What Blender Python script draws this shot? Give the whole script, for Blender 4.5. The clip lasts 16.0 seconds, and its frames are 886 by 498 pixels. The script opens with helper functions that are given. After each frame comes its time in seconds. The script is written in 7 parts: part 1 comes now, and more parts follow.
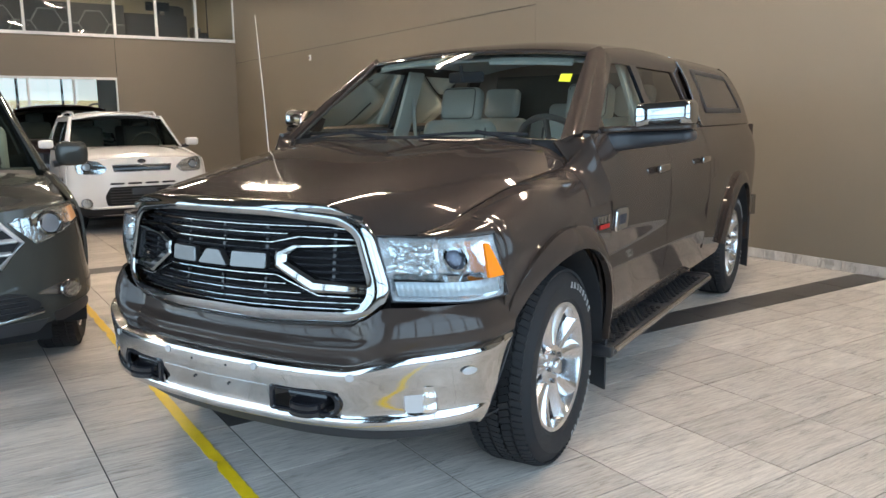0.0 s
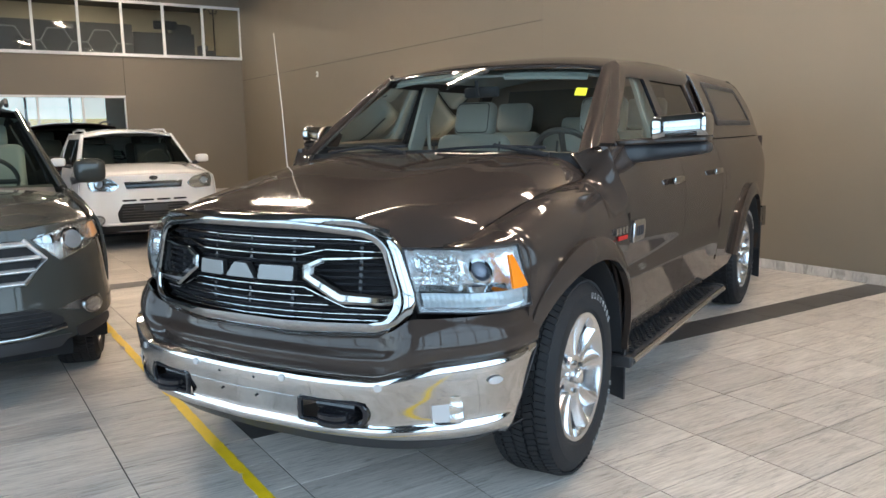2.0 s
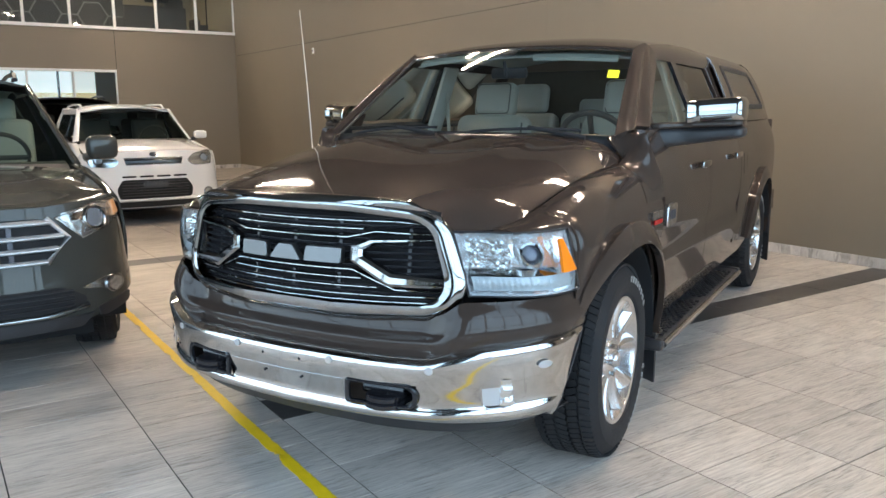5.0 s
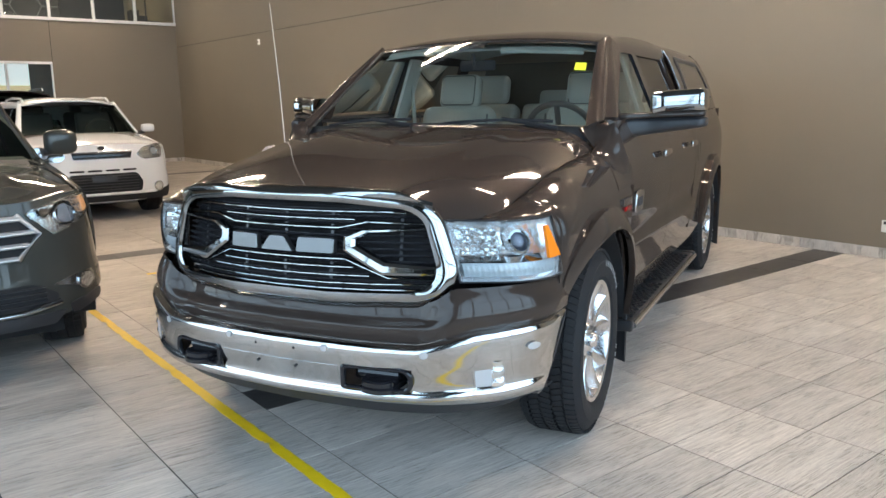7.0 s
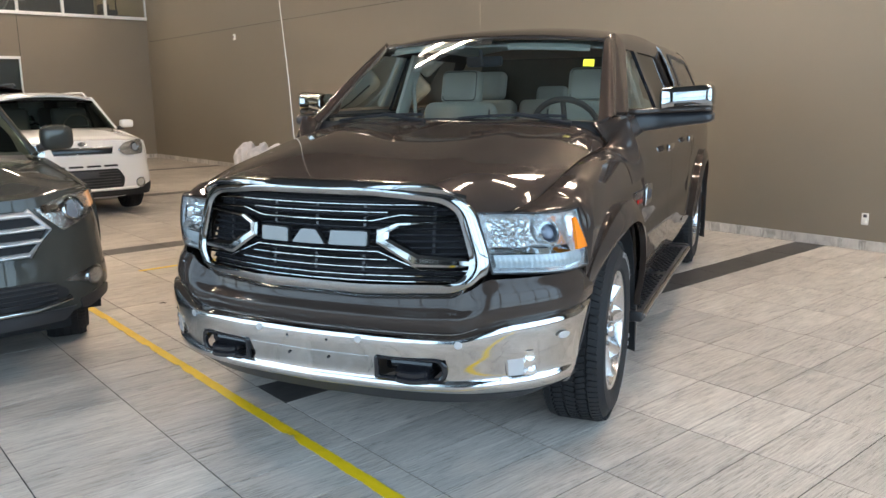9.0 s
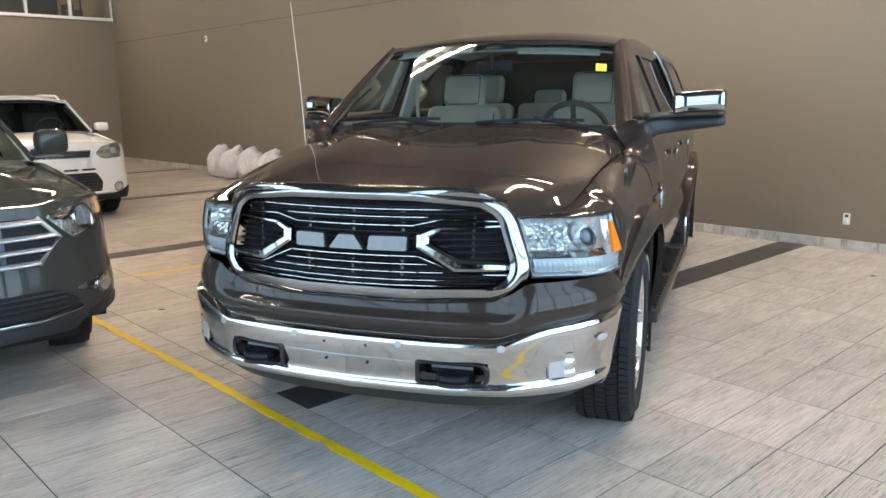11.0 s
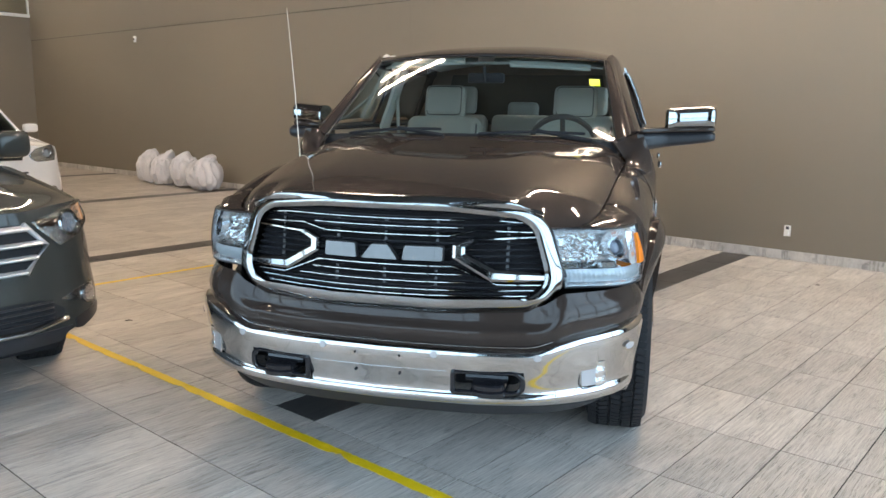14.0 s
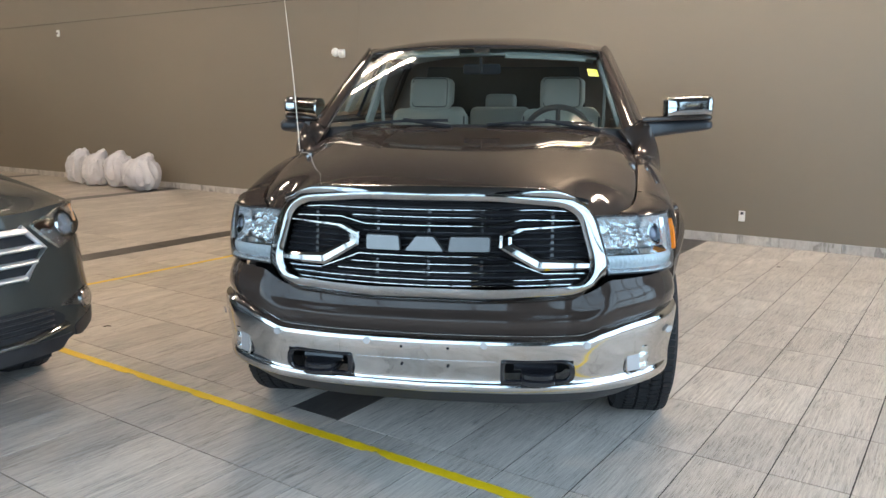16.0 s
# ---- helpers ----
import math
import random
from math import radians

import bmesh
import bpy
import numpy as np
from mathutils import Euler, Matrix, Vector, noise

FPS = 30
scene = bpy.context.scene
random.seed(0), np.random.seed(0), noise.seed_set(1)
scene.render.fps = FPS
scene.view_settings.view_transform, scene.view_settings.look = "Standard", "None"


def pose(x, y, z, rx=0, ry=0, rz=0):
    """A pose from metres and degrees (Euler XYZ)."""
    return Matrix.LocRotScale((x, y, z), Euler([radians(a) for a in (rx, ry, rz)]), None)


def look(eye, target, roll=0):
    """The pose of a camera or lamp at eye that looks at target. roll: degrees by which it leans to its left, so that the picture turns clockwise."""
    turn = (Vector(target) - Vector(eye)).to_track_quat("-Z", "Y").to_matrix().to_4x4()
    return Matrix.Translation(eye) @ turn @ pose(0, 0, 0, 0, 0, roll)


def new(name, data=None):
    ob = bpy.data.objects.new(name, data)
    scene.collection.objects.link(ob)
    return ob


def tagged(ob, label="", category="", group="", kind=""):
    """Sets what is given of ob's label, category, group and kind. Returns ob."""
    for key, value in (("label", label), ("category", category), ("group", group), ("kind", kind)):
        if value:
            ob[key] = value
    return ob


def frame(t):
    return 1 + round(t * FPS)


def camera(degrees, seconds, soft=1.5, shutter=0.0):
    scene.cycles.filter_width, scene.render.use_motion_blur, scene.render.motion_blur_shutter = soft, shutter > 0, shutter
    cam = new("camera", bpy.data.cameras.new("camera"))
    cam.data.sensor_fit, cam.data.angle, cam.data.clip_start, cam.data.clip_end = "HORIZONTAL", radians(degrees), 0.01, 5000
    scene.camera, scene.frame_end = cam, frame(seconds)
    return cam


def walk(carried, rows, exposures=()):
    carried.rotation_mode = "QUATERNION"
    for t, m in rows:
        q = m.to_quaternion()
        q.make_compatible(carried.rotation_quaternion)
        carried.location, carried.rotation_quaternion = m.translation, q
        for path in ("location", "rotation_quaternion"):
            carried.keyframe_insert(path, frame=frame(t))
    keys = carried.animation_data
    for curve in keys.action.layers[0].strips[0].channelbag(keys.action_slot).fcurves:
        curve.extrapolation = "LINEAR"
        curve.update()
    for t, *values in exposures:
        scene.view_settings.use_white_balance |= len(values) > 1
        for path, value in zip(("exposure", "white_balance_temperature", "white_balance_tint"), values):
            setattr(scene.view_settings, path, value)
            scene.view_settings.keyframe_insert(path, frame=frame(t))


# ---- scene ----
cam = camera(59.2, 16.0)
PATH = [
    (0, (2.171, -2.922, 1.42), (1.147, -1.237, 1.09), -0.6),
    (0.5, (2.161, -2.946, 1.421), (1.136, -1.258, 1.105), -0.7),
    (1, (2.157, -2.975, 1.424), (1.129, -1.286, 1.121), -0.8),
    (1.5, (2.149, -2.984, 1.422), (1.117, -1.296, 1.126), -1.0),
    (2, (2.132, -2.998, 1.418), (1.096, -1.313, 1.125), -1.1),
    (2.5, (2.096, -3.013, 1.425), (1.056, -1.33, 1.129), -1.1),
    (3, (2.06, -3.031, 1.427), (1.015, -1.352, 1.125), -1.1),
    (3.5, (2.023, -3.043, 1.423), (0.977, -1.367, 1.11), -0.9),
    (4, (1.993, -3.059, 1.424), (0.953, -1.382, 1.097), -0.7),
    (6.5, (1.848, -3.217, 1.447), (0.948, -1.469, 1.078), -0.6),
    (7, (1.828, -3.27, 1.445), (0.959, -1.508, 1.073), -0.8),
    (7.5, (1.79, -3.322, 1.435), (0.946, -1.548, 1.062), -0.9),
    (8, (1.758, -3.369, 1.437), (0.932, -1.587, 1.062), -0.9),
    (8.5, (1.71, -3.398, 1.441), (0.9, -1.609, 1.065), -0.8),
    (9, (1.637, -3.424, 1.443), (0.845, -1.628, 1.061), -0.7),
    (11.5, (1.317, -3.589, 1.461), (0.64, -1.745, 1.088), -0.6),
    (12, (1.265, -3.638, 1.457), (0.615, -1.781, 1.092), -0.4),
    (12.5, (1.224, -3.657, 1.449), (0.606, -1.789, 1.091), -0.1),
    (13, (1.133, -3.671, 1.45), (0.551, -1.791, 1.096), 0.3),
    (13.5, (1.023, -3.67, 1.452), (0.482, -1.777, 1.099), 0.6),
    (14, (0.953, -3.694, 1.47), (0.456, -1.79, 1.112), 0.7),
    (14.5, (0.85, -3.719, 1.474), (0.4, -1.805, 1.108), 0.5),
    (15, (0.707, -3.758, 1.469), (0.309, -1.834, 1.096), 0.4),
    (15.5, (0.612, -3.769, 1.463), (0.266, -1.835, 1.088), 0.2),
    (16, (0.496, -3.766, 1.448), (0.195, -1.823, 1.079), 0.1),
]
walk(cam, [(t, look(eye, target, roll)) for t, eye, target, roll in PATH])

# ---- light settings ----
scene.view_settings.exposure = 0.0
SKY_STRENGTH, STRIP_STRENGTH = 0.12, 330.0
SKY_TINT, DAY_SOUTH, DAY_EAST = (0.56, 0.760, 1.0), 830, 1150
# (-0.9, 0.95), (2.9, 1.7), (-4.0, 7.4): unseen fixtures added to brighten wall and floor
STRIPS = [(u, 3.1) for u in (-15.1, -9.0)] + [(0.75, 2.85), (-0.9, 0.95), (2.9, 1.7)] + [(-12.0, 6.9), (-7.6, 6.9), (-4.0, 7.4)] + [(-3.15, 3.66)]
WALL_COLOR = (0.192, 0.163, 0.122)
HIGH_AT, H_STEER = (-2.861, -0.763, 62), -12
K_AT, J_AT = (-7.06, 4.06, 62), (-9.68, 4.85, 60)

# ---- room plan: u runs along the long grey wall, v out of it into the hall ----
ROT = -25.8
CU, SU = math.cos(radians(ROT)), math.sin(radians(ROT))
U0, U1, V1, CEIL = -17.36, 5.6, 13.5, 5.6
SG = -6.5


def rm(u, v, z=0.0):
    """Room coordinates to the world."""
    return Vector((2.30 + u * CU + v * SU, 4.66 + u * SU - v * CU, z))


# ---- world, daylight, lamps ----
world = bpy.data.worlds.new("sky")
scene.world = world
world.use_nodes = True
wn = world.node_tree.nodes
sky = wn.new("ShaderNodeTexSky")
sky.sky_type = "NISHITA"
sky.sun_disc = False
sky.sun_elevation = radians(38)
sky.sun_rotation = radians(250)
world.node_tree.links.new(sky.outputs[0], wn["Background"].inputs[0])
wn["Background"].inputs[1].default_value = SKY_STRENGTH


# ---- materials ----
def nodes_of(name):
    m = bpy.data.materials.new(name)
    m.use_nodes = True
    return m, m.node_tree.nodes, m.node_tree.links, m.node_tree.nodes["Principled BSDF"]


def mat(name, color, rough=0.5, metal=0.0, vary=0.12, scale=6.0, bump=0.0, bump_scale=60.0, coat=0.0, coat_rough=0.03, rough_vary=0.08, spec=0.5):
    """A surface with variation at two scales, in colour, gloss and relief."""
    m, n, l, p = nodes_of(name)
    co = n.new("ShaderNodeTexCoord")
    big = n.new("ShaderNodeTexNoise")
    big.inputs["Scale"].default_value = scale
    big.inputs["Detail"].default_value = 6
    l.new(co.outputs["Object"], big.inputs["Vector"])
    mix = n.new("ShaderNodeMix")
    mix.data_type = "RGBA"
    dark = [c * (1 - vary) for c in color]
    lite = [min(1, c * (1 + vary)) for c in color]
    mix.inputs[6].default_value = (*dark, 1)
    mix.inputs[7].default_value = (*lite, 1)
    l.new(big.outputs["Fac"], mix.inputs[0])
    l.new(mix.outputs[2], p.inputs["Base Color"])
    p.inputs["Metallic"].default_value = metal
    p.inputs["Coat Weight"].default_value = coat
    p.inputs["Coat Roughness"].default_value = coat_rough
    p.inputs["Specular IOR Level"].default_value = spec
    mr = n.new("ShaderNodeMapRange")
    mr.inputs[3].default_value = max(0.0, rough - rough_vary)
    mr.inputs[4].default_value = min(1.0, rough + rough_vary)
    l.new(big.outputs["Fac"], mr.inputs[0])
    l.new(mr.outputs[0], p.inputs["Roughness"])
    if bump:
        fine = n.new("ShaderNodeTexNoise")
        fine.inputs["Scale"].default_value = bump_scale
        fine.inputs["Detail"].default_value = 4
        l.new(co.outputs["Object"], fine.inputs["Vector"])
        b = n.new("ShaderNodeBump")
        b.inputs["Strength"].default_value = bump
        b.inputs["Distance"].default_value = 0.01
        l.new(fine.outputs["Fac"], b.inputs["Height"])
        l.new(b.outputs[0], p.inputs["Normal"])
    return m


def paint(name, color, metal=0.55, rough=0.34, flake=0.35, coat_rough=0.02):
    """Car paint: a base with fine metallic flake under a clear coat, with faint dust."""
    m, n, l, p = nodes_of(name)
    co = n.new("ShaderNodeTexCoord")
    fl = n.new("ShaderNodeTexNoise")
    fl.inputs["Scale"].default_value = 900
    fl.inputs["Detail"].default_value = 1
    l.new(co.outputs["Object"], fl.inputs["Vector"])
    mix = n.new("ShaderNodeMix")
    mix.data_type = "RGBA"
    mix.inputs[6].default_value = (*[c * (1 - flake) for c in color], 1)
    mix.inputs[7].default_value = (*[min(1, c * (1 + flake)) for c in color], 1)
    l.new(fl.outputs["Fac"], mix.inputs[0])
    l.new(mix.outputs[2], p.inputs["Base Color"])
    dust = n.new("ShaderNodeTexNoise")
    dust.inputs["Scale"].default_value = 3.5
    dust.inputs["Detail"].default_value = 8
    l.new(co.outputs["Object"], dust.inputs["Vector"])
    mr = n.new("ShaderNodeMapRange")
    mr.inputs[1].default_value, mr.inputs[2].default_value = 0.35, 0.75
    mr.inputs[3].default_value, mr.inputs[4].default_value = coat_rough, coat_rough + 0.05
    l.new(dust.outputs["Fac"], mr.inputs[0])
    l.new(mr.outputs[0], p.inputs["Coat Roughness"])
    p.inputs["Metallic"].default_value = metal
    p.inputs["Roughness"].default_value = rough
    p.inputs["Specular IOR Level"].default_value = 0.0
    p.inputs["Coat Weight"].default_value = 1.0
    p.inputs["Coat IOR"].default_value = 1.40
    return m


def glass(name, tint=(0.86, 0.9, 0.88), ior=1.5):
    """A thin pane: clear through, with the gloss of glass."""
    m = bpy.data.materials.new(name)
    m.use_nodes = True
    n, l = m.node_tree.nodes, m.node_tree.links
    n.remove(n["Principled BSDF"])
    tr = n.new("ShaderNodeBsdfTransparent")
    tr.inputs[0].default_value = (*tint, 1)
    gl = n.new("ShaderNodeBsdfGlossy")
    gl.inputs["Roughness"].default_value = 0.01
    fr = n.new("ShaderNodeFresnel")
    fr.inputs[0].default_value = ior
    mx = n.new("ShaderNodeMixShader")
    l.new(fr.outputs[0], mx.inputs[0])
    l.new(tr.outputs[0], mx.inputs[1])
    l.new(gl.outputs[0], mx.inputs[2])
    l.new(mx.outputs[0], n["Material Output"].inputs[0])
    return m


def glow(name, color, strength):
    m, n, l, p = nodes_of(name)
    p.inputs["Base Color"].default_value = (*color, 1)
    p.inputs["Emission Color"].default_value = (*color, 1)
    p.inputs["Emission Strength"].default_value = strength
    return m


def wood_tile(name, light, dark, seed):
    """Porcelain tile printed as bleached wood: grain along the tile, each tile with its own cut."""
    m, n, l, p = nodes_of(name)
    co = n.new("ShaderNodeTexCoord")
    info = n.new("ShaderNodeObjectInfo")
    geo = n.new("ShaderNodeNewGeometry")
    add = n.new("ShaderNodeMath")
    l.new(info.outputs["Random"], add.inputs[0])
    l.new(geo.outputs["Random Per Island"], add.inputs[1])
    off = n.new("ShaderNodeVectorMath")
    off.operation = "SCALE"
    off.inputs[0].default_value = (31.7, 17.3, 9.1)
    l.new(add.outputs[0], off.inputs["Scale"])
    pos = n.new("ShaderNodeVectorMath")
    l.new(co.outputs["Object"], pos.inputs[0])
    l.new(off.outputs[0], pos.inputs[1])
    mp = n.new("ShaderNodeMapping")
    mp.inputs["Scale"].default_value = (115, 4.2, 1)
    l.new(pos.outputs[0], mp.inputs[0])
    warp = n.new("ShaderNodeTexNoise")
    warp.inputs["Scale"].default_value = 2.2
    warp.inputs["Detail"].default_value = 3
    l.new(pos.outputs[0], warp.inputs["Vector"])
    wv = n.new("ShaderNodeVectorMath")
    wv.operation = "MULTIPLY_ADD"
    wv.inputs[1].default_value = (3.0, 0.3, 0)
    l.new(warp.outputs["Color"], wv.inputs[0])
    l.new(mp.outputs[0], wv.inputs[2])
    grain = n.new("ShaderNodeTexNoise")
    grain.inputs["Scale"].default_value = 1.0
    grain.inputs["Detail"].default_value = 6
    grain.inputs["Roughness"].default_value = 0.82
    l.new(wv.outputs[0], grain.inputs["Vector"])
    mp2 = n.new("ShaderNodeMapping")
    mp2.inputs["Scale"].default_value = (2.2, 0.7, 1)
    l.new(pos.outputs[0], mp2.inputs[0])
    blot = n.new("ShaderNodeTexNoise")
    blot.inputs["Scale"].default_value = 4.0
    blot.inputs["Detail"].default_value = 6
    blot.inputs["Roughness"].default_value = 0.6
    l.new(mp2.outputs[0], blot.inputs["Vector"])
    ramp = n.new("ShaderNodeValToRGB")
    ramp.color_ramp.elements[0].position, ramp.color_ramp.elements[1].position = 0.37, 0.61
    ramp.color_ramp.elements[0].color, ramp.color_ramp.elements[1].color = (*dark, 1), (*light, 1)
    l.new(grain.outputs["Fac"], ramp.inputs[0])
    # thin dark pores along the grain, gathered in patches
    mp3 = n.new("ShaderNodeMapping")
    mp3.inputs["Scale"].default_value = (190, 9, 1)
    l.new(pos.outputs[0], mp3.inputs[0])
    w3 = n.new("ShaderNodeVectorMath")
    w3.operation = "MULTIPLY_ADD"
    w3.inputs[1].default_value = (5.0, 0.4, 0)
    l.new(warp.outputs["Color"], w3.inputs[0])
    l.new(mp3.outputs[0], w3.inputs[2])
    pore = n.new("ShaderNodeTexNoise")
    pore.inputs["Scale"].default_value = 1.0
    pore.inputs["Detail"].default_value = 4
    pore.inputs["Roughness"].default_value = 0.65
    l.new(w3.outputs[0], pore.inputs["Vector"])
    pr = n.new("ShaderNodeMapRange")
    pr.inputs[1].default_value, pr.inputs[2].default_value = 0.40, 0.455
    pr.inputs[3].default_value, pr.inputs[4].default_value = 0.50, 0.0
    l.new(pore.outputs["Fac"], pr.inputs[0])
    msk = n.new("ShaderNodeMapRange")
    msk.inputs[1].default_value, msk.inputs[2].default_value = 0.40, 0.60
    msk.inputs[3].default_value, msk.inputs[4].default_value = 1.0, 0.22
    l.new(blot.outputs["Fac"], msk.inputs[0])
    pm = n.new("ShaderNodeMath")
    pm.operation = "MULTIPLY"
    l.new(pr.outputs[0], pm.inputs[0])
    l.new(msk.outputs[0], pm.inputs[1])
    inv = n.new("ShaderNodeMath")
    inv.operation = "SUBTRACT"
    inv.inputs[0].default_value = 1.03
    l.new(pm.outputs[0], inv.inputs[1])
    tone = n.new("ShaderNodeMapRange")
    tone.inputs[1].default_value, tone.inputs[2].default_value = 0.3, 0.72
    tone.inputs[3].default_value, tone.inputs[4].default_value = 0.84, 1.10
    l.new(blot.outputs["Fac"], tone.inputs[0])
    own = n.new("ShaderNodeMapRange")
    own.inputs[3].default_value, own.inputs[4].default_value = 0.84, 1.06
    fr = n.new("ShaderNodeMath")
    fr.operation = "FRACT"
    mul = n.new("ShaderNodeMath")
    mul.operation = "MULTIPLY"
    mul.inputs[1].default_value = 7.31 + seed
    l.new(add.outputs[0], mul.inputs[0])
    l.new(mul.outputs[0], fr.inputs[0])
    l.new(fr.outputs[0], own.inputs[0])
    t2 = n.new("ShaderNodeMath")
    t2.operation = "MULTIPLY"
    l.new(tone.outputs[0], t2.inputs[0])
    l.new(own.outputs[0], t2.inputs[1])
    t3 = n.new("ShaderNodeMath")
    t3.operation = "MULTIPLY"
    l.new(t2.outputs[0], t3.inputs[0])
    l.new(inv.outputs[0], t3.inputs[1])
    sc = n.new("ShaderNodeVectorMath")
    sc.operation = "SCALE"
    l.new(ramp.outputs[0], sc.inputs[0])
    l.new(t3.outputs[0], sc.inputs["Scale"])
    l.new(sc.outputs[0], p.inputs["Base Color"])
    rr = n.new("ShaderNodeMapRange")
    rr.inputs[3].default_value, rr.inputs[4].default_value = 0.34, 0.5
    l.new(grain.outputs["Fac"], rr.inputs[0])
    l.new(rr.outputs[0], p.inputs["Roughness"])
    b = n.new("ShaderNodeBump")
    b.inputs["Strength"].default_value = 0.12
    b.inputs["Distance"].default_value = 0.003
    l.new(grain.outputs["Fac"], b.inputs["Height"])
    l.new(b.outputs[0], p.inputs["Normal"])
    return m


M_WALL = mat("painted_wall", WALL_COLOR, 0.55, vary=0.03, scale=0.8, bump=0.05, bump_scale=180)
M_WALL2 = mat("painted_wall_far", WALL_COLOR, 0.6, vary=0.03, scale=0.8, bump=0.05, bump_scale=180)
M_CEIL = mat("ceiling_paint", (0.050, 0.047, 0.044), 0.8, vary=0.06, scale=2)
M_TRIMW = mat("white_trim", (0.78, 0.78, 0.76), 0.4, vary=0.04)
M_TILE = wood_tile("wood_look_tile", (0.60, 0.548, 0.485), (0.37, 0.332, 0.288), 0.0)
M_TILED = wood_tile("dark_tile", (0.085, 0.078, 0.072), (0.05, 0.046, 0.043), 0.4)
M_BASE = wood_tile("base_tile", (0.62, 0.59, 0.55), (0.42, 0.39, 0.36), 0.2)
M_GROUT = mat("grout", (0.025, 0.022, 0.02), 0.9, vary=0.2, scale=14)
M_TAPE = mat("yellow_tape", (0.82, 0.55, 0.010), 0.45, vary=0.14, scale=18, bump=0.25, bump_scale=40)
M_BLACK = mat("black_plastic", (0.018, 0.018, 0.02), 0.42, vary=0.2, bump=0.05, bump_scale=400)
# near-black for black parts; the shade inside openings is also put into it
M_DARK = mat("black_and_shade", (0.008, 0.008, 0.009), 0.85, vary=0.2)
M_GLOSSB = mat("gloss_black", (0.012, 0.012, 0.014), 0.12, vary=0.1, rough_vary=0.03)
M_SLAT = mat("slat_black", (0.020, 0.020, 0.022), 0.24, vary=0.1, spec=0.6)
M_RUBBER = mat("tyre_rubber", (0.016, 0.016, 0.017), 0.7, spec=0.25, vary=0.25, scale=20, bump=0.1, bump_scale=220)
M_WHIP = mat("pale_coated_rod", (0.66, 0.61, 0.51), 0.4, vary=0.05, scale=30)
M_CHROME = mat("chrome", (0.42, 0.42, 0.42), 0.06, metal=1.0, vary=0.03, scale=9, rough_vary=0.025)
M_BUMPER = mat("bumper_chrome", (0.62, 0.62, 0.62), 0.10, metal=1.0, vary=0.03, scale=5, rough_vary=0.03)
M_SATIN = mat("satin_silver", (0.62, 0.62, 0.63), 0.22, metal=1.0, vary=0.05, scale=12)
M_ALLOY = mat("polished_alloy", (0.72, 0.73, 0.75), 0.24, metal=1.0, vary=0.05, scale=14)
M_STEEL = mat("dark_steel", (0.10, 0.10, 0.11), 0.5, metal=0.8, vary=0.25, scale=20)
M_PAINT = paint("granite_brown_paint", (0.040, 0.0295, 0.0240), metal=0.16, rough=0.36)
M_PAINTG = paint("cypress_grey_paint", (0.050, 0.050, 0.044), metal=0.22, rough=0.42)
M_PAINTW = paint("white_paint", (0.72, 0.71, 0.69), metal=0.0, rough=0.4, flake=0.03)
M_PAINTK = paint("black_cherry_paint", (0.016, 0.009, 0.009), metal=0.2)
M_GLASS = glass("windscreen_glass", (0.87, 0.94, 0.89))
M_GLASSC = glass("lamp_lens", (0.95, 0.965, 0.97), 1.25)
M_GLASSD = glass("tinted_glass", (0.10, 0.105, 0.10))
M_GLASSM = glass("green_glass", (0.50, 0.60, 0.55))
M_PANE = glass("window_pane", (0.88, 0.91, 0.90))
M_LEATHER = mat("pale_leather", (0.41, 0.395, 0.335), 0.5, vary=0.06, scale=9, bump=0.08, bump_scale=90)
M_LEATHERD = mat("tan_trim", (0.26, 0.19, 0.135), 0.5, vary=0.1, scale=9, bump=0.08, bump_scale=90)
M_VISOR = mat("visor_fabric", (0.30, 0.32, 0.28), 0.85, vary=0.06, bump=0.1, bump_scale=200)
M_DASH = mat("dash_plastic", (0.075, 0.066, 0.058), 0.55, vary=0.15, bump=0.1, bump_scale=300)
M_HEAD = mat("headliner", (0.46, 0.47, 0.42), 0.9, vary=0.05)
M_LAMPR = mat("lamp_reflector", (0.66, 0.68, 0.70), 0.2, metal=0.45, vary=0.04, scale=40, bump=0.25, bump_scale=35)
M_FACET = mat("faceted_reflector", (0.86, 0.87, 0.87), 0.10, metal=0.95, vary=0.05, scale=50, bump=0.6, bump_scale=60)
M_SILVER = mat("lamp_silver", (0.82, 0.84, 0.85), 0.16, metal=0.75, vary=0.05, scale=20, bump=0.15, bump_scale=30)
M_FROST = mat("lamp_frost", (0.42, 0.47, 0.49), 0.22, metal=0.35, vary=0.06, scale=60, bump=0.4, bump_scale=80)
M_AMBER = mat("amber_lens", (0.90, 0.23, 0.01), 0.2, vary=0.1, scale=60, bump=0.3, bump_scale=120)
M_RED = mat("red_lens", (0.35, 0.01, 0.01), 0.2)
M_BLUEL = mat("lens_glass_dark", (0.16, 0.18, 0.23), 0.05, vary=0.1, coat=1.0, rough_vary=0.01)
M_BLUEW = mat("pale_lens", (0.50, 0.55, 0.61), 0.05, metal=0.7, vary=0.1, coat=1.0, rough_vary=0.02)
M_GLASSX = glass("green_tinted_screen", (0.40, 0.51, 0.45))
M_AMBERP = mat("pale_amber", (0.70, 0.36, 0.17), 0.2, vary=0.1, scale=60)
M_STICK = mat("yellow_sticker", (0.72, 0.80, 0.02), 0.5, vary=0.03)
M_BAG = mat("white_bag", (0.60, 0.585, 0.60), 0.36, vary=0.08, scale=8, bump=0.22, bump_scale=26)
M_PLAST = mat("white_plastic", (0.75, 0.74, 0.70), 0.4, vary=0.04)
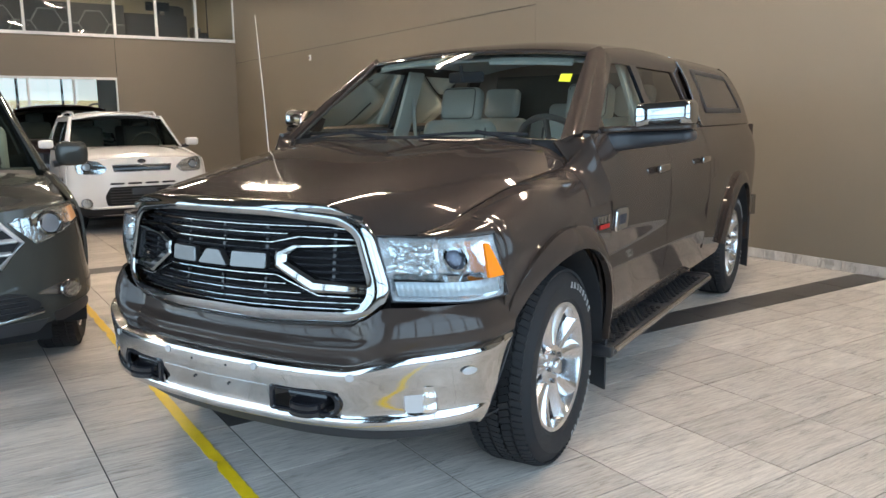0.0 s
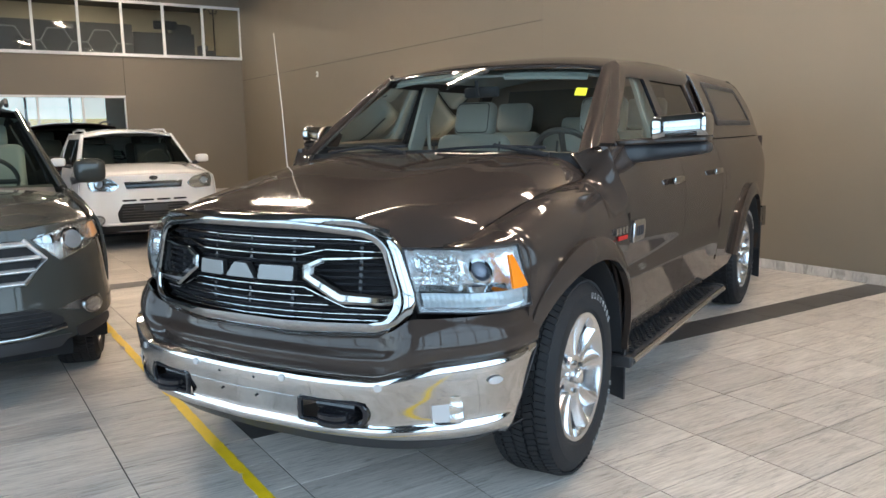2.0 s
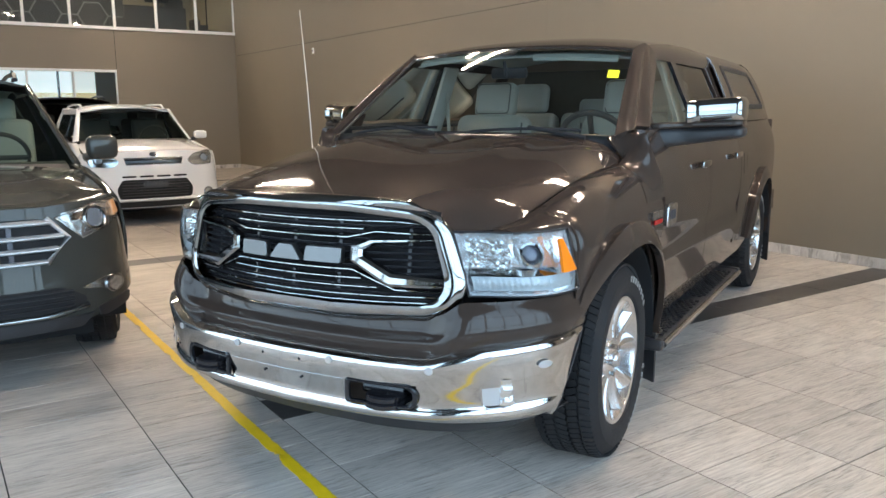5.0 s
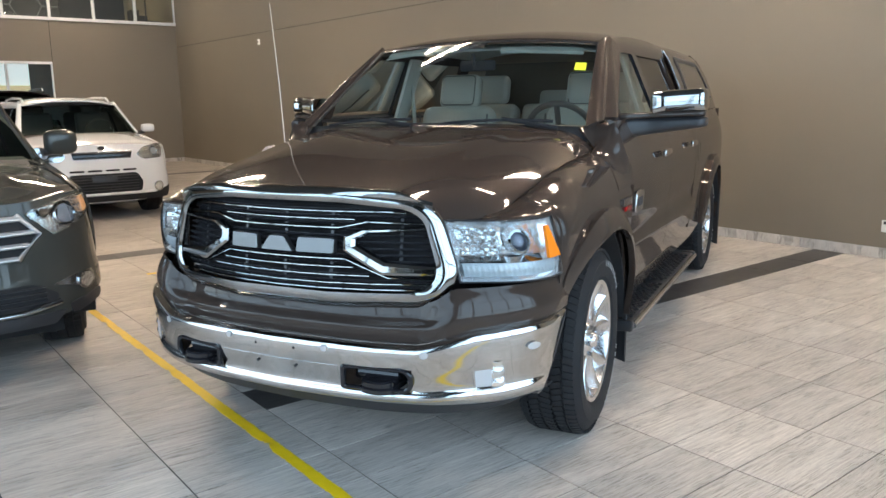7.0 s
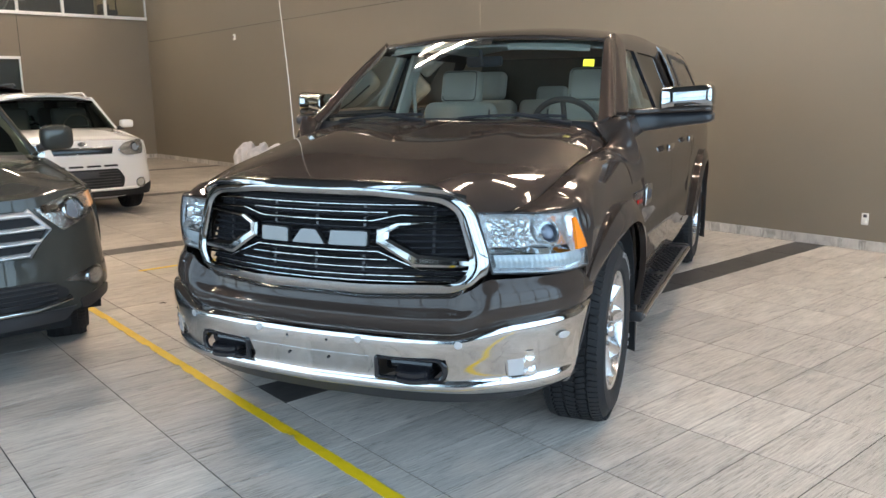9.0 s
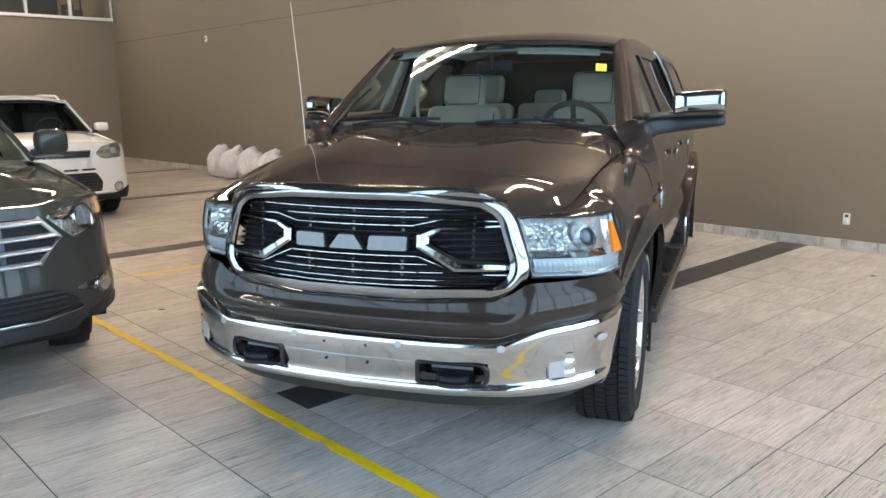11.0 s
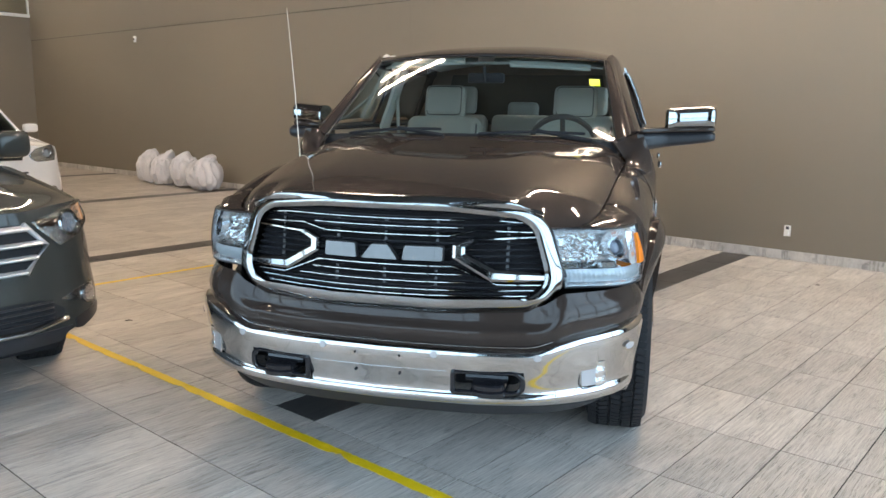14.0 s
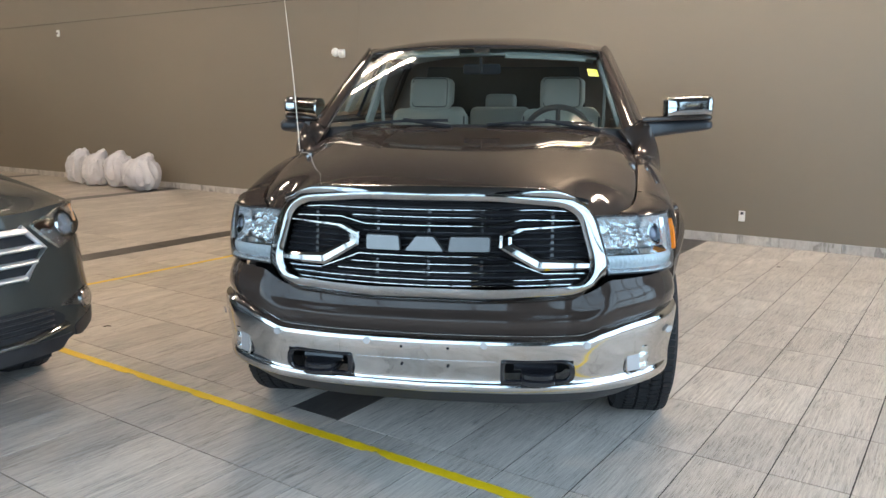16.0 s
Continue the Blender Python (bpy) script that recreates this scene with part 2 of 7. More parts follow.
M_SENSOR = mat("grey_sensor", (0.48, 0.48, 0.48), 0.35, metal=0.5, vary=0.05)
M_WHITEL = mat("white_line", (0.42, 0.42, 0.41), 0.6, vary=0.15, scale=80)
M_STRIP = glow("tube_light", (1.0, 0.802, 0.615), STRIP_STRENGTH)
M_STRIPO = glow("office_tube", (1.0, 0.86, 0.66), 190.0)
M_REARW = mat("dim_rear_glass", (0.10, 0.085, 0.065), 0.15, vary=0.15)
M_SATINB = mat("satin_bar", (0.60, 0.60, 0.60), 0.34, metal=0.65, vary=0.06, scale=20)
M_EMBLEM = mat("brushed_emblem", (0.20, 0.20, 0.20), 0.36, metal=1.0, vary=0.06, scale=30)
M_HEX = mat("hex_panel", (0.10, 0.095, 0.09), 0.8, vary=0.1, scale=20)
M_HEXL = mat("hex_line", (0.24, 0.235, 0.22), 0.8, vary=0.1)
M_BEIGE = mat("beige_wall", (0.42, 0.35, 0.25), 0.8, vary=0.05)


# ---- mesh helpers ----
def finish(bm, angle=32):
    bmesh.ops.remove_doubles(bm, verts=bm.verts, dist=1e-5)
    bmesh.ops.recalc_face_normals(bm, faces=bm.faces)
    lim = radians(angle)
    for f in bm.faces:
        f.smooth = True
    for e in bm.edges:
        if len(e.link_faces) == 2 and e.calc_face_angle(0) > lim:
            e.smooth = False


def part(name, bm, material, parent=None, label="", angle=32, m=None, clean=True):
    """Links a bmesh as one mesh object under a thing or a part."""
    if clean:
        finish(bm, angle)
    me = bpy.data.meshes.new(name)
    bm.to_mesh(me)
    bm.free()
    me.materials.append(material)
    ob = new(name, me)
    if parent is not None:
        ob.parent = parent
    if m is not None:
        ob.matrix_basis = m
    return tagged(ob, label)


def thing(name, m, label, category, group=""):
    ob = new(name)
    ob.empty_display_size = 0.1
    ob.matrix_basis = m
    return tagged(ob, label, category, group)


def spline(xs, ys):
    """A smooth monotone curve through few knots."""
    xs, ys = np.array(xs, float), np.array(ys, float)
    h = np.diff(xs)
    d = np.diff(ys) / h
    g = np.zeros(len(xs))
    g[0], g[-1] = d[0], d[-1]
    for i in range(1, len(xs) - 1):
        if d[i - 1] * d[i] > 0:
            w1, w2 = 2 * h[i] + h[i - 1], h[i] + 2 * h[i - 1]
            g[i] = (w1 + w2) / (w1 / d[i - 1] + w2 / d[i])

    def at(x):
        x = min(max(x, xs[0]), xs[-1])
        i = min(max(int(np.searchsorted(xs, x)) - 1, 0), len(h) - 1)
        t = (x - xs[i]) / h[i]
        a, b = (1 + 2 * t) * (1 - t) ** 2, t * t * (3 - 2 * t)
        return float(a * ys[i] + b * ys[i + 1] + h[i] * (t * (1 - t) ** 2 * g[i] - t * t * (1 - t) * g[i + 1]))

    return at


def lerp(a, b, t):
    return a + (b - a) * t


def grid(bm, f, us, vs, loop=False):
    """A sheet f(u, v) over the given steps."""
    us = np.linspace(0, 1, us + 1) if isinstance(us, int) else us
    vs = np.linspace(0, 1, vs + 1) if isinstance(vs, int) else vs
    rows = [[bm.verts.new(f(u, v)) for v in vs] for u in us]
    n = len(rows)
    faces = []
    for i in range(n if loop else n - 1):
        a, b = rows[i], rows[(i + 1) % n]
        for j in range(len(vs) - 1):
            faces.append(bm.faces.new((a[j], b[j], b[j + 1], a[j + 1])))
    return rows, faces


def slab(bm, f, us, vs, thick, loop=False):
    """A sheet of metal: f(u, v) with a thickness to its back side (thick may be negative)."""
    us = np.linspace(0, 1, us + 1) if isinstance(us, int) else us
    vs = np.linspace(0, 1, vs + 1) if isinstance(vs, int) else vs

    def back(u, v):
        e = 1e-3
        du = f(min(u + e, 1), v) - f(max(u - e, 0), v)
        dv = f(u, min(v + e, 1)) - f(u, max(v - e, 0))
        n = du.cross(dv)
        n = n.normalized() if n.length > 1e-12 else Vector((0, 0, 1))
        return f(u, v) - n * thick

    a, _ = grid(bm, f, us, vs, loop)
    b, _ = grid(bm, back, us, vs, loop)
    n, k = len(a), len(a[0])
    for i in range(n if loop else n - 1):
        i2 = (i + 1) % n
        for j in (0, k - 1):
            bm.faces.new((a[i][j], a[i2][j], b[i2][j], b[i][j]))
    if not loop:
        for i in (0, n - 1):
            for j in range(k - 1):
                bm.faces.new((a[i][j], a[i][j + 1], b[i][j + 1], b[i][j]))


def box(bm, c, s, bevel=0.0, rot=None, seg=2):
    m = Matrix.Translation(c) @ (rot or Matrix()) @ Matrix.Diagonal((*s, 1))
    r = bmesh.ops.create_cube(bm, size=1.0, matrix=m)
    if bevel:
        es = list({e for v in r["verts"] for e in v.link_edges})
        bmesh.ops.bevel(bm, geom=es, offset=bevel, segments=seg, affect="EDGES", profile=0.5)


def frame_of(d):
    d = Vector(d).normalized()
    a = Vector((0, 0, 1)) if abs(d.z) < 0.9 else Vector((1, 0, 0))
    x = d.cross(a).normalized()
    return x, d.cross(x).normalized()


def tube(bm, pts, r, n=8, cap=True):
    """A rod along points; r may be a list."""
    pts = [Vector(p) for p in pts]
    rs = r if isinstance(r, (list, tuple)) else [r] * len(pts)
    rings = []
    for i, p in enumerate(pts):
        d = pts[min(i + 1, len(pts) - 1)] - pts[max(i - 1, 0)]
        x, y = frame_of(d)
        rings.append([bm.verts.new(p + (x * math.cos(t) + y * math.sin(t)) * rs[i]) for t in np.linspace(0, 2 * math.pi, n, False)])
    for a, b in zip(rings, rings[1:]):
        for k in range(n):
            bm.faces.new((a[k], a[(k + 1) % n], b[(k + 1) % n], b[k]))
    if cap:
        bm.faces.new(rings[0])
        bm.faces.new(rings[-1])


def lathe(bm, prof, n, axis="x", loop=False):
    """Turns a profile of (radius, offset along the axis)."""
    def f(i, j):
        a = 2 * math.pi * i / n
        r, o = prof[j]
        p = (o, r * math.cos(a), r * math.sin(a))
        return Vector(p) if axis == "x" else Vector((p[1], p[0], p[2])) if axis == "y" else Vector((p[1], p[2], p[0]))
    rows = [[bm.verts.new(f(i, j)) for j in range(len(prof))] for i in range(n)]
    for i in range(n):
        a, b = rows[i], rows[(i + 1) % n]
        k = len(prof)
        for j in range(k if loop else k - 1):
            bm.faces.new((a[j], b[j], b[(j + 1) % k], a[(j + 1) % k]))
    return rows


def rounded(pts, r, n=5):
    """A closed outline with rounded corners."""
    out = []
    k = len(pts)
    for i in range(k):
        p, a, b = Vector(pts[i]), Vector(pts[i - 1]), Vector(pts[(i + 1) % k])
        rr = r[i] if isinstance(r, (list, tuple)) else r
        da, db = (a - p), (b - p)
        ra, rb = min(rr, da.length * 0.49), min(rr, db.length * 0.49)
        s, e = p + da.normalized() * ra, p + db.normalized() * rb
        for t in np.linspace(0, 1, n + 1):
            out.append(s * (1 - t) ** 2 + p * 2 * t * (1 - t) + e * t * t)
    return out


def prism(bm, outline, to, depth, top_scale=1.0, bevel=0.0):
    """A flat outline, laid by to(a, b, lift) on a surface and raised by depth, with a chamfered rim."""
    c = sum((Vector(p) for p in outline), Vector((0, 0))) / len(outline)
    def ring(k, lift):
        return [bm.verts.new(to(*(c + (Vector(p) - c) * k), lift)) for p in outline]
    rings = [ring(1, 0)]
    if bevel:
        rings += [ring(1, depth - bevel), ring(top_scale, depth)]
    else:
        rings += [ring(top_scale, depth)]
    n = len(outline)
    for a, b in zip(rings, rings[1:]):
        for k in range(n):
            bm.faces.new((a[k], a[(k + 1) % n], b[(k + 1) % n], b[k]))
    bm.faces.new(rings[-1])
    bm.faces.new(rings[0])


def band(bm, outer, inner, to, depth, bulge=0.0, steps=6):
    """A ring between two closed outlines of as many points, rounded towards the viewer."""
    n = len(outer)
    rings = [[bm.verts.new(to(*p, 0)) for p in outer]]
    for s in range(steps + 1):
        t = s / steps
        rings.append([bm.verts.new(to(*(Vector(a) * (1 - t) + Vector(b) * t), depth + bulge * math.sin(math.pi * t))) for a, b in zip(outer, inner)])
    rings.append([bm.verts.new(to(*p, 0)) for p in inner])
    for a, b in zip(rings, rings[1:]):
        for k in range(n):
            bm.faces.new((a[k], a[(k + 1) % n], b[(k + 1) % n], b[k]))


def oval(c, r, n=28):
    return [(c[0] + r[0] * math.cos(t), c[1] + r[1] * math.sin(t)) for t in np.linspace(0, 2 * math.pi, n, False)]


# ---- the hall: walls, ceiling, glazing ----
def rbox(bm, u0, u1, v0, v1, z0, z1, bevel=0.0):
    r = bmesh.ops.create_cube(bm, size=1.0, matrix=Matrix.Translation(((u0 + u1) / 2, -(v0 + v1) / 2, (z0 + z1) / 2)) @ Matrix.Diagonal((u1 - u0, v1 - v0, z1 - z0, 1)))
    if bevel:
        bmesh.ops.bevel(bm, geom=list({e for v in r["verts"] for e in v.link_edges}), offset=bevel, segments=2, affect="EDGES")


HALL = Matrix.Translation((2.30, 4.66, 0)) @ Matrix.Rotation(radians(ROT), 4, "Z")


def rpart(name, boxes, material, label="", parent=None, bevel=0.0):
    """Boxes given in room coordinates, as one mesh."""
    bm = bmesh.new()
    for b in boxes:
        rbox(bm, *b, bevel)
    ob = part(name, bm, material, parent, label, m=None if parent else HALL)
    return ob


def structure(ob, label, category):
    return tagged(ob, label, category, "", "structure")


# long grey wall in panels, with fine reveals between them
wall = structure(rpart("wall_north", [(U0, U1, -0.25, -0.0121, 0, CEIL)], M_GROUT), "smooth taupe grey painted long showroom wall", "wall")
for u0, u1, z0, z1 in ((U0, -5.1275, 0, 2.894), (-5.1255, U1, 0, CEIL), (U0, -5.1275, 2.903, CEIL)):
    rpart("panel", [(u0, u1, -0.012, 0.0, z0, z1)], M_WALL, "", wall)
# far wall with a low window and a mezzanine window above it
cols = [2.97, 3.94, 4.91, 5.88, 6.85, 7.82, 8.79, 9.76]
far = [(U0 - 0.2, U0, 0, 2.97, 0, 3.42), (U0 - 0.2, U0, 2.97, 9.76, 0, 0.9), (U0 - 0.2, U0, 2.97, 9.76, 2.48, 3.42),
       (U0 - 0.2, U0, 9.76, V1, 0, 3.42), (U0 - 0.2, U0, 0, V1, 4.75, CEIL), (U0 - 0.2, U0, 11.7, V1, 3.42, 4.75)]
wall2 = structure(rpart("wall_west", far, M_WALL2), "taupe grey end wall with office windows on two levels", "wall")
rpart("panel_joint", [(U0 - 0.003, U0 + 0.004, 2.955, 2.965, 2.5, 3.42)], M_GROUT, "", wall2)


def mullioned(name, v0, step, n, z0, z1, label, w=0.055):
    win = structure(thing(name, HALL, "", ""), label, "window")
    rpart("window_sill", [(U0 - 0.06, U0 + 0.05, v0, v0 + n * step, z0, z0 + 0.07)], M_TRIMW, "", win)
    rpart("head_rail", [(U0 - 0.06, U0 + 0.03, v0, v0 + n * step, z1 - 0.06, z1)], M_TRIMW, "", win)
    for i in range(n + 1):
        v = v0 + i * step
        rpart("mullion", [(U0 - 0.06, U0 + 0.025, max(v - w / 2, v0), v + w / 2, z0 + 0.07, z1 - 0.06)], M_TRIMW, "", win)
    for i in range(n):
        v = v0 + i * step
        p = rpart("pane", [(U0 - 0.03, U0 - 0.022, v + w / 2, v + step - w / 2, z0 + 0.07, z1 - 0.06)], M_PANE, "", win)
        p.visible_shadow = False
    return win


mullioned("window_1", 2.97, 0.97, 7, 0.9, 2.48, "white-framed office window looking through to daylight")
mullioned("window_2", 0.0, 0.975, 12, 3.42, 4.75, "white-framed mezzanine window above the cars")
# the mezzanine room behind the upper glass
back = U0 - 4.2
structure(rpart("mezzanine_wall", [(back - 0.1, back, -0.2, V1, 3.3, 5.2), (back, U0 - 0.2, -0.25, -0.15, 3.3, 5.2), (back, U0 - 0.2, 12.2, 12.3, 3.3, 5.2)], M_BEIGE), "beige walls of the mezzanine office", "wall")
structure(rpart("mezzanine_floor", [(back, U0 - 0.2, -0.2, V1, 3.28, 3.40)], M_DASH), "dark floor of the mezzanine office", "floor")
structure(rpart("mezzanine_ceiling", [(back, U0 - 0.2, -0.2, V1, 5.2, 5.3)], M_CEIL), "painted office ceiling", "ceiling")
screen = thing("desk_screen", HALL, "charcoal desk screens with a pale hexagon pattern", "partition")
rpart("panel", [(U0 - 0.75, U0 - 0.70, 2.55, 11.5, 3.40, 4.28)], M_HEX, "", screen)
rpart("panel", [(U0 - 1.15, U0 - 1.10, 0.9, 2.45, 3.40, 4.16)], M_HEX, "", screen)
bm = bmesh.new()
for i in range(18):
    for j in range(3):
        cy, cz = 2.75 + i * 0.52, 3.50 + j * 0.6 + (0.3 if i % 2 else 0.0)
        pts = [(cy + 0.345 * math.cos(k * math.pi / 3), cz + 0.345 * math.sin(k * math.pi / 3)) for k in range(6)]
        for k in range(6):
            a, b = pts[k], pts[(k + 1) % 6]
            if max(a[1], b[1]) > 4.26 or min(a[1], b[1]) < 3.42 or min(a[0], b[0]) < 2.57:
                continue
            tube(bm, [(U0 - 0.692, -a[0], a[1]), (U0 - 0.692, -b[0], b[1])], 0.018, 5)
part("hexagon_lines", bm, M_HEXL, screen, "pale hexagon outlines")
mon = thing("monitor", HALL, "dark flat monitor on the mezzanine desk", "monitor")
rpart("display", [(U0 - 1.05, U0 - 1.01, 1.35, 1.95, 4.24, 4.46)], M_BLACK, "", mon, 0.008)
rpart("stand", [(U0 - 1.13, U0 - 1.02, 1.60, 1.70, 4.16, 4.26)], M_BLACK, "", mon)
prn = thing("printer", HALL, "boxy dark office printer on the desk", "printer")
rpart("body", [(U0 - 1.6, U0 - 1.15, 0.95, 1.45, 4.16, 4.38)], M_DASH, "", prn, 0.02)
rpart("tray", [(U0 - 1.5, U0 - 1.25, 1.02, 1.38, 4.38, 4.42)], M_BLACK, "", prn)
deskm = thing("desk", HALL, "dark office desk behind the glass", "desk")
rpart("desktop", [(U0 - 1.8, U0 - 1.10, 0.9, 2.45, 4.12, 4.16)], M_DASH, "", deskm)
rpart("leg", [(U0 - 1.75, U0 - 1.70, 1.0, 1.05, 3.4, 4.12)], M_BLACK, "", deskm)
rpart("leg", [(U0 - 1.75, U0 - 1.70, 2.3, 2.35, 3.4, 4.12)], M_BLACK, "", deskm)
coat = thing("coat_stand", HALL, "slim dark coat stand with hooks", "coat stand")
bm = bmesh.new()
tube(bm, [(U0 - 0.9, -0.42, 3.40), (U0 - 0.9, -0.42, 5.05)], 0.016)
part("pole", bm, M_BLACK, coat)
for k in range(4):
    bm = bmesh.new()
    a = k * math.pi / 2 + 0.4
    tube(bm, [(U0 - 0.9, -0.42, 4.72), (U0 - 0.9 + 0.1 * math.cos(a), -0.42 + 0.1 * math.sin(a), 4.70), (U0 - 0.9 + 0.15 * math.cos(a), -0.42 + 0.15 * math.sin(a), 4.80)], 0.01, 6)
    part("hook", bm, M_BLACK, coat)
stairs = thing("box_stack", HALL, "stacked dark boxes by the office glass", "boxes")
for k, (a, b, h) in enumerate(((0.25, 0.95, 3.56), (0.55, 0.95, 3.68), (0.75, 0.95, 3.80))):
    rpart("box", [(U0 - 0.7, U0 - 0.4, a, b, 3.40 if k == 0 else h - 0.12, h)], M_DASH, "", stairs)
for v in (3.4, 8.2):
    ml = thing("office_light", HALL, "bright strip light under the office ceiling", "light", "office lights")
    rpart("housing", [(U0 - 2.2, U0 - 2.0, v - 0.6, v + 0.6, 5.12, 5.2)], M_TRIMW, "", ml)
    rpart("tube", [(U0 - 2.17, U0 - 2.03, v - 0.58, v + 0.58, 5.105, 5.12)], M_STRIPO, "", ml)
# beyond the low window: glowing panels stand in for pale daylight over tan ground
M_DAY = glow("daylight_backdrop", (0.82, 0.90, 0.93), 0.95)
M_SANDGLOW = glow("tan_glow_backdrop", (0.72, 0.60, 0.36), 0.85)
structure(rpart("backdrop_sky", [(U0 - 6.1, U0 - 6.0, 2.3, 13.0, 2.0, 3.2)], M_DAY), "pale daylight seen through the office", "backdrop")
structure(rpart("backdrop_ground", [(U0 - 6.0, U0 - 5.9, 2.3, 13.0, 0.0, 2.08)], M_SANDGLOW), "glowing tan panel in place of daylit ground beyond the office", "backdrop")
structure(rpart("office_wall", [(U0 - 2.3, U0 - 2.2, -0.2, 3.05, 0, 3.28), (U0 - 5.8, U0 - 0.2, -0.3, -0.2, 0, 3.28), (U0 - 5.8, U0 - 0.2, 13.0, 13.1, 0, 3.28), (U0 - 5.8, U0 - 0.2, -0.2, 13.0, 3.2, 3.28)], M_WALL2), "grey walls of the ground-floor office", "wall")
for v, w in ((3.42, 0.06), (4.62, 0.07), (6.0, 0.07), (7.4, 0.07)):
    structure(rpart("window_post", [(U0 - 5.85, U0 - 5.75, v, v + w, 0, 3.2)], M_BLACK), "dark post of the outer office window", "window frame")

# ceiling with strip lights
structure(rpart("ceiling", [(U0 - 0.2, U1 + 0.2, -0.25, V1 + 0.2, CEIL, CEIL + 0.15)], M_CEIL), "grey painted showroom ceiling", "ceiling")


def strip_light(u, v):
    """A hung fixture with two tubes between added side shades, 1.2 m long."""
    m = HALL @ Matrix.Translation((u, -v, CEIL)) @ Matrix.Rotation(radians(24.6), 4, "Z")
    t = thing("ceiling_light", m, "warm-white twin tube light hung under the ceiling", "light", "ceiling tube lights")
    rpart("housing", [(-0.62, 0.62, -0.14, 0.14, -0.39, -0.33)], M_TRIMW, "", t)
    # unseen shades, added to hold the tubes' light off the upper wall
    for o in (-0.1425, 0.1425):
        rpart("added_side_shade", [(-0.62, 0.62, o - 0.0025, o + 0.0025, -0.455, -0.33)], M_TRIMW, "", t)
    for o in (-0.085, 0.085):
        rpart("tube", [(-0.60, 0.60, o - 0.013, o + 0.013, -0.43, -0.40)], M_STRIP, "", t)
    for d in (-0.45, 0.45):
        bm = bmesh.new()
        tube(bm, [(d, 0, -0.33), (d, 0, 0)], 0.004, 5)
        part("hanger", bm, M_STEEL, t)


for u, v in STRIPS:
    strip_light(u, v)

# glazed front behind the camera and a glazed end wall
def glazing(name, fixed, lo, hi, axis, label):
    """A curtain wall of dark mullions with daylight behind, from 0.3 m up to 5.3 m."""
    win = structure(thing(name, HALL, "", ""), label, "window")
    n = round((hi - lo) / 1.5)
    st = (hi - lo) / n
    def bx(a0, a1, d0, d1, z0, z1):
        return (a0, a1, fixed + d0, fixed + d1, z0, z1) if axis == "u" else (fixed + d0, fixed + d1, a0, a1, z0, z1)
    for i in range(n + 1):
        rpart("mullion", [bx(lo + i * st - 0.04, lo + i * st + 0.04, -0.06, 0.06, 0.3, 5.3)], M_BLACK, "", win)
    for z in (0.3, 1.35, 3.0, 5.26):
        for i in range(n):
            rpart("rail", [bx(lo + i * st + 0.04, lo + (i + 1) * st - 0.04, -0.05, 0.05, z, z + 0.07)], M_BLACK, "", win)
    for i in range(n):
        p = rpart("pane", [bx(lo + i * st + 0.04, lo + (i + 1) * st - 0.04, -0.006, 0.006, 0.37, 5.26)], M_PANE, "", win)
        p.visible_shadow = False


glazing("window_3", V1 + 0.1, SG, U1 - 0.1, "u", "dark-framed showroom glazing with daylight outside")
glazing("window_4", U1 + 0.1, 0.4, V1 - 0.2, "v", "dark-framed end glazing with daylight outside")
structure(rpart("wall_south", [(U0, U1, V1, V1 + 0.2, 0, 0.3), (U0, U1, V1, V1 + 0.2, 5.33, CEIL), (U0, SG, V1, V1 + 0.2, 0.3, 5.33)], M_WALL), "painted wall round the showroom glazing", "wall")
structure(rpart("wall_east", [(U1, U1 + 0.2, 0, V1, 0, 0.3), (U1, U1 + 0.2, 0, V1, 5.33, CEIL), (U1, U1 + 0.2, -0.25, 0.4, 0.3, 5.33)], M_WALL), "painted wall round the end glazing", "wall")
M_ASPH = mat("asphalt", (0.16, 0.155, 0.15), 0.9, vary=0.2, scale=2, bump=0.3, bump_scale=60)
structure(rpart("ground", [(-400, 400, -400, 400, -0.25, -0.12)], M_ASPH), "pale grey paved lot outside", "ground")


def window_lamp(name, a, b, z0, z1, color, power, at):
    """The sky's light in an opening."""
    d = bpy.data.lights.new(name, "AREA")
    d.shape, d.size, d.size_y, d.energy, d.color = "RECTANGLE", (b - a).length, z1 - z0, power, color
    ob = new(name, d)
    mid = (a + b) / 2
    mid.z = (z0 + z1) / 2
    ob.matrix_basis = look(mid, Vector(at))
    return ob


window_lamp("daylight_south", rm(SG, V1 + 0.3), rm(U1 - 0.1, V1 + 0.3), 0.4, 5.2, SKY_TINT, DAY_SOUTH, rm((SG + U1 - 0.1) / 2, 0, 2.8))
window_lamp("daylight_east", rm(U1 + 0.3, 0.4), rm(U1 + 0.3, V1 - 0.2), 0.4, 5.2, SKY_TINT, DAY_EAST, rm(U0, (0.4 + V1 - 0.2) / 2, 2.8))

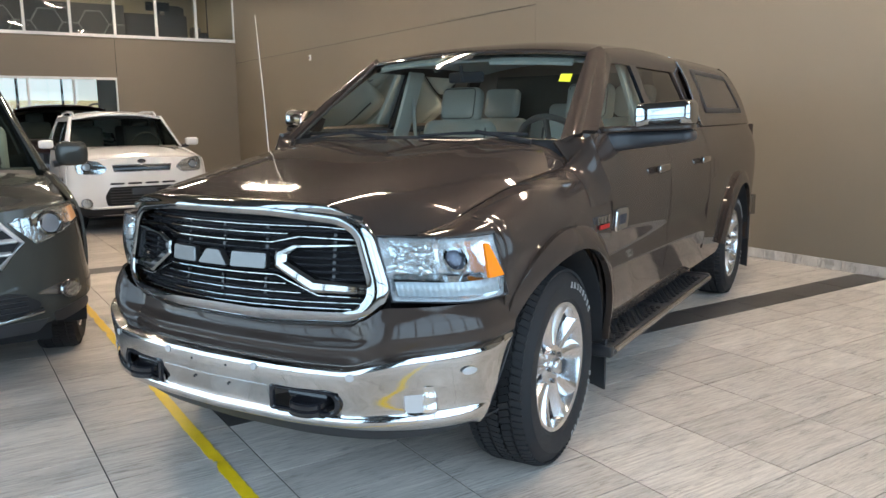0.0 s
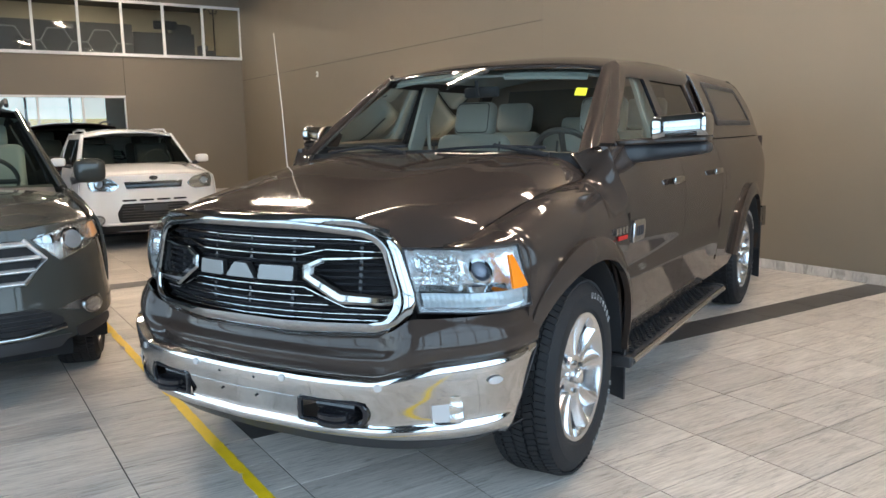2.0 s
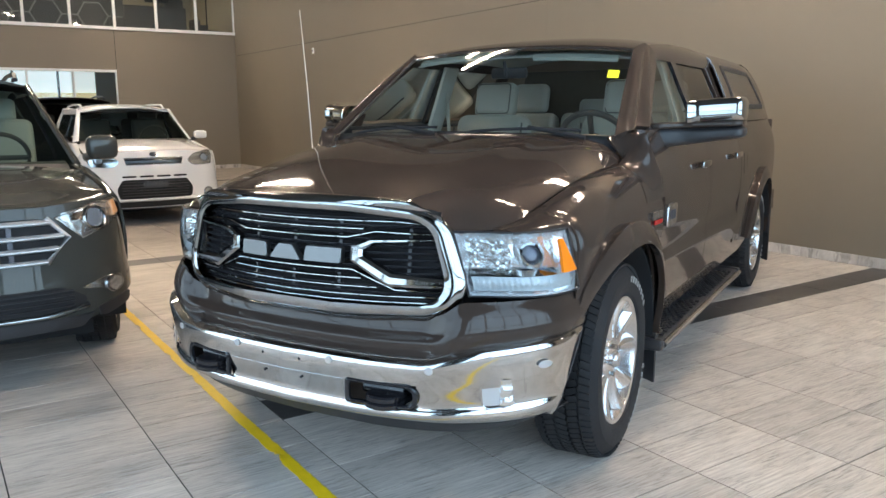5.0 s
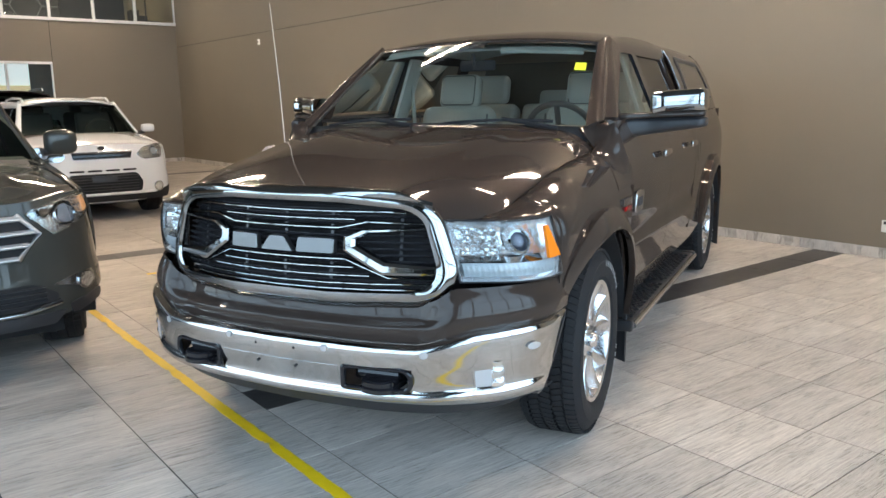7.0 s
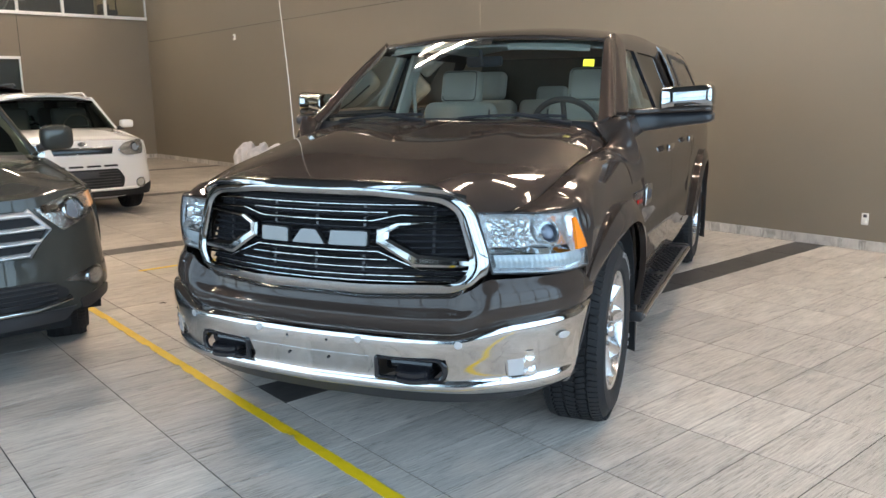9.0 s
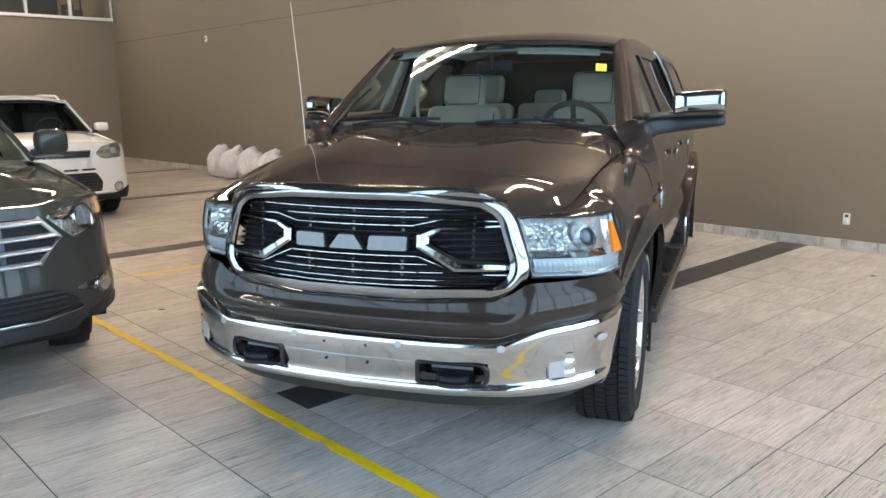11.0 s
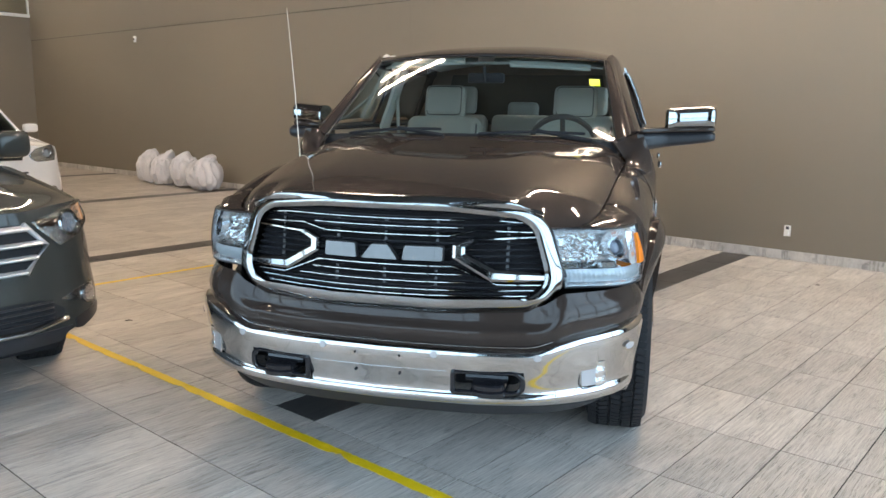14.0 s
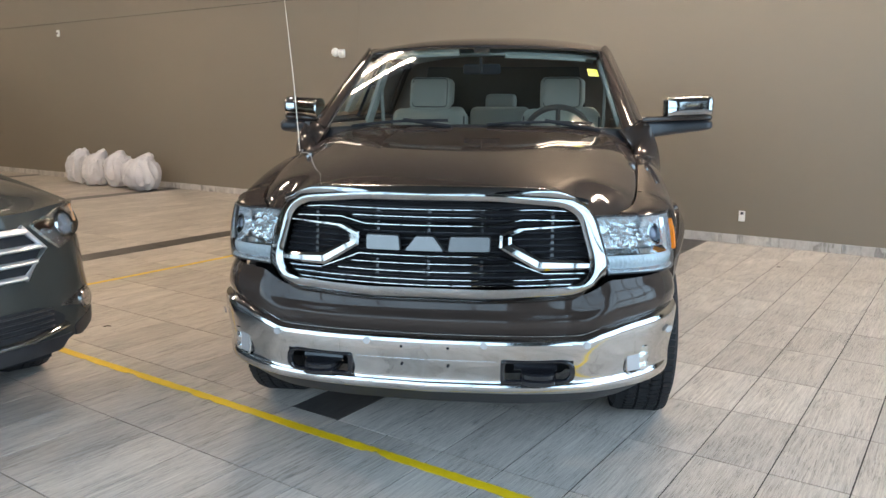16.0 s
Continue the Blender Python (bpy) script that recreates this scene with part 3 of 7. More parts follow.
# ---- wheels, shared by all the cars ----
def wheel_part(parent, m, r, w, rim_r, style, name="wheel"):
    """A wheel facing +x: barrel with tyre, spokes, nuts and cap under it."""
    bm = bmesh.new()
    h = w / 2
    lathe(bm, [(rim_r + 0.012, h - 0.012), (rim_r + 0.004, h - 0.004), (rim_r - 0.012, h - 0.008), (rim_r - 0.022, h - 0.03), (rim_r - 0.03, h - 0.09), (rim_r - 0.035, -h + 0.03), (rim_r + 0.01, -h + 0.01)], 64)
    wheel = part(name, bm, M_ALLOY, parent, "bright alloy wheel with its tyre", m=m)
    # tyre
    bm = bmesh.new()
    tr = r - 0.012
    prof = [(rim_r, h - 0.02), (rim_r + 0.012, h - 0.006), (rim_r + 0.02, h + 0.004), (lerp(rim_r, r, 0.35), h + 0.012), (lerp(rim_r, r, 0.6), h + 0.010), (r - 0.045, h - 0.002), (r - 0.022, h - 0.016), (tr, h - 0.032)]
    grooves = 4
    for k in range(grooves):
        c = lerp(h - 0.032, -h + 0.032, (k + 1) / (grooves + 1))
        prof += [(tr + 0.004, c + 0.006), (tr - 0.007, c + 0.004), (tr - 0.007, c - 0.004), (tr + 0.004, c - 0.006)]
    prof += [(tr, -h + 0.032), (r - 0.03, -h + 0.012), (lerp(rim_r, r, 0.5), -h - 0.01), (rim_r, -h + 0.02)]
    lathe(bm, prof, 72)
    tyre = part("tyre", bm, M_RUBBER, wheel, "black rubber tyre with blocky tread")
    bm = bmesh.new()
    nb = 84
    for k in range(nb):
        for row, (o, wd, ph) in enumerate(((h - 0.030, 0.040, 0.0), (h * 0.40, 0.040, 0.5), (0.0, 0.042, 0.2), (-h * 0.40, 0.040, 0.7), (-h + 0.030, 0.040, 0.4))):
            a = 2 * math.pi * (k + ph) / nb
            edge = row in (0, 4)
            rr = r - 0.005 if not edge else r - 0.009
            rot = Matrix.Rotation(a, 4, "X") @ Matrix.Translation((o, 0, rr)) @ Matrix.Rotation(radians(18 if row % 2 else -14), 4, "Z") @ Matrix.Rotation(radians(0 if not edge else (16 if row == 0 else -16)), 4, "Y")
            bmesh.ops.create_cube(bm, size=1.0, matrix=rot @ Matrix.Diagonal((wd, 2 * math.pi * r / nb * 0.80, 0.010, 1)))
    part("tread", bm, M_RUBBER, tyre, "rows of tread blocks", clean=False)
    # dark inside: brake disc and hub
    bm = bmesh.new()
    lathe(bm, [(0.0, h - 0.10), (rim_r * 0.72, h - 0.10), (rim_r * 0.72, h - 0.125), (0.0, h - 0.125)], 40)
    part("brake_disc", bm, M_STEEL, wheel, "dark steel brake disc")
    bm = bmesh.new()
    lathe(bm, [(rim_r - 0.034, -h + 0.06), (0.0, -h + 0.06)], 40)
    part("inner_shield", bm, M_DARK, wheel)
    # spokes
    n_sp, split, twist = style
    for k in range(n_sp):
        for side in ((-1, 1) if split else (0,)):
            bm = bmesh.new()
            a0 = 2 * math.pi * k / n_sp + 0.3
            def f(s, t, a0=a0, side=side):
                rr = lerp(0.055, rim_r - 0.012, s)
                wd = lerp(0.042, 0.098, s) if split else lerp(0.05, 0.062, s)
                mid = a0 + side * lerp(0.15, 0.285, s ** 0.8) + twist * s
                off = h - 0.012 - 0.055 * (1 - s) ** 1.0 * s - 0.020 * (1 - s) + 0.004 * s
                e = 1 - abs(2 * t - 1) ** 2.6
                aa = (2 * t - 1) * wd / 2
                c, sn = math.cos(mid), math.sin(mid)
                return Vector((off - 0.030 * (1 - e), rr * c - aa * sn, rr * sn + aa * c))
            slab(bm, f, 10, 8, 0.02)
            part("spoke", bm, M_ALLOY, wheel)
    bm = bmesh.new()
    lathe(bm, [(0.0, h - 0.008), (0.028, h - 0.010), (0.034, h - 0.018), (0.036, h - 0.03), (0.085, h - 0.036), (0.095, h - 0.05), (0.09, h - 0.08)], 36)
    part("hub", bm, M_ALLOY, wheel, "polished centre hub")
    for k in range(5):
        bm = bmesh.new()
        a = 2 * math.pi * k / 5 + 0.6
        lathe(bm, [(0.0, h - 0.018), (0.010, h - 0.020), (0.012, h - 0.045)], 6)
        bmesh.ops.translate(bm, vec=(0, 0.062 * math.cos(a), 0.062 * math.sin(a)), verts=bm.verts)
        part("lug_nut", bm, M_CHROME, wheel)
    return wheel, tyre


def white_marks(tyre, r0, r1, x, start, count, step):
    """Raised pale marks in place of lettering on a side wall."""
    for k in range(count):
        bm = bmesh.new()
        a = start + k * step
        def to(p, q, lift):
            rr = lerp(r0, r1, q)
            t = a + p * step * 0.72
            return Vector((x + lift + 0.0015, rr * math.cos(t), rr * math.sin(t)))
        for a0, a1, b0, b1 in ((0, 0.14, 0, 1), (0.5, 0.64, 0, 1), (0.14, 0.5, 0, 0.14), (0.14, 0.5, 0.86, 1)):
            prism(bm, [(a0, b0), (a1, b0), (a1, b1), (a0, b1)], to, 0.0012)
        part("mark", bm, M_WHITEL, tyre)


# ---- the pickup truck: nose to -y, front axle at the origin ----
truck = thing("pickup_truck", Matrix(), "dark granite-grey crew-cab pickup with chrome bumper and canopy", "truck")
FR = 0.41
plan_x = spline((0, 0.28, 0.52, 0.70, 0.83, 0.93, 1), (0, 0.30, 0.58, 0.79, 0.90, 0.945, 0.955))
plan_y = spline((0, 0.28, 0.52, 0.70, 0.83, 0.93, 1), (-0.985, -0.97, -0.915, -0.80, -0.665, -0.54, -0.44))


def plan(s, out=0.0):
    """A point of the nose's plan curve, s from -1 to 1, pushed out by some metres."""
    a = abs(s)
    def p(q):
        return Vector((plan_x(q), plan_y(q)))
    d = p(min(a + 0.01, 1)) - p(max(a - 0.01, 0))
    n = Vector((-d.y, d.x)).normalized() * -1
    if a < 0.01:
        n = Vector((0, -1))
    q = p(a) + n * out
    return Vector((math.copysign(q.x, s) if a > 1e-9 else 0.0, q.y, 0))


def s_of(x):
    lo, hi = 0.0, 1.0
    for _ in range(40):
        mid = (lo + hi) / 2
        lo, hi = (mid, hi) if plan_x(mid) < abs(x) else (lo, mid)
    return math.copysign(lo, x)


def nose(x, z, out):
    p = plan(s_of(x), out)
    return Vector((p.x, p.y, z))


btop = spline((0, 0.56, 0.66, 0.76, 0.9, 1), (0.592, 0.592, 0.618, 0.645, 0.656, 0.656))
bbot = spline((0, 0.5, 0.8, 1), (0.350, 0.353, 0.355, 0.362))
b_out = spline((0, 0.05, 0.12, 0.20, 0.27, 0.6, 0.90, 0.97, 1), (-0.045, -0.004, 0.018, 0.020, 0.010, 0.026, 0.036, 0.028, 0.0))


def bumper(s, t):
    k = max(0, (abs(s) - 0.62) / 0.38)
    s = s * (1 - 0.13 * (1 - t) * k * k)
    z = lerp(bbot(abs(plan_x(abs(s)))), btop(plan_x(abs(s))), t)
    p = plan(s, b_out(t) * (1 - 0.8 * k ** 4))
    return Vector((p.x, p.y, z))


def steps(marks, n):
    """Even steps with the given values hit exactly."""
    g = np.linspace(min(marks), max(marks), n)
    keep = [x for x in g if min(abs(x - m) for m in marks) > 0.4 * (g[1] - g[0])]
    return sorted(keep + list(marks))


TOW = (0.286, 0.545, 0.425, 0.503)
sm = [s_of(x) for x in (TOW[0], TOW[1])]
us = steps([-1, 1, *sm, *[-x for x in sm]], 110)
def t_of(z):
    return (z - 0.3645) / (0.592 - 0.3645)
vs = steps([0, 1, t_of(TOW[2]), t_of(TOW[3])], 26)
bm = bmesh.new()
rows, faces = grid(bm, bumper, us, vs)
for f in list(faces):
    c = f.calc_center_median()
    if TOW[0] < abs(c.x) < TOW[1] and TOW[2] - 0.003 < c.z < TOW[3] + 0.003:
        bm.faces.remove(f)
bump_ob = part("bumper", bm, M_BUMPER, truck, "polished chrome front bumper", 40)
# end returns towards the wheels, then the ledge along the top
for sd in (-1, 1):
    bm = bmesh.new()
    slab(bm, lambda u, v, sd=sd: bumper(sd * 1.0, 0.03 + 0.94 * u) + Vector((-sd * 0.05 * v, 0.010 * math.sin(v * 2), 0)), 10, 4, 0.004)
    part("bumper_end", bm, M_STEEL, bump_ob)
bm = bmesh.new()
slab(bm, lambda u, v: Vector((*(plan(2 * u - 1, lerp(0.0, -0.12, v)).xy), btop(plan_x(abs(2 * u - 1))) + 0.002 - 0.006 * v)), 60, 2, 0.004)
part("bumper_ledge", bm, M_CHROME, bump_ob)
bm = bmesh.new()
slab(bm, lambda u, v: Vector((*(plan((2 * u - 1) * 0.97, lerp(-0.03, -0.09, v)).xy), lerp(bbot(plan_x(abs(2 * u - 1))) + 0.006, 0.300 + 0.05 * abs(2 * u - 1) ** 4, v))), 60, 4, 0.006)
part("air_dam", bm, M_BLACK, truck, "dull black plastic air dam")
for sd in (-1, 1):
    # tow hooks in dark bezels
    cx, cz = (TOW[0] + TOW[1]) / 2, (TOW[2] + TOW[3]) / 2
    def tb(a, b, lift, sd=sd):
        return nose(sd * a, b, 0.020 + lift)
    out = rounded([(TOW[0] - 0.004, TOW[2] - 0.006), (TOW[1] + 0.006, TOW[2] - 0.006), (TOW[1] + 0.006, TOW[3] + 0.006), (TOW[0] - 0.004, TOW[3] + 0.006)], (0.012, 0.04, 0.055, 0.012))
    inn = rounded([(TOW[0] + 0.012, TOW[2] + 0.007), (TOW[1] - 0.012, TOW[2] + 0.007), (TOW[1] - 0.012, TOW[3] - 0.006), (TOW[0] + 0.012, TOW[3] - 0.006)], (0.010, 0.03, 0.042, 0.010))
    bm = bmesh.new()
    band(bm, out, inn, tb, 0.012, 0.004, 3)
    bez = part("tow_bezel", bm, M_GLOSSB, bump_ob, "dark plastic tow hook surround")
    # near-black sheet behind the hook, the opening's shade put into its colour
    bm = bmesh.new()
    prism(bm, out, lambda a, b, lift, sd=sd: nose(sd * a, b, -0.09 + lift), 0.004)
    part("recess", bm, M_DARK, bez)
    # the hook: a flat thick loop lying in the opening, its lip standing out below
    y0 = nose(cx, cz, 0.0).y
    bm = bmesh.new()
    o = rounded([(-0.062, 0.12), (-0.066, -0.035), (-0.03, -0.062), (0.035, -0.062), (0.070, -0.035), (0.066, 0.12)], 0.03, 5)
    for z0, k in ((0.418, 1.0), (0.442, 0.94)):
        prism(bm, [(a * k, b * k) for a, b in o], lambda a, b, lift, z0=z0, sd=sd: Vector((sd * (cx + 0.004 + a), y0 + b, z0 + lift)), 0.021, 0.93, 0.006)
    part("tow_hook", bm, M_GLOSSB, bump_ob, "black steel tow hook")
    bm = bmesh.new()
    tube(bm, [(sd * (cx - 0.085), y0 + 0.015, 0.472), (sd * (cx + 0.075), y0 + 0.03, 0.472)], 0.018, 10)
    part("hook_plate", bm, M_GLOSSB, bez)
    # fog lamps
    def fg(a, b, lift, sd=sd):
        return nose(sd * a, b, 0.019 + lift)
    o = rounded([(0.742, 0.425), (0.834, 0.432), (0.826, 0.545), (0.734, 0.538)], 0.026)
    i = rounded([(0.748, 0.432), (0.828, 0.439), (0.820, 0.538), (0.740, 0.531)], 0.020)
    bm = bmesh.new()
    band(bm, o, i, fg, 0.001, 0.003, 4)
    fb = part("fog_lamp", bm, M_BUMPER, truck, "fog lamp in a bright bezel")
    bm = bmesh.new()
    slab(bm, lambda u, v: fg(lerp(0.742, 0.790, u) + 0.004 * (1 - v), lerp(0.440, 0.530, v), 0.002), 6, 6, 0.003)
    part("lens", bm, M_SENSOR, fb, "milky clear lens")
    bm = bmesh.new()
    grid(bm, lambda u, v: fg(lerp(0.788, 0.822, u) + 0.004 * (1 - v), lerp(0.438, 0.532, v), 0.003 + 0.006 * math.sin(math.pi * u) + 0.002 * math.sin(v * 14)), 12, 26)
    part("reflector", bm, M_FACET, fb, "mirrored reflector with the bulb")
    for x, z in ((0.22, 0.566), (0.588, 0.566), (0.890, 0.574)):
        bm = bmesh.new()
        prism(bm, oval((0, 0), (0.0135, 0.0135), 18), lambda a, b, lift, x=x, z=z, sd=sd: nose(sd * (x + a), z + b, 0.0375 + lift), 0.004, 0.85, 0.002)
        part("parking_sensor", bm, M_SENSOR, bump_ob, "silver parking sensor disc")
# near-black discs stand for the bolt holes, their shade put into the colour
for x in (-0.087, 0.087):
    for z in (0.550, 0.478):
        bm = bmesh.new()
        prism(bm, oval((0, 0), (0.0055, 0.0055), 10), lambda a, b, lift, x=x, z=z: nose(x + a, z + b, (0.027 if z < 0.5 else 0.034) + lift), 0.002)
        part("bolt_hole", bm, M_DARK, bump_ob)
bm = bmesh.new()
slab(bm, lambda u, v: bumper(s_of(0.268 * (2 * u - 1)), t_of(lerp(0.440, 0.506, v))) - Vector((0, 0.0012, 0)), 30, 6, 0.002)
part("plate_mount", bm, M_BUMPER, bump_ob, "flat plate mount on the bumper")

# painted nose panel between bumper and lamps
zup = spline((0, 0.50, 0.62, 0.70, 0.955), (0.695, 0.70, 0.755, 0.793, 0.792))
f_out = spline((0, 0.12, 0.35, 0.65, 1), (-0.004, 0.008, 0.013, 0.004, -0.022))


# below the grille: an upright band, a ledge, then a steep strip rising behind the surround
mid_z = spline((0, 0.35, 0.42, 0.50, 0.60, 0.66, 1), (0.582, 0.636, 0.645, 0.651, 0.664, 0.672, 0.726))
mid_out = spline((0, 0.10, 0.35, 0.42, 0.50, 0.60, 0.66, 1), (-0.030, -0.028, -0.024, -0.026, -0.034, -0.054, -0.059, -0.072))


def fascia(s, t):
    x = plan_x(abs(s))
    c = 1 - min(1, max(0, (x - 0.54) / 0.15))
    c = c * c * (3 - 2 * c)
    z = lerp(lerp(btop(x) - 0.012, zup(x), t), mid_z(t) + 0.03 * max(0, x - 0.45), c)
    p = plan(s, lerp(f_out(t), mid_out(t), c))
    return Vector((p.x, p.y, z))


bm = bmesh.new()
slab(bm, lambda u, v: fascia(2 * u - 1, v), 110, 30, 0.012)
part("nose_panel", bm, M_PAINT, truck, "painted panel round the grille", 40)

# ---- grille ----
def gface(x, z, lift=0.0):
    return Vector((x, -0.965 + 0.36 * x * x + 0.13 * (z - 0.8) - lift, z))


def mirror_outline(half):
    """A closed outline from its right half, given from top centre to bottom centre."""
    return half + [(-x, z) for x, z in reversed(half)]


g_out = rounded(mirror_outline([(0.25, 1.134), (0.53, 1.106), (0.608, 1.050), (0.674, 0.850), (0.660, 0.790), (0.580, 0.712), (0.25, 0.706)]), 0.05, 6)
g_in = rounded(mirror_outline([(0.25, 1.092), (0.50, 1.068), (0.556, 1.030), (0.607, 0.855), (0.598, 0.806), (0.545, 0.768), (0.25, 0.766)]), 0.035, 6)


def tucked(x, z, lift=0.0):
    """The surround's face, its lower strip leaning back towards the bottom."""
    return gface(x, z, lift - 0.55 * max(0, 0.768 - z))


bm = bmesh.new()
band(bm, g_out, g_in, tucked, 0.016, 0.009, 8)
ring = part("grille_surround", bm, M_CHROME, truck, "broad chrome grille surround", 50)
# near-black sheet behind the slats; the shade of the depth is in its colour
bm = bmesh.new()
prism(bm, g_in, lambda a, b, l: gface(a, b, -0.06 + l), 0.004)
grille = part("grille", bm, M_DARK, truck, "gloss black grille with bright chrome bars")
for k in range(14):
    z = 0.776 + k * 0.0235
    half = np.interp(z, (0.766, 0.82, 0.86, 1.03, 1.09), (0.54, 0.60, 0.605, 0.555, 0.42)) - 0.004
    bm = bmesh.new()
    slab(bm, lambda u, v, z=z, h=half: gface(h * (2 * u - 1), z + 0.012 * (v - 0.5), -0.032 + 0.012 * (1 - abs(2 * v - 1))), 24, 4, 0.01)
    part("slat", bm, M_SLAT, grille)
for x in (-0.46, -0.2, 0.0, 0.2, 0.46):
    bm = bmesh.new()
    slab(bm, lambda u, v, x=x: gface(x + 0.006 * (2 * u - 1), lerp(0.768, 1.06, v), -0.036), 1, 6, 0.01)
    part("upright", bm, M_SLAT, grille)


def chrome_line(pts, w, lift, name="chrome_bar", m=None):
    bm = bmesh.new()
    dense = []
    for a, b in zip(pts, pts[1:]):
        for t in np.linspace(0, 1, 7)[:-1]:
            dense.append((lerp(a[0], b[0], t), lerp(a[1], b[1], t)))
    dense.append(pts[-1])
    cols = []
    for i, p in enumerate(dense):
        a, b = dense[max(i - 1, 0)], dense[min(i + 1, len(dense) - 1)]
        d = Vector((b[0] - a[0], b[1] - a[1])).normalized()
        n = Vector((-d.y, d.x))
        cols.append([bm.verts.new(gface(p[0] + n.x * o * w, p[1] + n.y * o * w, lift + l)) for o, l in ((-0.5, -0.012), (-0.5, 0.0), (-0.2, 0.004), (0.2, 0.004), (0.5, 0.0), (0.5, -0.012))])
    for c, d in zip(cols, cols[1:]):
        for k in range(5):
            bm.faces.new((c[k], d[k], d[k + 1], c[k + 1]))
    bm.faces.new(cols[0])
    bm.faces.new(cols[-1])
    return part(name, bm, m or M_CHROME, grille, angle=40)


chrome_line([(-0.53, 1.046), (-0.42, 1.055), (0.42, 1.055), (0.53, 1.046)], 0.0062, -0.016)
chrome_line([(-0.30, 1.027), (0.30, 1.027)], 0.0062, -0.016)
chrome_line([(-0.57, 1.012), (-0.35, 1.020), (-0.245, 0.997), (0.245, 0.997), (0.35, 1.020), (0.57, 1.012)], 0.0075, -0.008)
chrome_line([(-0.60, 0.815), (-0.43, 0.819), (-0.27, 0.884), (0.27, 0.884), (0.43, 0.819), (0.60, 0.815)], 0.0075, -0.008)
chrome_line([(-0.30, 0.853), (0.30, 0.853)], 0.0062, -0.016)
chrome_line([(-0.36, 0.823), (0.36, 0.823)], 0.0062, -0.016)
chrome_line([(-0.57, 0.794), (0.57, 0.794)], 0.0062, -0.016)
chrome_line([(-0.54, 0.774), (0.54, 0.774)], 0.007, -0.014)
for sd in (-1, 1):
    o = [(0.575, 1.003), (0.335, 0.994), (0.268, 0.966), (0.268, 0.918), (0.410, 0.832), (0.612, 0.830)]
    i = [(0.573, 0.993), (0.362, 0.982), (0.312, 0.958), (0.312, 0.934), (0.422, 0.876), (0.610, 0.860)]
    bm = bmesh.new()
    n = 8
    rows = []
    for k in range(len(o) - 1):
        for t in np.linspace(0, 1, n + 1)[: None if k == len(o) - 2 else -1]:
            a = Vector(o[k]).lerp(Vector(o[k + 1]), t)
            b = Vector(i[k]).lerp(Vector(i[k + 1]), t)
            rows.append([bm.verts.new(gface(sd * q.x, q.y, l)) for q, l in ((a, -0.02), (a, 0.006), (a.lerp(b, 0.25), 0.012), (a.lerp(b, 0.75), 0.012), (b, 0.004), (b, -0.02))])
    for a, b in zip(rows, rows[1:]):
        for k in range(5):
            bm.faces.new((a[k], b[k], b[k + 1], a[k + 1]))
    part("hexagon_frame", bm, M_CHROME, grille, "bright angular chrome frame", 20)
# three plain bright blocks stand for the maker's name
def emblem(outline, name="emblem_block", lift=0.0):
    bm = bmesh.new()
    prism(bm, outline, lambda a, b, l: gface(a, b, -0.012 + lift + l), 0.026, 0.97, 0.004)
    return part(name, bm, M_EMBLEM, grille, "brushed silver emblem block", 20)


zb, zt = 0.905, 0.960
emblem(rounded([(-0.236, zb), (-0.100, zb), (-0.108, zt), (-0.236, zt)], 0.008, 3))
emblem(rounded([(-0.084, zb), (0.066, zb), (0.024, zt), (-0.042, zt)], 0.008, 3))
emblem(rounded([(0.078, zb), (0.234, zb), (0.234, zt), (0.086, zt)], 0.008, 3))

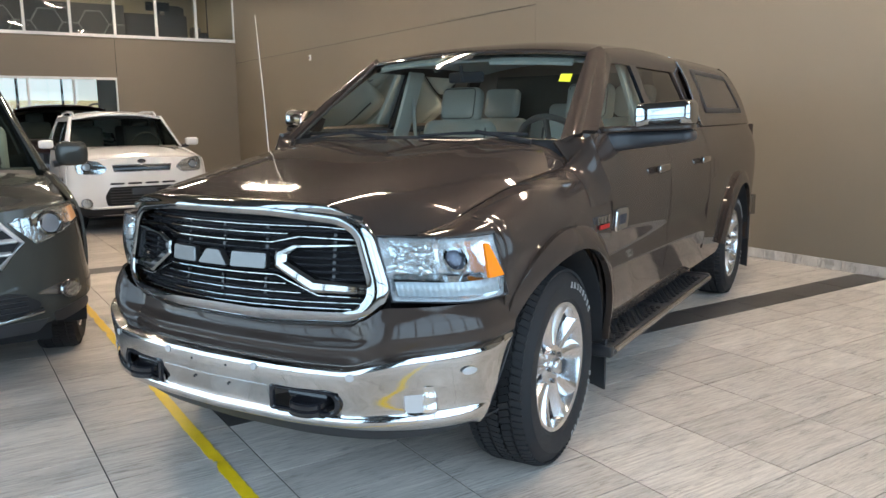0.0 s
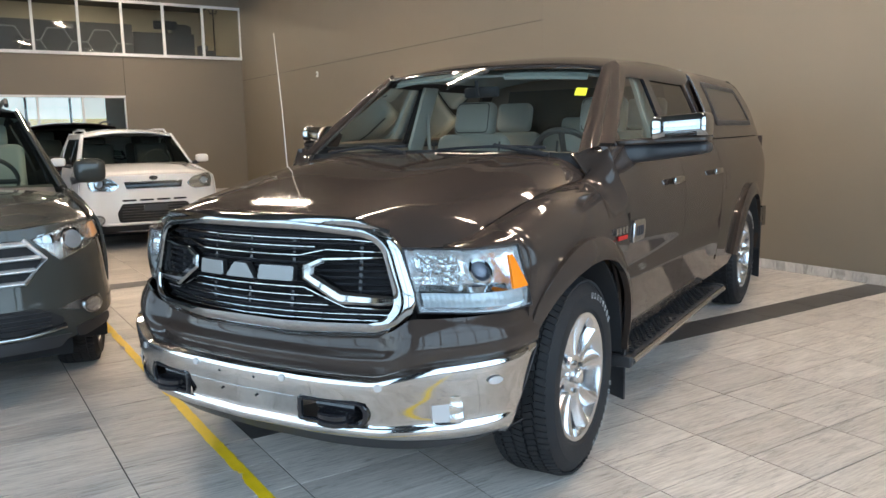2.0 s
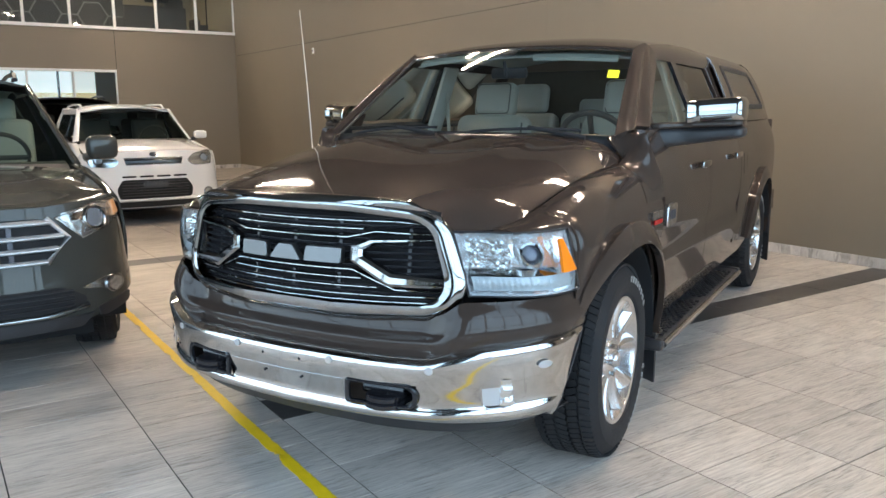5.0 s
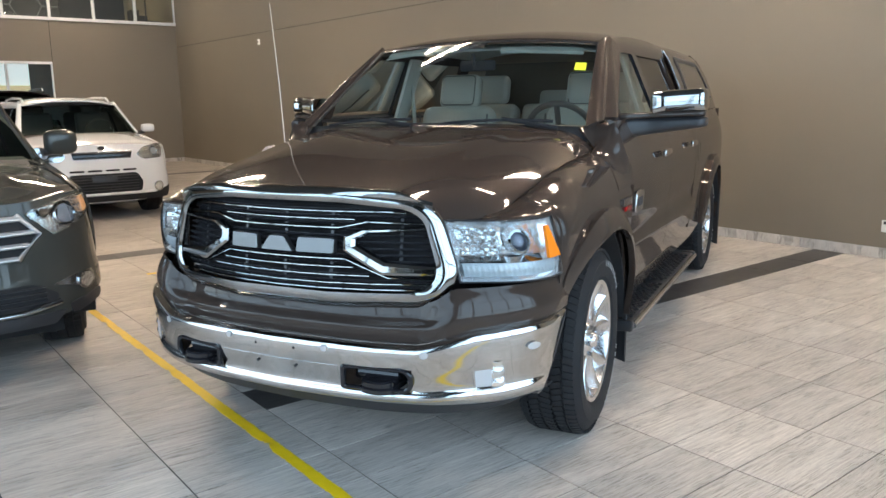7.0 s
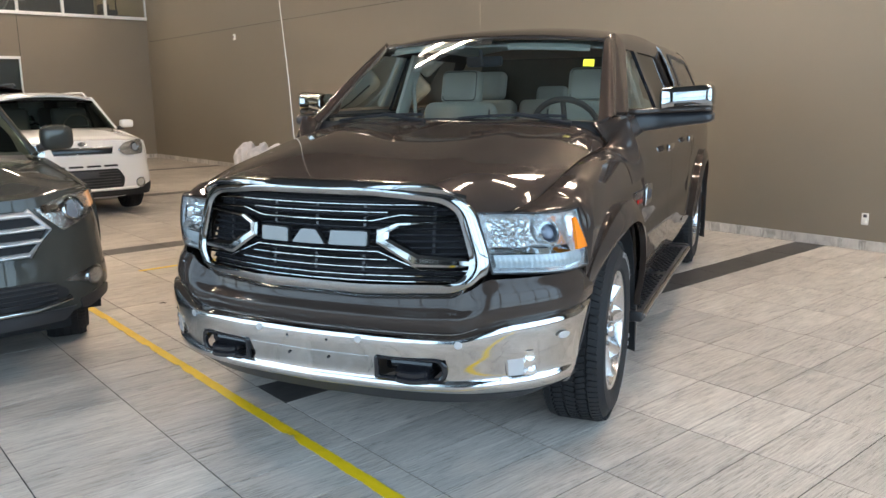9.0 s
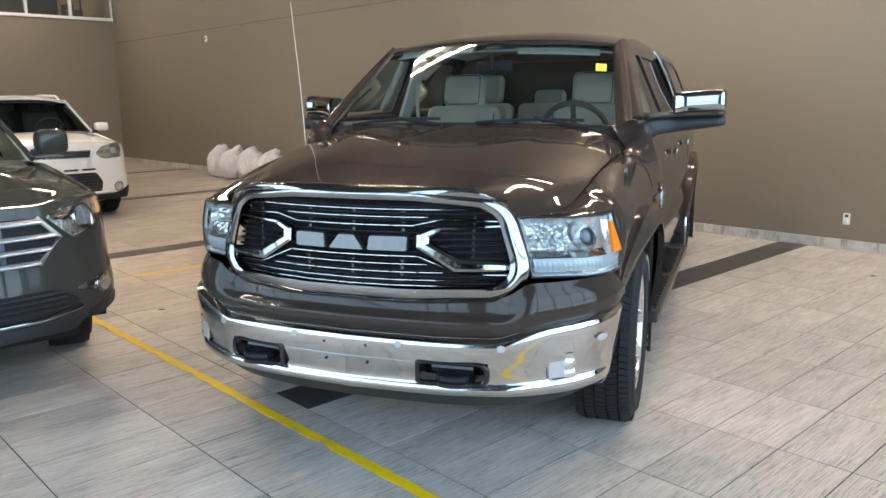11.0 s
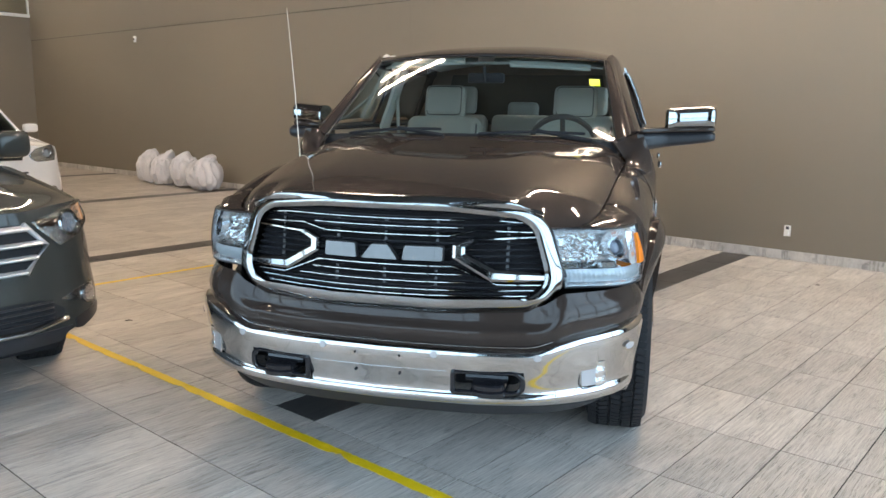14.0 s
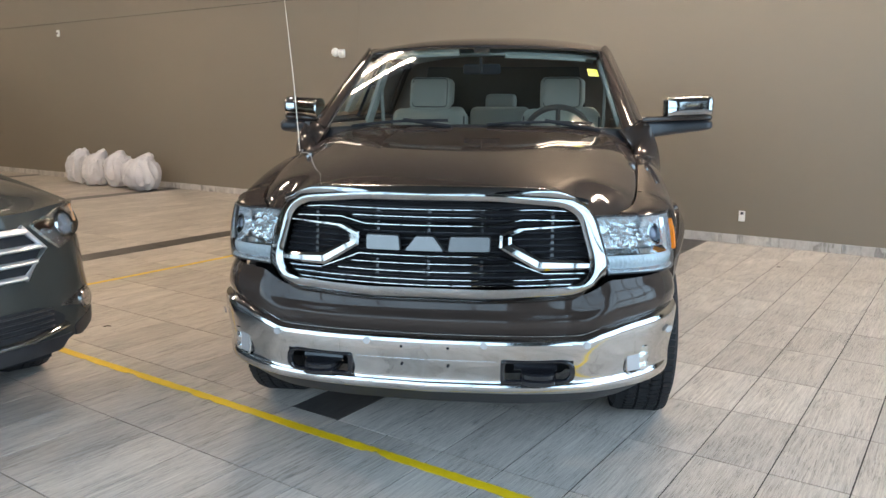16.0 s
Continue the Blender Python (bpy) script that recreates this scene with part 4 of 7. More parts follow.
# ---- headlamps ----
hl_z0, hl_z1 = 0.800, 1.022
for sd in (-1, 1):
    A, B, C, D = Vector((0.620, -0.806, 1.028)), Vector((0.676, -0.796, 0.803)), Vector((0.955, -0.475, 0.800)), Vector((0.918, -0.520, 1.022))
    def lensf(u, v, depth=0.0, sd=sd, A=A, B=B, C=C, D=D):
        p = A.lerp(D, u).lerp(B.lerp(C, u), v)
        n = Vector((0.62, -0.785, 0.0))
        bul = 0.078 * math.sin(math.pi * min(max(u, 0), 1) ** 1.35) ** 0.9 + 0.012 * math.sin(math.pi * v)
        p = p + n * (bul - depth)
        return Vector((sd * p.x, p.y, p.z))
    bm = bmesh.new()
    grid(bm, lensf, 20, 14)
    lamp = part("headlamp", bm, M_GLASSC, truck, "large clear headlamp with projector and amber marker")
    lamp.visible_shadow = False
    bm = bmesh.new()
    grid(bm, lambda u, v: lensf(u, v, 0.075 - 0.070 * max(abs(2 * u - 1), abs(2 * v - 1)) ** 8), 24, 18)
    part("housing", bm, M_SILVER, lamp, "mirrored lamp housing")
    def ringp(c, r0, r1, d0, d1, mt, nm, lb=""):
        bm = bmesh.new()
        o = [lensf(c[0] + r0 * 0.53 * math.cos(t), c[1] + r0 * math.sin(t), d0) for t in np.linspace(0, 2 * math.pi, 36, False)]
        i = [lensf(c[0] + r1 * 0.53 * math.cos(t), c[1] + r1 * math.sin(t), d1) for t in np.linspace(0, 2 * math.pi, 36, False)]
        vo, vi = [bm.verts.new(p) for p in o], [bm.verts.new(p) for p in i]
        for k in range(36):
            bm.faces.new((vo[k], vo[(k + 1) % 36], vi[(k + 1) % 36], vi[k]))
        part(nm, bm, mt, lamp, lb)
    pc = (0.600, 0.350)
    ringp(pc, 0.25, 0.19, 0.050, 0.026, M_SILVER, "bezel", "silver outer ring")
    ringp(pc, 0.19, 0.155, 0.024, 0.022, M_CHROME, "bezel", "chrome projector ring")
    ringp(pc, 0.155, 0.115, 0.022, 0.056, M_CHROME, "bezel")
    bm = bmesh.new()
    def ball(u, v):
        a, b = u * 2 * math.pi, v * math.pi / 2
        q = lensf(pc[0] + 0.068 * math.sin(b) * math.cos(a), pc[1] + 0.128 * math.sin(b) * math.sin(a), 0.056 - 0.030 * math.cos(b))
        return q
    grid(bm, ball, np.linspace(0, 1, 29), np.linspace(0.02, 1, 9))
    part("projector_lens", bm, M_BLUEL, lamp, "dark round projector lens")
    # faceted inner reflector: a tray of small tilted mirrors
    rg = random.Random(7)
    for i in range(9):
        bm = bmesh.new()
        for j in range(7):
            u0, v0 = 0.085 + i * 0.0387, 0.12 + j * 0.0657
            t1, t2, d0 = rg.uniform(-0.009, 0.009), rg.uniform(-0.009, 0.009), rg.uniform(0.040, 0.056)
            slab(bm, lambda u, v, u0=u0, v0=v0, t1=t1, t2=t2, d0=d0: lensf(u0 + 0.0384 * u, v0 + 0.0653 * v, d0 + t1 * (u - 0.5) * 2 + t2 * (v - 0.5) * 2 - 0.005 * math.sin(math.pi * u) * math.sin(math.pi * v)), 3, 3, 0.003)
        part("reflector_facets", bm, M_FACET, lamp, "small mirrored reflector facets", 25)
    # lower daytime light bar, in ribs
    bm = bmesh.new()
    grid(bm, lambda u, v: lensf(lerp(0.06, 0.93, u), lerp(0.70, 0.93, v), 0.030 + 0.0008 * math.sin(u * 38 * math.pi) - 0.010 * math.sin(math.pi * v)), 120, 6)
    part("light_bar", bm, M_FROST, lamp, "ribbed daytime light bar")
    bm = bmesh.new()
    grid(bm, lambda u, v: lensf(lerp(0.05, 0.80, u), lerp(0.60, 0.70, v), lerp(0.055, 0.028, v)), 14, 3)
    part("chrome_shelf", bm, M_CHROME, lamp)
    if sd > 0:
        bm = bmesh.new()
        slab(bm, lambda u, v: lensf(lerp(0.865 - 0.035 * v, lerp(0.90, 0.978, v), u), lerp(0.13, 0.66, v), 0.004), 6, 10, 0.012)
        part("amber_marker", bm, M_AMBER, lamp, "amber side marker")
    # rim of the lamp
    bm = bmesh.new()
    for a, b in (((0, 0), (1, 0)), ((1, 0), (1, 1)), ((1, 1), (0, 1)), ((0, 1), (0, 0))):
        tube(bm, [lensf(lerp(a[0], b[0], t), lerp(a[1], b[1], t), 0.004) for t in np.linspace(0, 1, 12)], 0.0035, 6)
    part("seal", bm, M_BLACK, lamp)

# ---- hood ----
def poly(xs, ys, deg):
    """A smooth curve near few knots, without wiggles."""
    c = np.polyfit(xs, ys, deg)
    return lambda x: float(np.polyval(c, min(max(x, xs[0]), xs[-1])))


shut_x = spline((-0.86, -0.72, -0.60, -0.3, 0.05, 0.43, 0.52), (0.60, 0.70, 0.767, 0.806, 0.828, 0.838, 0.838))
shut_z = poly((-0.86, -0.72, -0.60, -0.3, 0.05, 0.43, 0.52), (1.015, 1.026, 1.060, 1.134, 1.184, 1.212, 1.220), 4)
hood_c = poly((-0.90, -0.84, -0.72, -0.5, -0.2, 0.15, 0.47), (1.134, 1.148, 1.174, 1.214, 1.258, 1.300, 1.326), 4)


HOOD_END = 0.345
round_off = spline((0, 0.15, 0.4, 0.75, 1), (4.6, 3.9, 3.6, 5.5, 9.0))


def hood(u, v):
    """u across, v from the nose to the screen."""
    a = 2 * u - 1
    x01 = abs(a)
    y = lerp(-0.885, HOOD_END, v)
    ys = y + 0.22 * x01 ** 5.0 * (1 - v) ** 2.0 + 0.045 * x01 ** 3 * v ** 3 - 0.02 * v ** 3
    xe = shut_x(y + 0.22 * (1 - v) ** 2.0 + 0.025 * v ** 3)
    x = a * xe
    zc, ze = hood_c(y), shut_z(y + 0.22 * (1 - v) ** 2.0 + 0.025 * v ** 3)
    z = ze + (zc - ze) * (1 - x01 ** round_off(v)) ** 0.92
    dome = 0.012 / (1 + math.exp((x01 - lerp(0.52, 0.60, v)) * 30)) * math.sin(math.pi / 2 * v) ** 1.3
    # the front edge drops from the surround's shoulder to the lamp tops
    k = min(1, max(0, (abs(x) - 0.47) / 0.17))
    front = lerp(z, 1.026, k * k * (3 - 2 * k))
    z = lerp(z, min(z, front), max(0, 1 - v / 0.2) ** 2)
    return Vector((x, ys, z + dome))


bm = bmesh.new()
slab(bm, hood, [0.5 + 0.5 * math.copysign(1 - (1 - abs(a)) ** 1.6, a) for a in np.linspace(-1, 1, 91)], steps([0, 0.012, 0.025, 0.04, 0.06, 0.08, 1], 44), 0.016)
part("hood", bm, M_PAINT, truck, "broad painted hood with a raised centre", 60)
# chrome leading strip over the grille
bm = bmesh.new()
def strip(u, v):
    a = 2 * u - 1
    x = a * 0.585
    p = gface(x, 1.122 - 0.034 * abs(a) ** 3, 0.024)
    q = hood(0.5 + 0.5 * a * 0.80, 0.0) + Vector((0, 0.012, 0.004))
    w = p.lerp(q, v)
    return w + Vector((0, -0.012, 0.012)) * math.sin(math.pi * v)
slab(bm, strip, 44, 8, 0.008)
part("hood_strip", bm, M_CHROME, truck, "chrome strip along the hood edge", 50)

# ---- sides ----
side_w = spline((-0.70, -0.62, -0.56, -0.52, -0.475, -0.43, -0.2, 0.2, 0.9, 2.4, 3.2, 3.7, 4.2, 4.55, 4.68), (0.812, 0.874, 0.905, 0.925, 0.957, 0.968, 0.984, 0.993, 1.0, 0.998, 0.985, 0.972, 0.95, 0.92, 0.87))
side_p = spline((0.40, 0.50, 0.62, 0.80, 0.98, 1.10, 1.22, 1.34), (0.935, 0.958, 0.975, 0.990, 1.0, 0.997, 0.972, 0.922))


def skin(y, z):
    """The outer side of the body."""
    return side_w(y) * side_p(z)


def arch_z(y, y0, b=0.51, a=0.50):
    t = abs(y - y0 + 0.02) / a
    return FR + b * (1 - t ** 2.2) ** (1 / 2.2) if t < 1 else 0.0


FENDER, DOORF = {}, {}
for sd in (-1, 1):
    # fender
    def fender(u, v, sd=sd):
        y = lerp(-0.70, 0.50, u)
        zl = max(1.024 if y < -0.522 else 0.80 + (-0.475 - y) / 0.047 * 0.224 if y < -0.475 else 0.66 if y < 0 else 0.44, arch_z(y, 0.0))
        xs, xh, zh = skin(y, min(zl + 0.1, 1.0)), shut_x(y) + 0.006, shut_z(y) - 0.002
        f = v * math.pi / 2
        z = lerp(zl, zh, math.sin(f) ** 0.92)
        xx = max(skin(y, min(z, 1.02)), xs) if y > -0.46 else xs
        k = min(1, max(0, (z - 1.04) / 0.20))
        k = k * k * (3 - 2 * k) * max(0, (u - 0.80) / 0.20)
        zs = min(max(zl, 0.93), zh - 0.02)
        t = min(1, max(0, (z - zs) / (zh - zs)))
        s = (1 - t ** 2.2) ** 0.48
        return Vector((sd * lerp(xh, xx, s), y - 0.105 * k, z))
    FENDER[sd] = fender
    bm = bmesh.new()
    uu = steps([0, 0.178 / 1.2, 0.2249 / 1.2, 0.2251 / 1.2, 0.2 / 1.2, 1], 74)
    slab(bm, fender, uu, 22, 0.012 * sd)
    part("fender", bm, M_PAINT, truck, "", 40)
    # arch flares
    for y0, nm in ((0.0, "arch_flare"), (3.57, "arch_flare")):
        def flare(u, v, y0=y0, sd=sd):
            a = lerp(0.42 if y0 < 1 else 0.15, math.pi + 0.02, u)
            w = (0.088 if y0 > 1 else lerp(0.050, 0.088, min(1, u * 2.5))) * (1 - v)
            e = 2.2
            c, s = math.cos(a), math.sin(a)
            k = (abs(c) ** e + abs(s) ** e) ** (-1 / e)
            y, z = y0 - 0.02 - (0.485 + w) * k * c, FR + (0.488 + w) * k * s
            base = skin(min(max(y, -0.44), 4.4), min(max(z, 0.45), 1.1))
            k = min(1, max(0, (a - 0.42) / 1.0)) if y0 < 1 else 1.0
            k = k * k * (3 - 2 * k)
            return Vector((sd * (base - 0.004 - 0.022 * (1 - k) + (lerp(0.004, 0.036, k) if y0 < 1 else 0.024) * math.sin(v * math.pi / 2) ** 1.3), y, z))
        bm = bmesh.new()
        slab(bm, flare, 44, 8, 0.03 * sd)
        part(nm, bm, M_PAINT, truck, "", 50)
        bm = bmesh.new()
        def well(u, v, y0=y0, sd=sd):
            a = lerp(0.15, math.pi + 0.05, u)
            return Vector((sd * lerp(0.975 if y0 > 1 or math.cos(a) < 0.55 else 0.88, 0.50, v), y0 - 0.02 - 0.50 * math.cos(a), FR + 0.51 * math.sin(a)))
        slab(bm, well, 24, 2, 0.01)
        grid(bm, lambda u, v, y0=y0, sd=sd: Vector((sd * 0.50, y0 - 0.02 - 0.5 * (1 - v) * math.cos(lerp(0.0, math.pi, u)), FR + 0.51 * (1 - v) * math.sin(lerp(0.0, math.pi, u)))), 24, 1)
        part("wheel_well", bm, M_DARK, truck, "black plastic wheel well liner")
    # rocker and cab lower
    bm = bmesh.new()
    slab(bm, lambda u, v, sd=sd: Vector((sd * (skin(1.5, lerp(0.42, 0.565, v)) - 0.008 + 0.0 * u), lerp(0.505, 3.07, u), lerp(0.42, 0.565, v))), 16, 4, 0.02 * sd)
    part("rocker_panel", bm, M_PAINT, truck)
    # doors
    for y0, y1, hy in ((0.508, 1.478, 1.25), (1.486, 2.440, 2.215)):
        def door(u, v, y0=y0, y1=y1, sd=sd):
            z = lerp(0.570, 1.345, v)
            k = min(1, max(0, (z - 1.04) / 0.20))
            sh = -0.105 * k * k * (3 - 2 * k) * (1 - u) if y0 < 1 else 0.0
            y = lerp(y0 + sh, y1, u)
            crease = 0.006 * math.exp(-((z - 0.70) / 0.05) ** 2) - 0.008 * math.exp(-((z - 0.80) / 0.06) ** 2)
            return Vector((sd * (skin(y, z) + crease), y, z))
        if y0 < 1:
            DOORF[sd] = door
        bm = bmesh.new()
        slab(bm, door, 26, 30, 0.03 * sd)
        d = part("door", bm, M_PAINT, truck, "painted crew-cab door", 40)
        bm = bmesh.new()
        x = skin(hy, 1.145) + 0.012
        box(bm, (sd * (x + 0.016), hy, 1.147), (0.022, 0.19, 0.040), 0.010, seg=3)
        h = part("handle", bm, M_CHROME, d, "chrome door handle")
    # near-black sheet behind the doors, putting the shade of their gaps into colour
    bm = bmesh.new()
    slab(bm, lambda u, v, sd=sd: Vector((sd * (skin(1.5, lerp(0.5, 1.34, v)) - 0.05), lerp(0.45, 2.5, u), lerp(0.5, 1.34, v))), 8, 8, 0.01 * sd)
    part("door_gap_shade", bm, M_DARK, truck)
    # bed side
    def bed(u, v, sd=sd):
        y = lerp(2.452, 4.68, u)
        zl = max(0.535, arch_z(y, 3.57))
        z = lerp(zl, 1.345, v)
        return Vector((sd * skin(y, z), y, z))
    bm = bmesh.new()
    uu = steps([0, (3.07 - 2.452) / 2.228, (3.075 - 2.452) / 2.228, (4.065 - 2.452) / 2.228, (4.07 - 2.452) / 2.228, 1], 64)
    slab(bm, bed, uu, 24, 0.02 * sd)
    part("bed_side", bm, M_PAINT, truck, "painted cargo bed side", 40)
    bm = bmesh.new()
    prism(bm, rounded([(2.98, 1.00), (3.10, 1.00), (3.10, 1.14), (2.98, 1.14)], 0.025), lambda a, b, l, sd=sd: Vector((sd * (skin(a - 0.42, b) + l - 0.001), a - 0.42, b)), 0.003)
    part("fuel_door", bm, M_PAINT, truck)
    # tail lamp
    bm = bmesh.new()
    slab(bm, lambda u, v, sd=sd: Vector((sd * (skin(4.68, 1.0) - 0.02 - 0.1 * u), 4.70, lerp(0.86, 1.27, v))), 5, 5, 0.03 * sd)
    part("tail_lamp", bm, M_RED, truck, "red tail lamp")
    # running board
    bm = bmesh.new()
    pr = rounded([(0.78, 0.365), (1.005, 0.362), (1.017, 0.385), (1.005, 0.408), (0.78, 0.415)], 0.012, 3)
    ring_n = len(pr)
    rings = [[bm.verts.new((sd * p[0], y, p[1] + 0.012 * (y > 2.5))) for p in pr] for y in np.linspace(0.50, 2.50, 12)]
    for a, b in zip(rings, rings[1:]):
        for k in range(ring_n):
            bm.faces.new((a[k], a[(k + 1) % ring_n], b[(k + 1) % ring_n], b[k]))
    bm.faces.new(rings[0])
    bm.faces.new(rings[-1])
    rb = part("running_board", bm, M_BLACK, truck, "black tubular running board with satin edge", m=Matrix.Translation((0, 0, -0.058)))
    bm = bmesh.new()
    tube(bm, [(sd * 1.013, y, 0.388) for y in (0.52, 1.0, 2.0, 2.48)], 0.017, 10)
    part("edge_trim", bm, M_SATIN, rb, "satin silver edge")
    for y0 in (0.56, 1.50):
        bm = bmesh.new()
        for i in range(22):
            for j in range(5):
                box(bm, (sd * (0.83 + j * 0.034 + 0.017 * (i % 2)), y0 + i * 0.038, 0.4165), (0.020, 0.026, 0.008))
        part("step_pad", bm, M_RUBBER, rb, "ribbed black step pad", clean=False)
    for y in (0.51, 2.48):
        bm = bmesh.new()
        box(bm, (sd * 0.942, y, 0.388), (0.15, 0.05, 0.060), 0.016)
        part("end_cap", bm, M_BLACK, rb)
    for y in (0.7, 1.4, 2.2):
        bm = bmesh.new()
        box(bm, (sd * 0.72, y, 0.42), (0.24, 0.05, 0.06))
        part("bracket", bm, M_BLACK, rb)
    # mud flaps
    for y in (0.505, 4.06):
        bm = bmesh.new()
        slab(bm, lambda u, v, y=y, sd=sd: Vector((sd * lerp(0.74, 0.98, u), y - 0.02 + 0.03 * math.sin(u * 3) + 0.02 * v, lerp(0.145 + 0.012 * math.sin(u * math.pi), 0.62, v))), 8, 8, 0.012)
        part("mud_flap", bm, M_BLACK, truck, "black rubber mud flap")
    # small bright badges as plain shapes
    bm = bmesh.new()
    prism(bm, rounded([(0.525, 0.895), (0.695, 0.895), (0.705, 0.998), (0.535, 1.000)], 0.028), lambda a, b, l, sd=sd: Vector((sd * (skin(a, b) + l + 0.002), a, b)), 0.010, 0.94, 0.004)
    bd = part("badge", bm, M_SATIN, truck, "silver shield badge")
    bm = bmesh.new()
    for k in range(3):
        prism(bm, rounded([(0.570 + k * 0.034, 0.925), (0.592 + k * 0.034, 0.925), (0.592 + k * 0.034, 0.97), (0.570 + k * 0.034, 0.97)], 0.004), lambda a, b, l, sd=sd: Vector((sd * (skin(a, b) + l + 0.0125), a, b)), 0.001)
    part("mark", bm, M_STEEL, bd)
    bm = bmesh.new()
    for k in range(4):
        prism(bm, [(0.295 + k * 0.040, 0.955), (0.325 + k * 0.040, 0.955), (0.325 + k * 0.040, 0.988), (0.295 + k * 0.040, 0.988)], lambda a, b, l, sd=sd: Vector((sd * (skin(a, b) + l + 0.004), a, b)), 0.006)
    bd = part("badge", bm, M_SATIN, truck, "small bar badge, silver over red")
    bm = bmesh.new()
    prism(bm, [(0.33, 0.930), (0.445, 0.928), (0.445, 0.948), (0.33, 0.950)], lambda a, b, l, sd=sd: Vector((sd * (skin(a, b) + l + 0.004), a, b)), 0.006)
    part("mark", bm, M_RED, bd)

# wheels
for y in (0.0, 3.57):
    for sd in (1, -1):
        m = Matrix.Translation((sd * (0.860 if y == 0 else 0.820), y - (0.045 if y == 0 else 0.0), FR)) @ (Matrix() if sd > 0 else Matrix.Rotation(math.pi, 4, "Z"))
        if y == 0:
            m = Matrix.Translation(m.translation) @ Matrix.Rotation(radians(2.0), 4, "Z") @ Matrix.Translation(-m.translation) @ m
        w, ty = wheel_part(truck, m, FR, 0.25, 0.262, (5, True, 0.0))
        if y == 0.0 or sd > 0:
            white_marks(ty, 0.326, 0.350, 0.1375, -1.30, 9, 0.115)
            white_marks(ty, 0.326, 0.350, 0.1375, 0.55, 8, 0.115)

# ---- greenhouse ----
gx = spline((1.30, 1.36, 1.45, 1.55, 1.65, 1.72, 1.78), (0.935, 0.902, 0.862, 0.818, 0.775, 0.742, 0.690))


def side_x(y, z):
    """Half width of the side glass, drawn in a little towards the screen."""
    return gx(z) - 0.026 * max(0, 1 - max(0, y - 0.5) / 0.9) ** 1.5


roof_z = spline((0.98, 1.2, 1.6, 2.0, 2.46), (1.775, 1.828, 1.868, 1.876, 1.862))
roof_e = spline((0.98, 1.2, 1.6, 2.0, 2.46), (1.745, 1.778, 1.802, 1.806, 1.796))
W0, W1 = Vector((0.797, 0.377, 1.302)), Vector((0.676, 0.995, 1.745))


def screen_f(u, v, lift=0.0):
    """The windscreen, u across, v up."""
    a = 2 * u - 1
    p = W0.lerp(W1, v)
    b = 1 - a * a
    return Vector((a * p.x, p.y - lerp(0.10, 0.055, v) * b - lift * 0.7, p.z + lerp(0.020, 0.030, v) * b + lift * 0.7))


bm = bmesh.new()
grid(bm, screen_f, 28, 14)
ws = part("windscreen", bm, M_GLASS, truck, "clear raked windscreen")
ws.visible_shadow = False
bm = bmesh.new()
for a, b in (((0, 0), (0, 1)), ((0, 1), (1, 1)), ((1, 1), (1, 0))):
    tube(bm, [screen_f(lerp(a[0], b[0], t), lerp(a[1], b[1], t), -0.006) for t in np.linspace(0, 1, 20)], 0.009, 6)
part("seal", bm, M_BLACK, ws)
bm = bmesh.new()
slab(bm, lambda u, v: screen_f(lerp(0.928, 0.968, u), lerp(0.645, 0.735, v), 0.002), 2, 2, 0.001)
part("sticker", bm, M_STICK, ws, "bright yellow paper sticker")
bm = bmesh.new()
slab(bm, lambda u, v: screen_f(lerp(0.465, 0.535, u), lerp(0.92, 0.995, v), -0.004), 8, 3, 0.002)
part("sun_band", bm, M_DARK, ws)
# cowl and wipers
bm = bmesh.new()
slab(bm, lambda u, v: Vector(((2 * u - 1) * 0.80, lerp(hood(0.02 + 0.96 * u, 1.0).y - 0.01, screen_f(u, 0.02).y + 0.01, v), lerp(hood(0.02 + 0.96 * u, 1.0).z - 0.03, screen_f(u, 0.03).z, v) - 0.012 * math.sin(math.pi * v))), 30, 4, 0.01)
part("cowl", bm, M_BLACK, truck, "black plastic cowl")
for u0, u1 in ((0.10, 0.43), (0.56, 0.90)):
    bm = bmesh.new()
    tube(bm, [screen_f(lerp(u0, u1, t), 0.015 + 0.045 * t, 0.012 + 0.012 * math.sin(math.pi * t)) for t in np.linspace(0, 1, 10)], 0.008, 6)
    wp = part("wiper", bm, M_DARK, truck, "black wiper blade")
    bm = bmesh.new()
    p = screen_f(lerp(u0, u1, 0.55), 0.045, 0.03)
    tube(bm, [p, screen_f(u1 + 0.02, -0.02, 0.02)], 0.011, 6)
    part("arm", bm, M_DARK, wp)
# roof
bm = bmesh.new()
def roof(u, v):
    a = 2 * u - 1
    y = lerp(0.985, 2.462, v)
    yy = y - 0.050 * (1 - a * a) * (1 - v) ** 3
    ze, zc = roof_e(y), roof_z(y)
    hw = lerp(0.688, 0.715, min(1, v * 4))
    roll = 0.012 * max(0, 1 - v / 0.05) ** 2
    return Vector((a * hw, yy, ze + (zc - ze) * (1 - abs(a) ** 2.6) - roll))
slab(bm, roof, 36, steps([0, 0.01, 0.02, 0.035, 0.05, 1], 26), 0.006)
part("roof", bm, M_PAINT, truck, "", 60)
bm = bmesh.new()
tube(bm, [roof(u, 0.0) + Vector((0, 0.0, 0.001)) for u in np.linspace(0.03, 0.97, 24)], 0.006, 6)
part("roof_trim", bm, M_CHROME, truck, "thin bright strip over the screen")
bm = bmesh.new()
box(bm, (0.0, 2.30, 1.885), (0.05, 0.13, 0.02), 0.008)
tube(bm, [(0.0, 2.33, 1.89), (0.0, 2.36, 1.93)], [0.014, 0.006], 8)
part("roof_aerial", bm, M_BLACK, truck, "short black roof aerial")
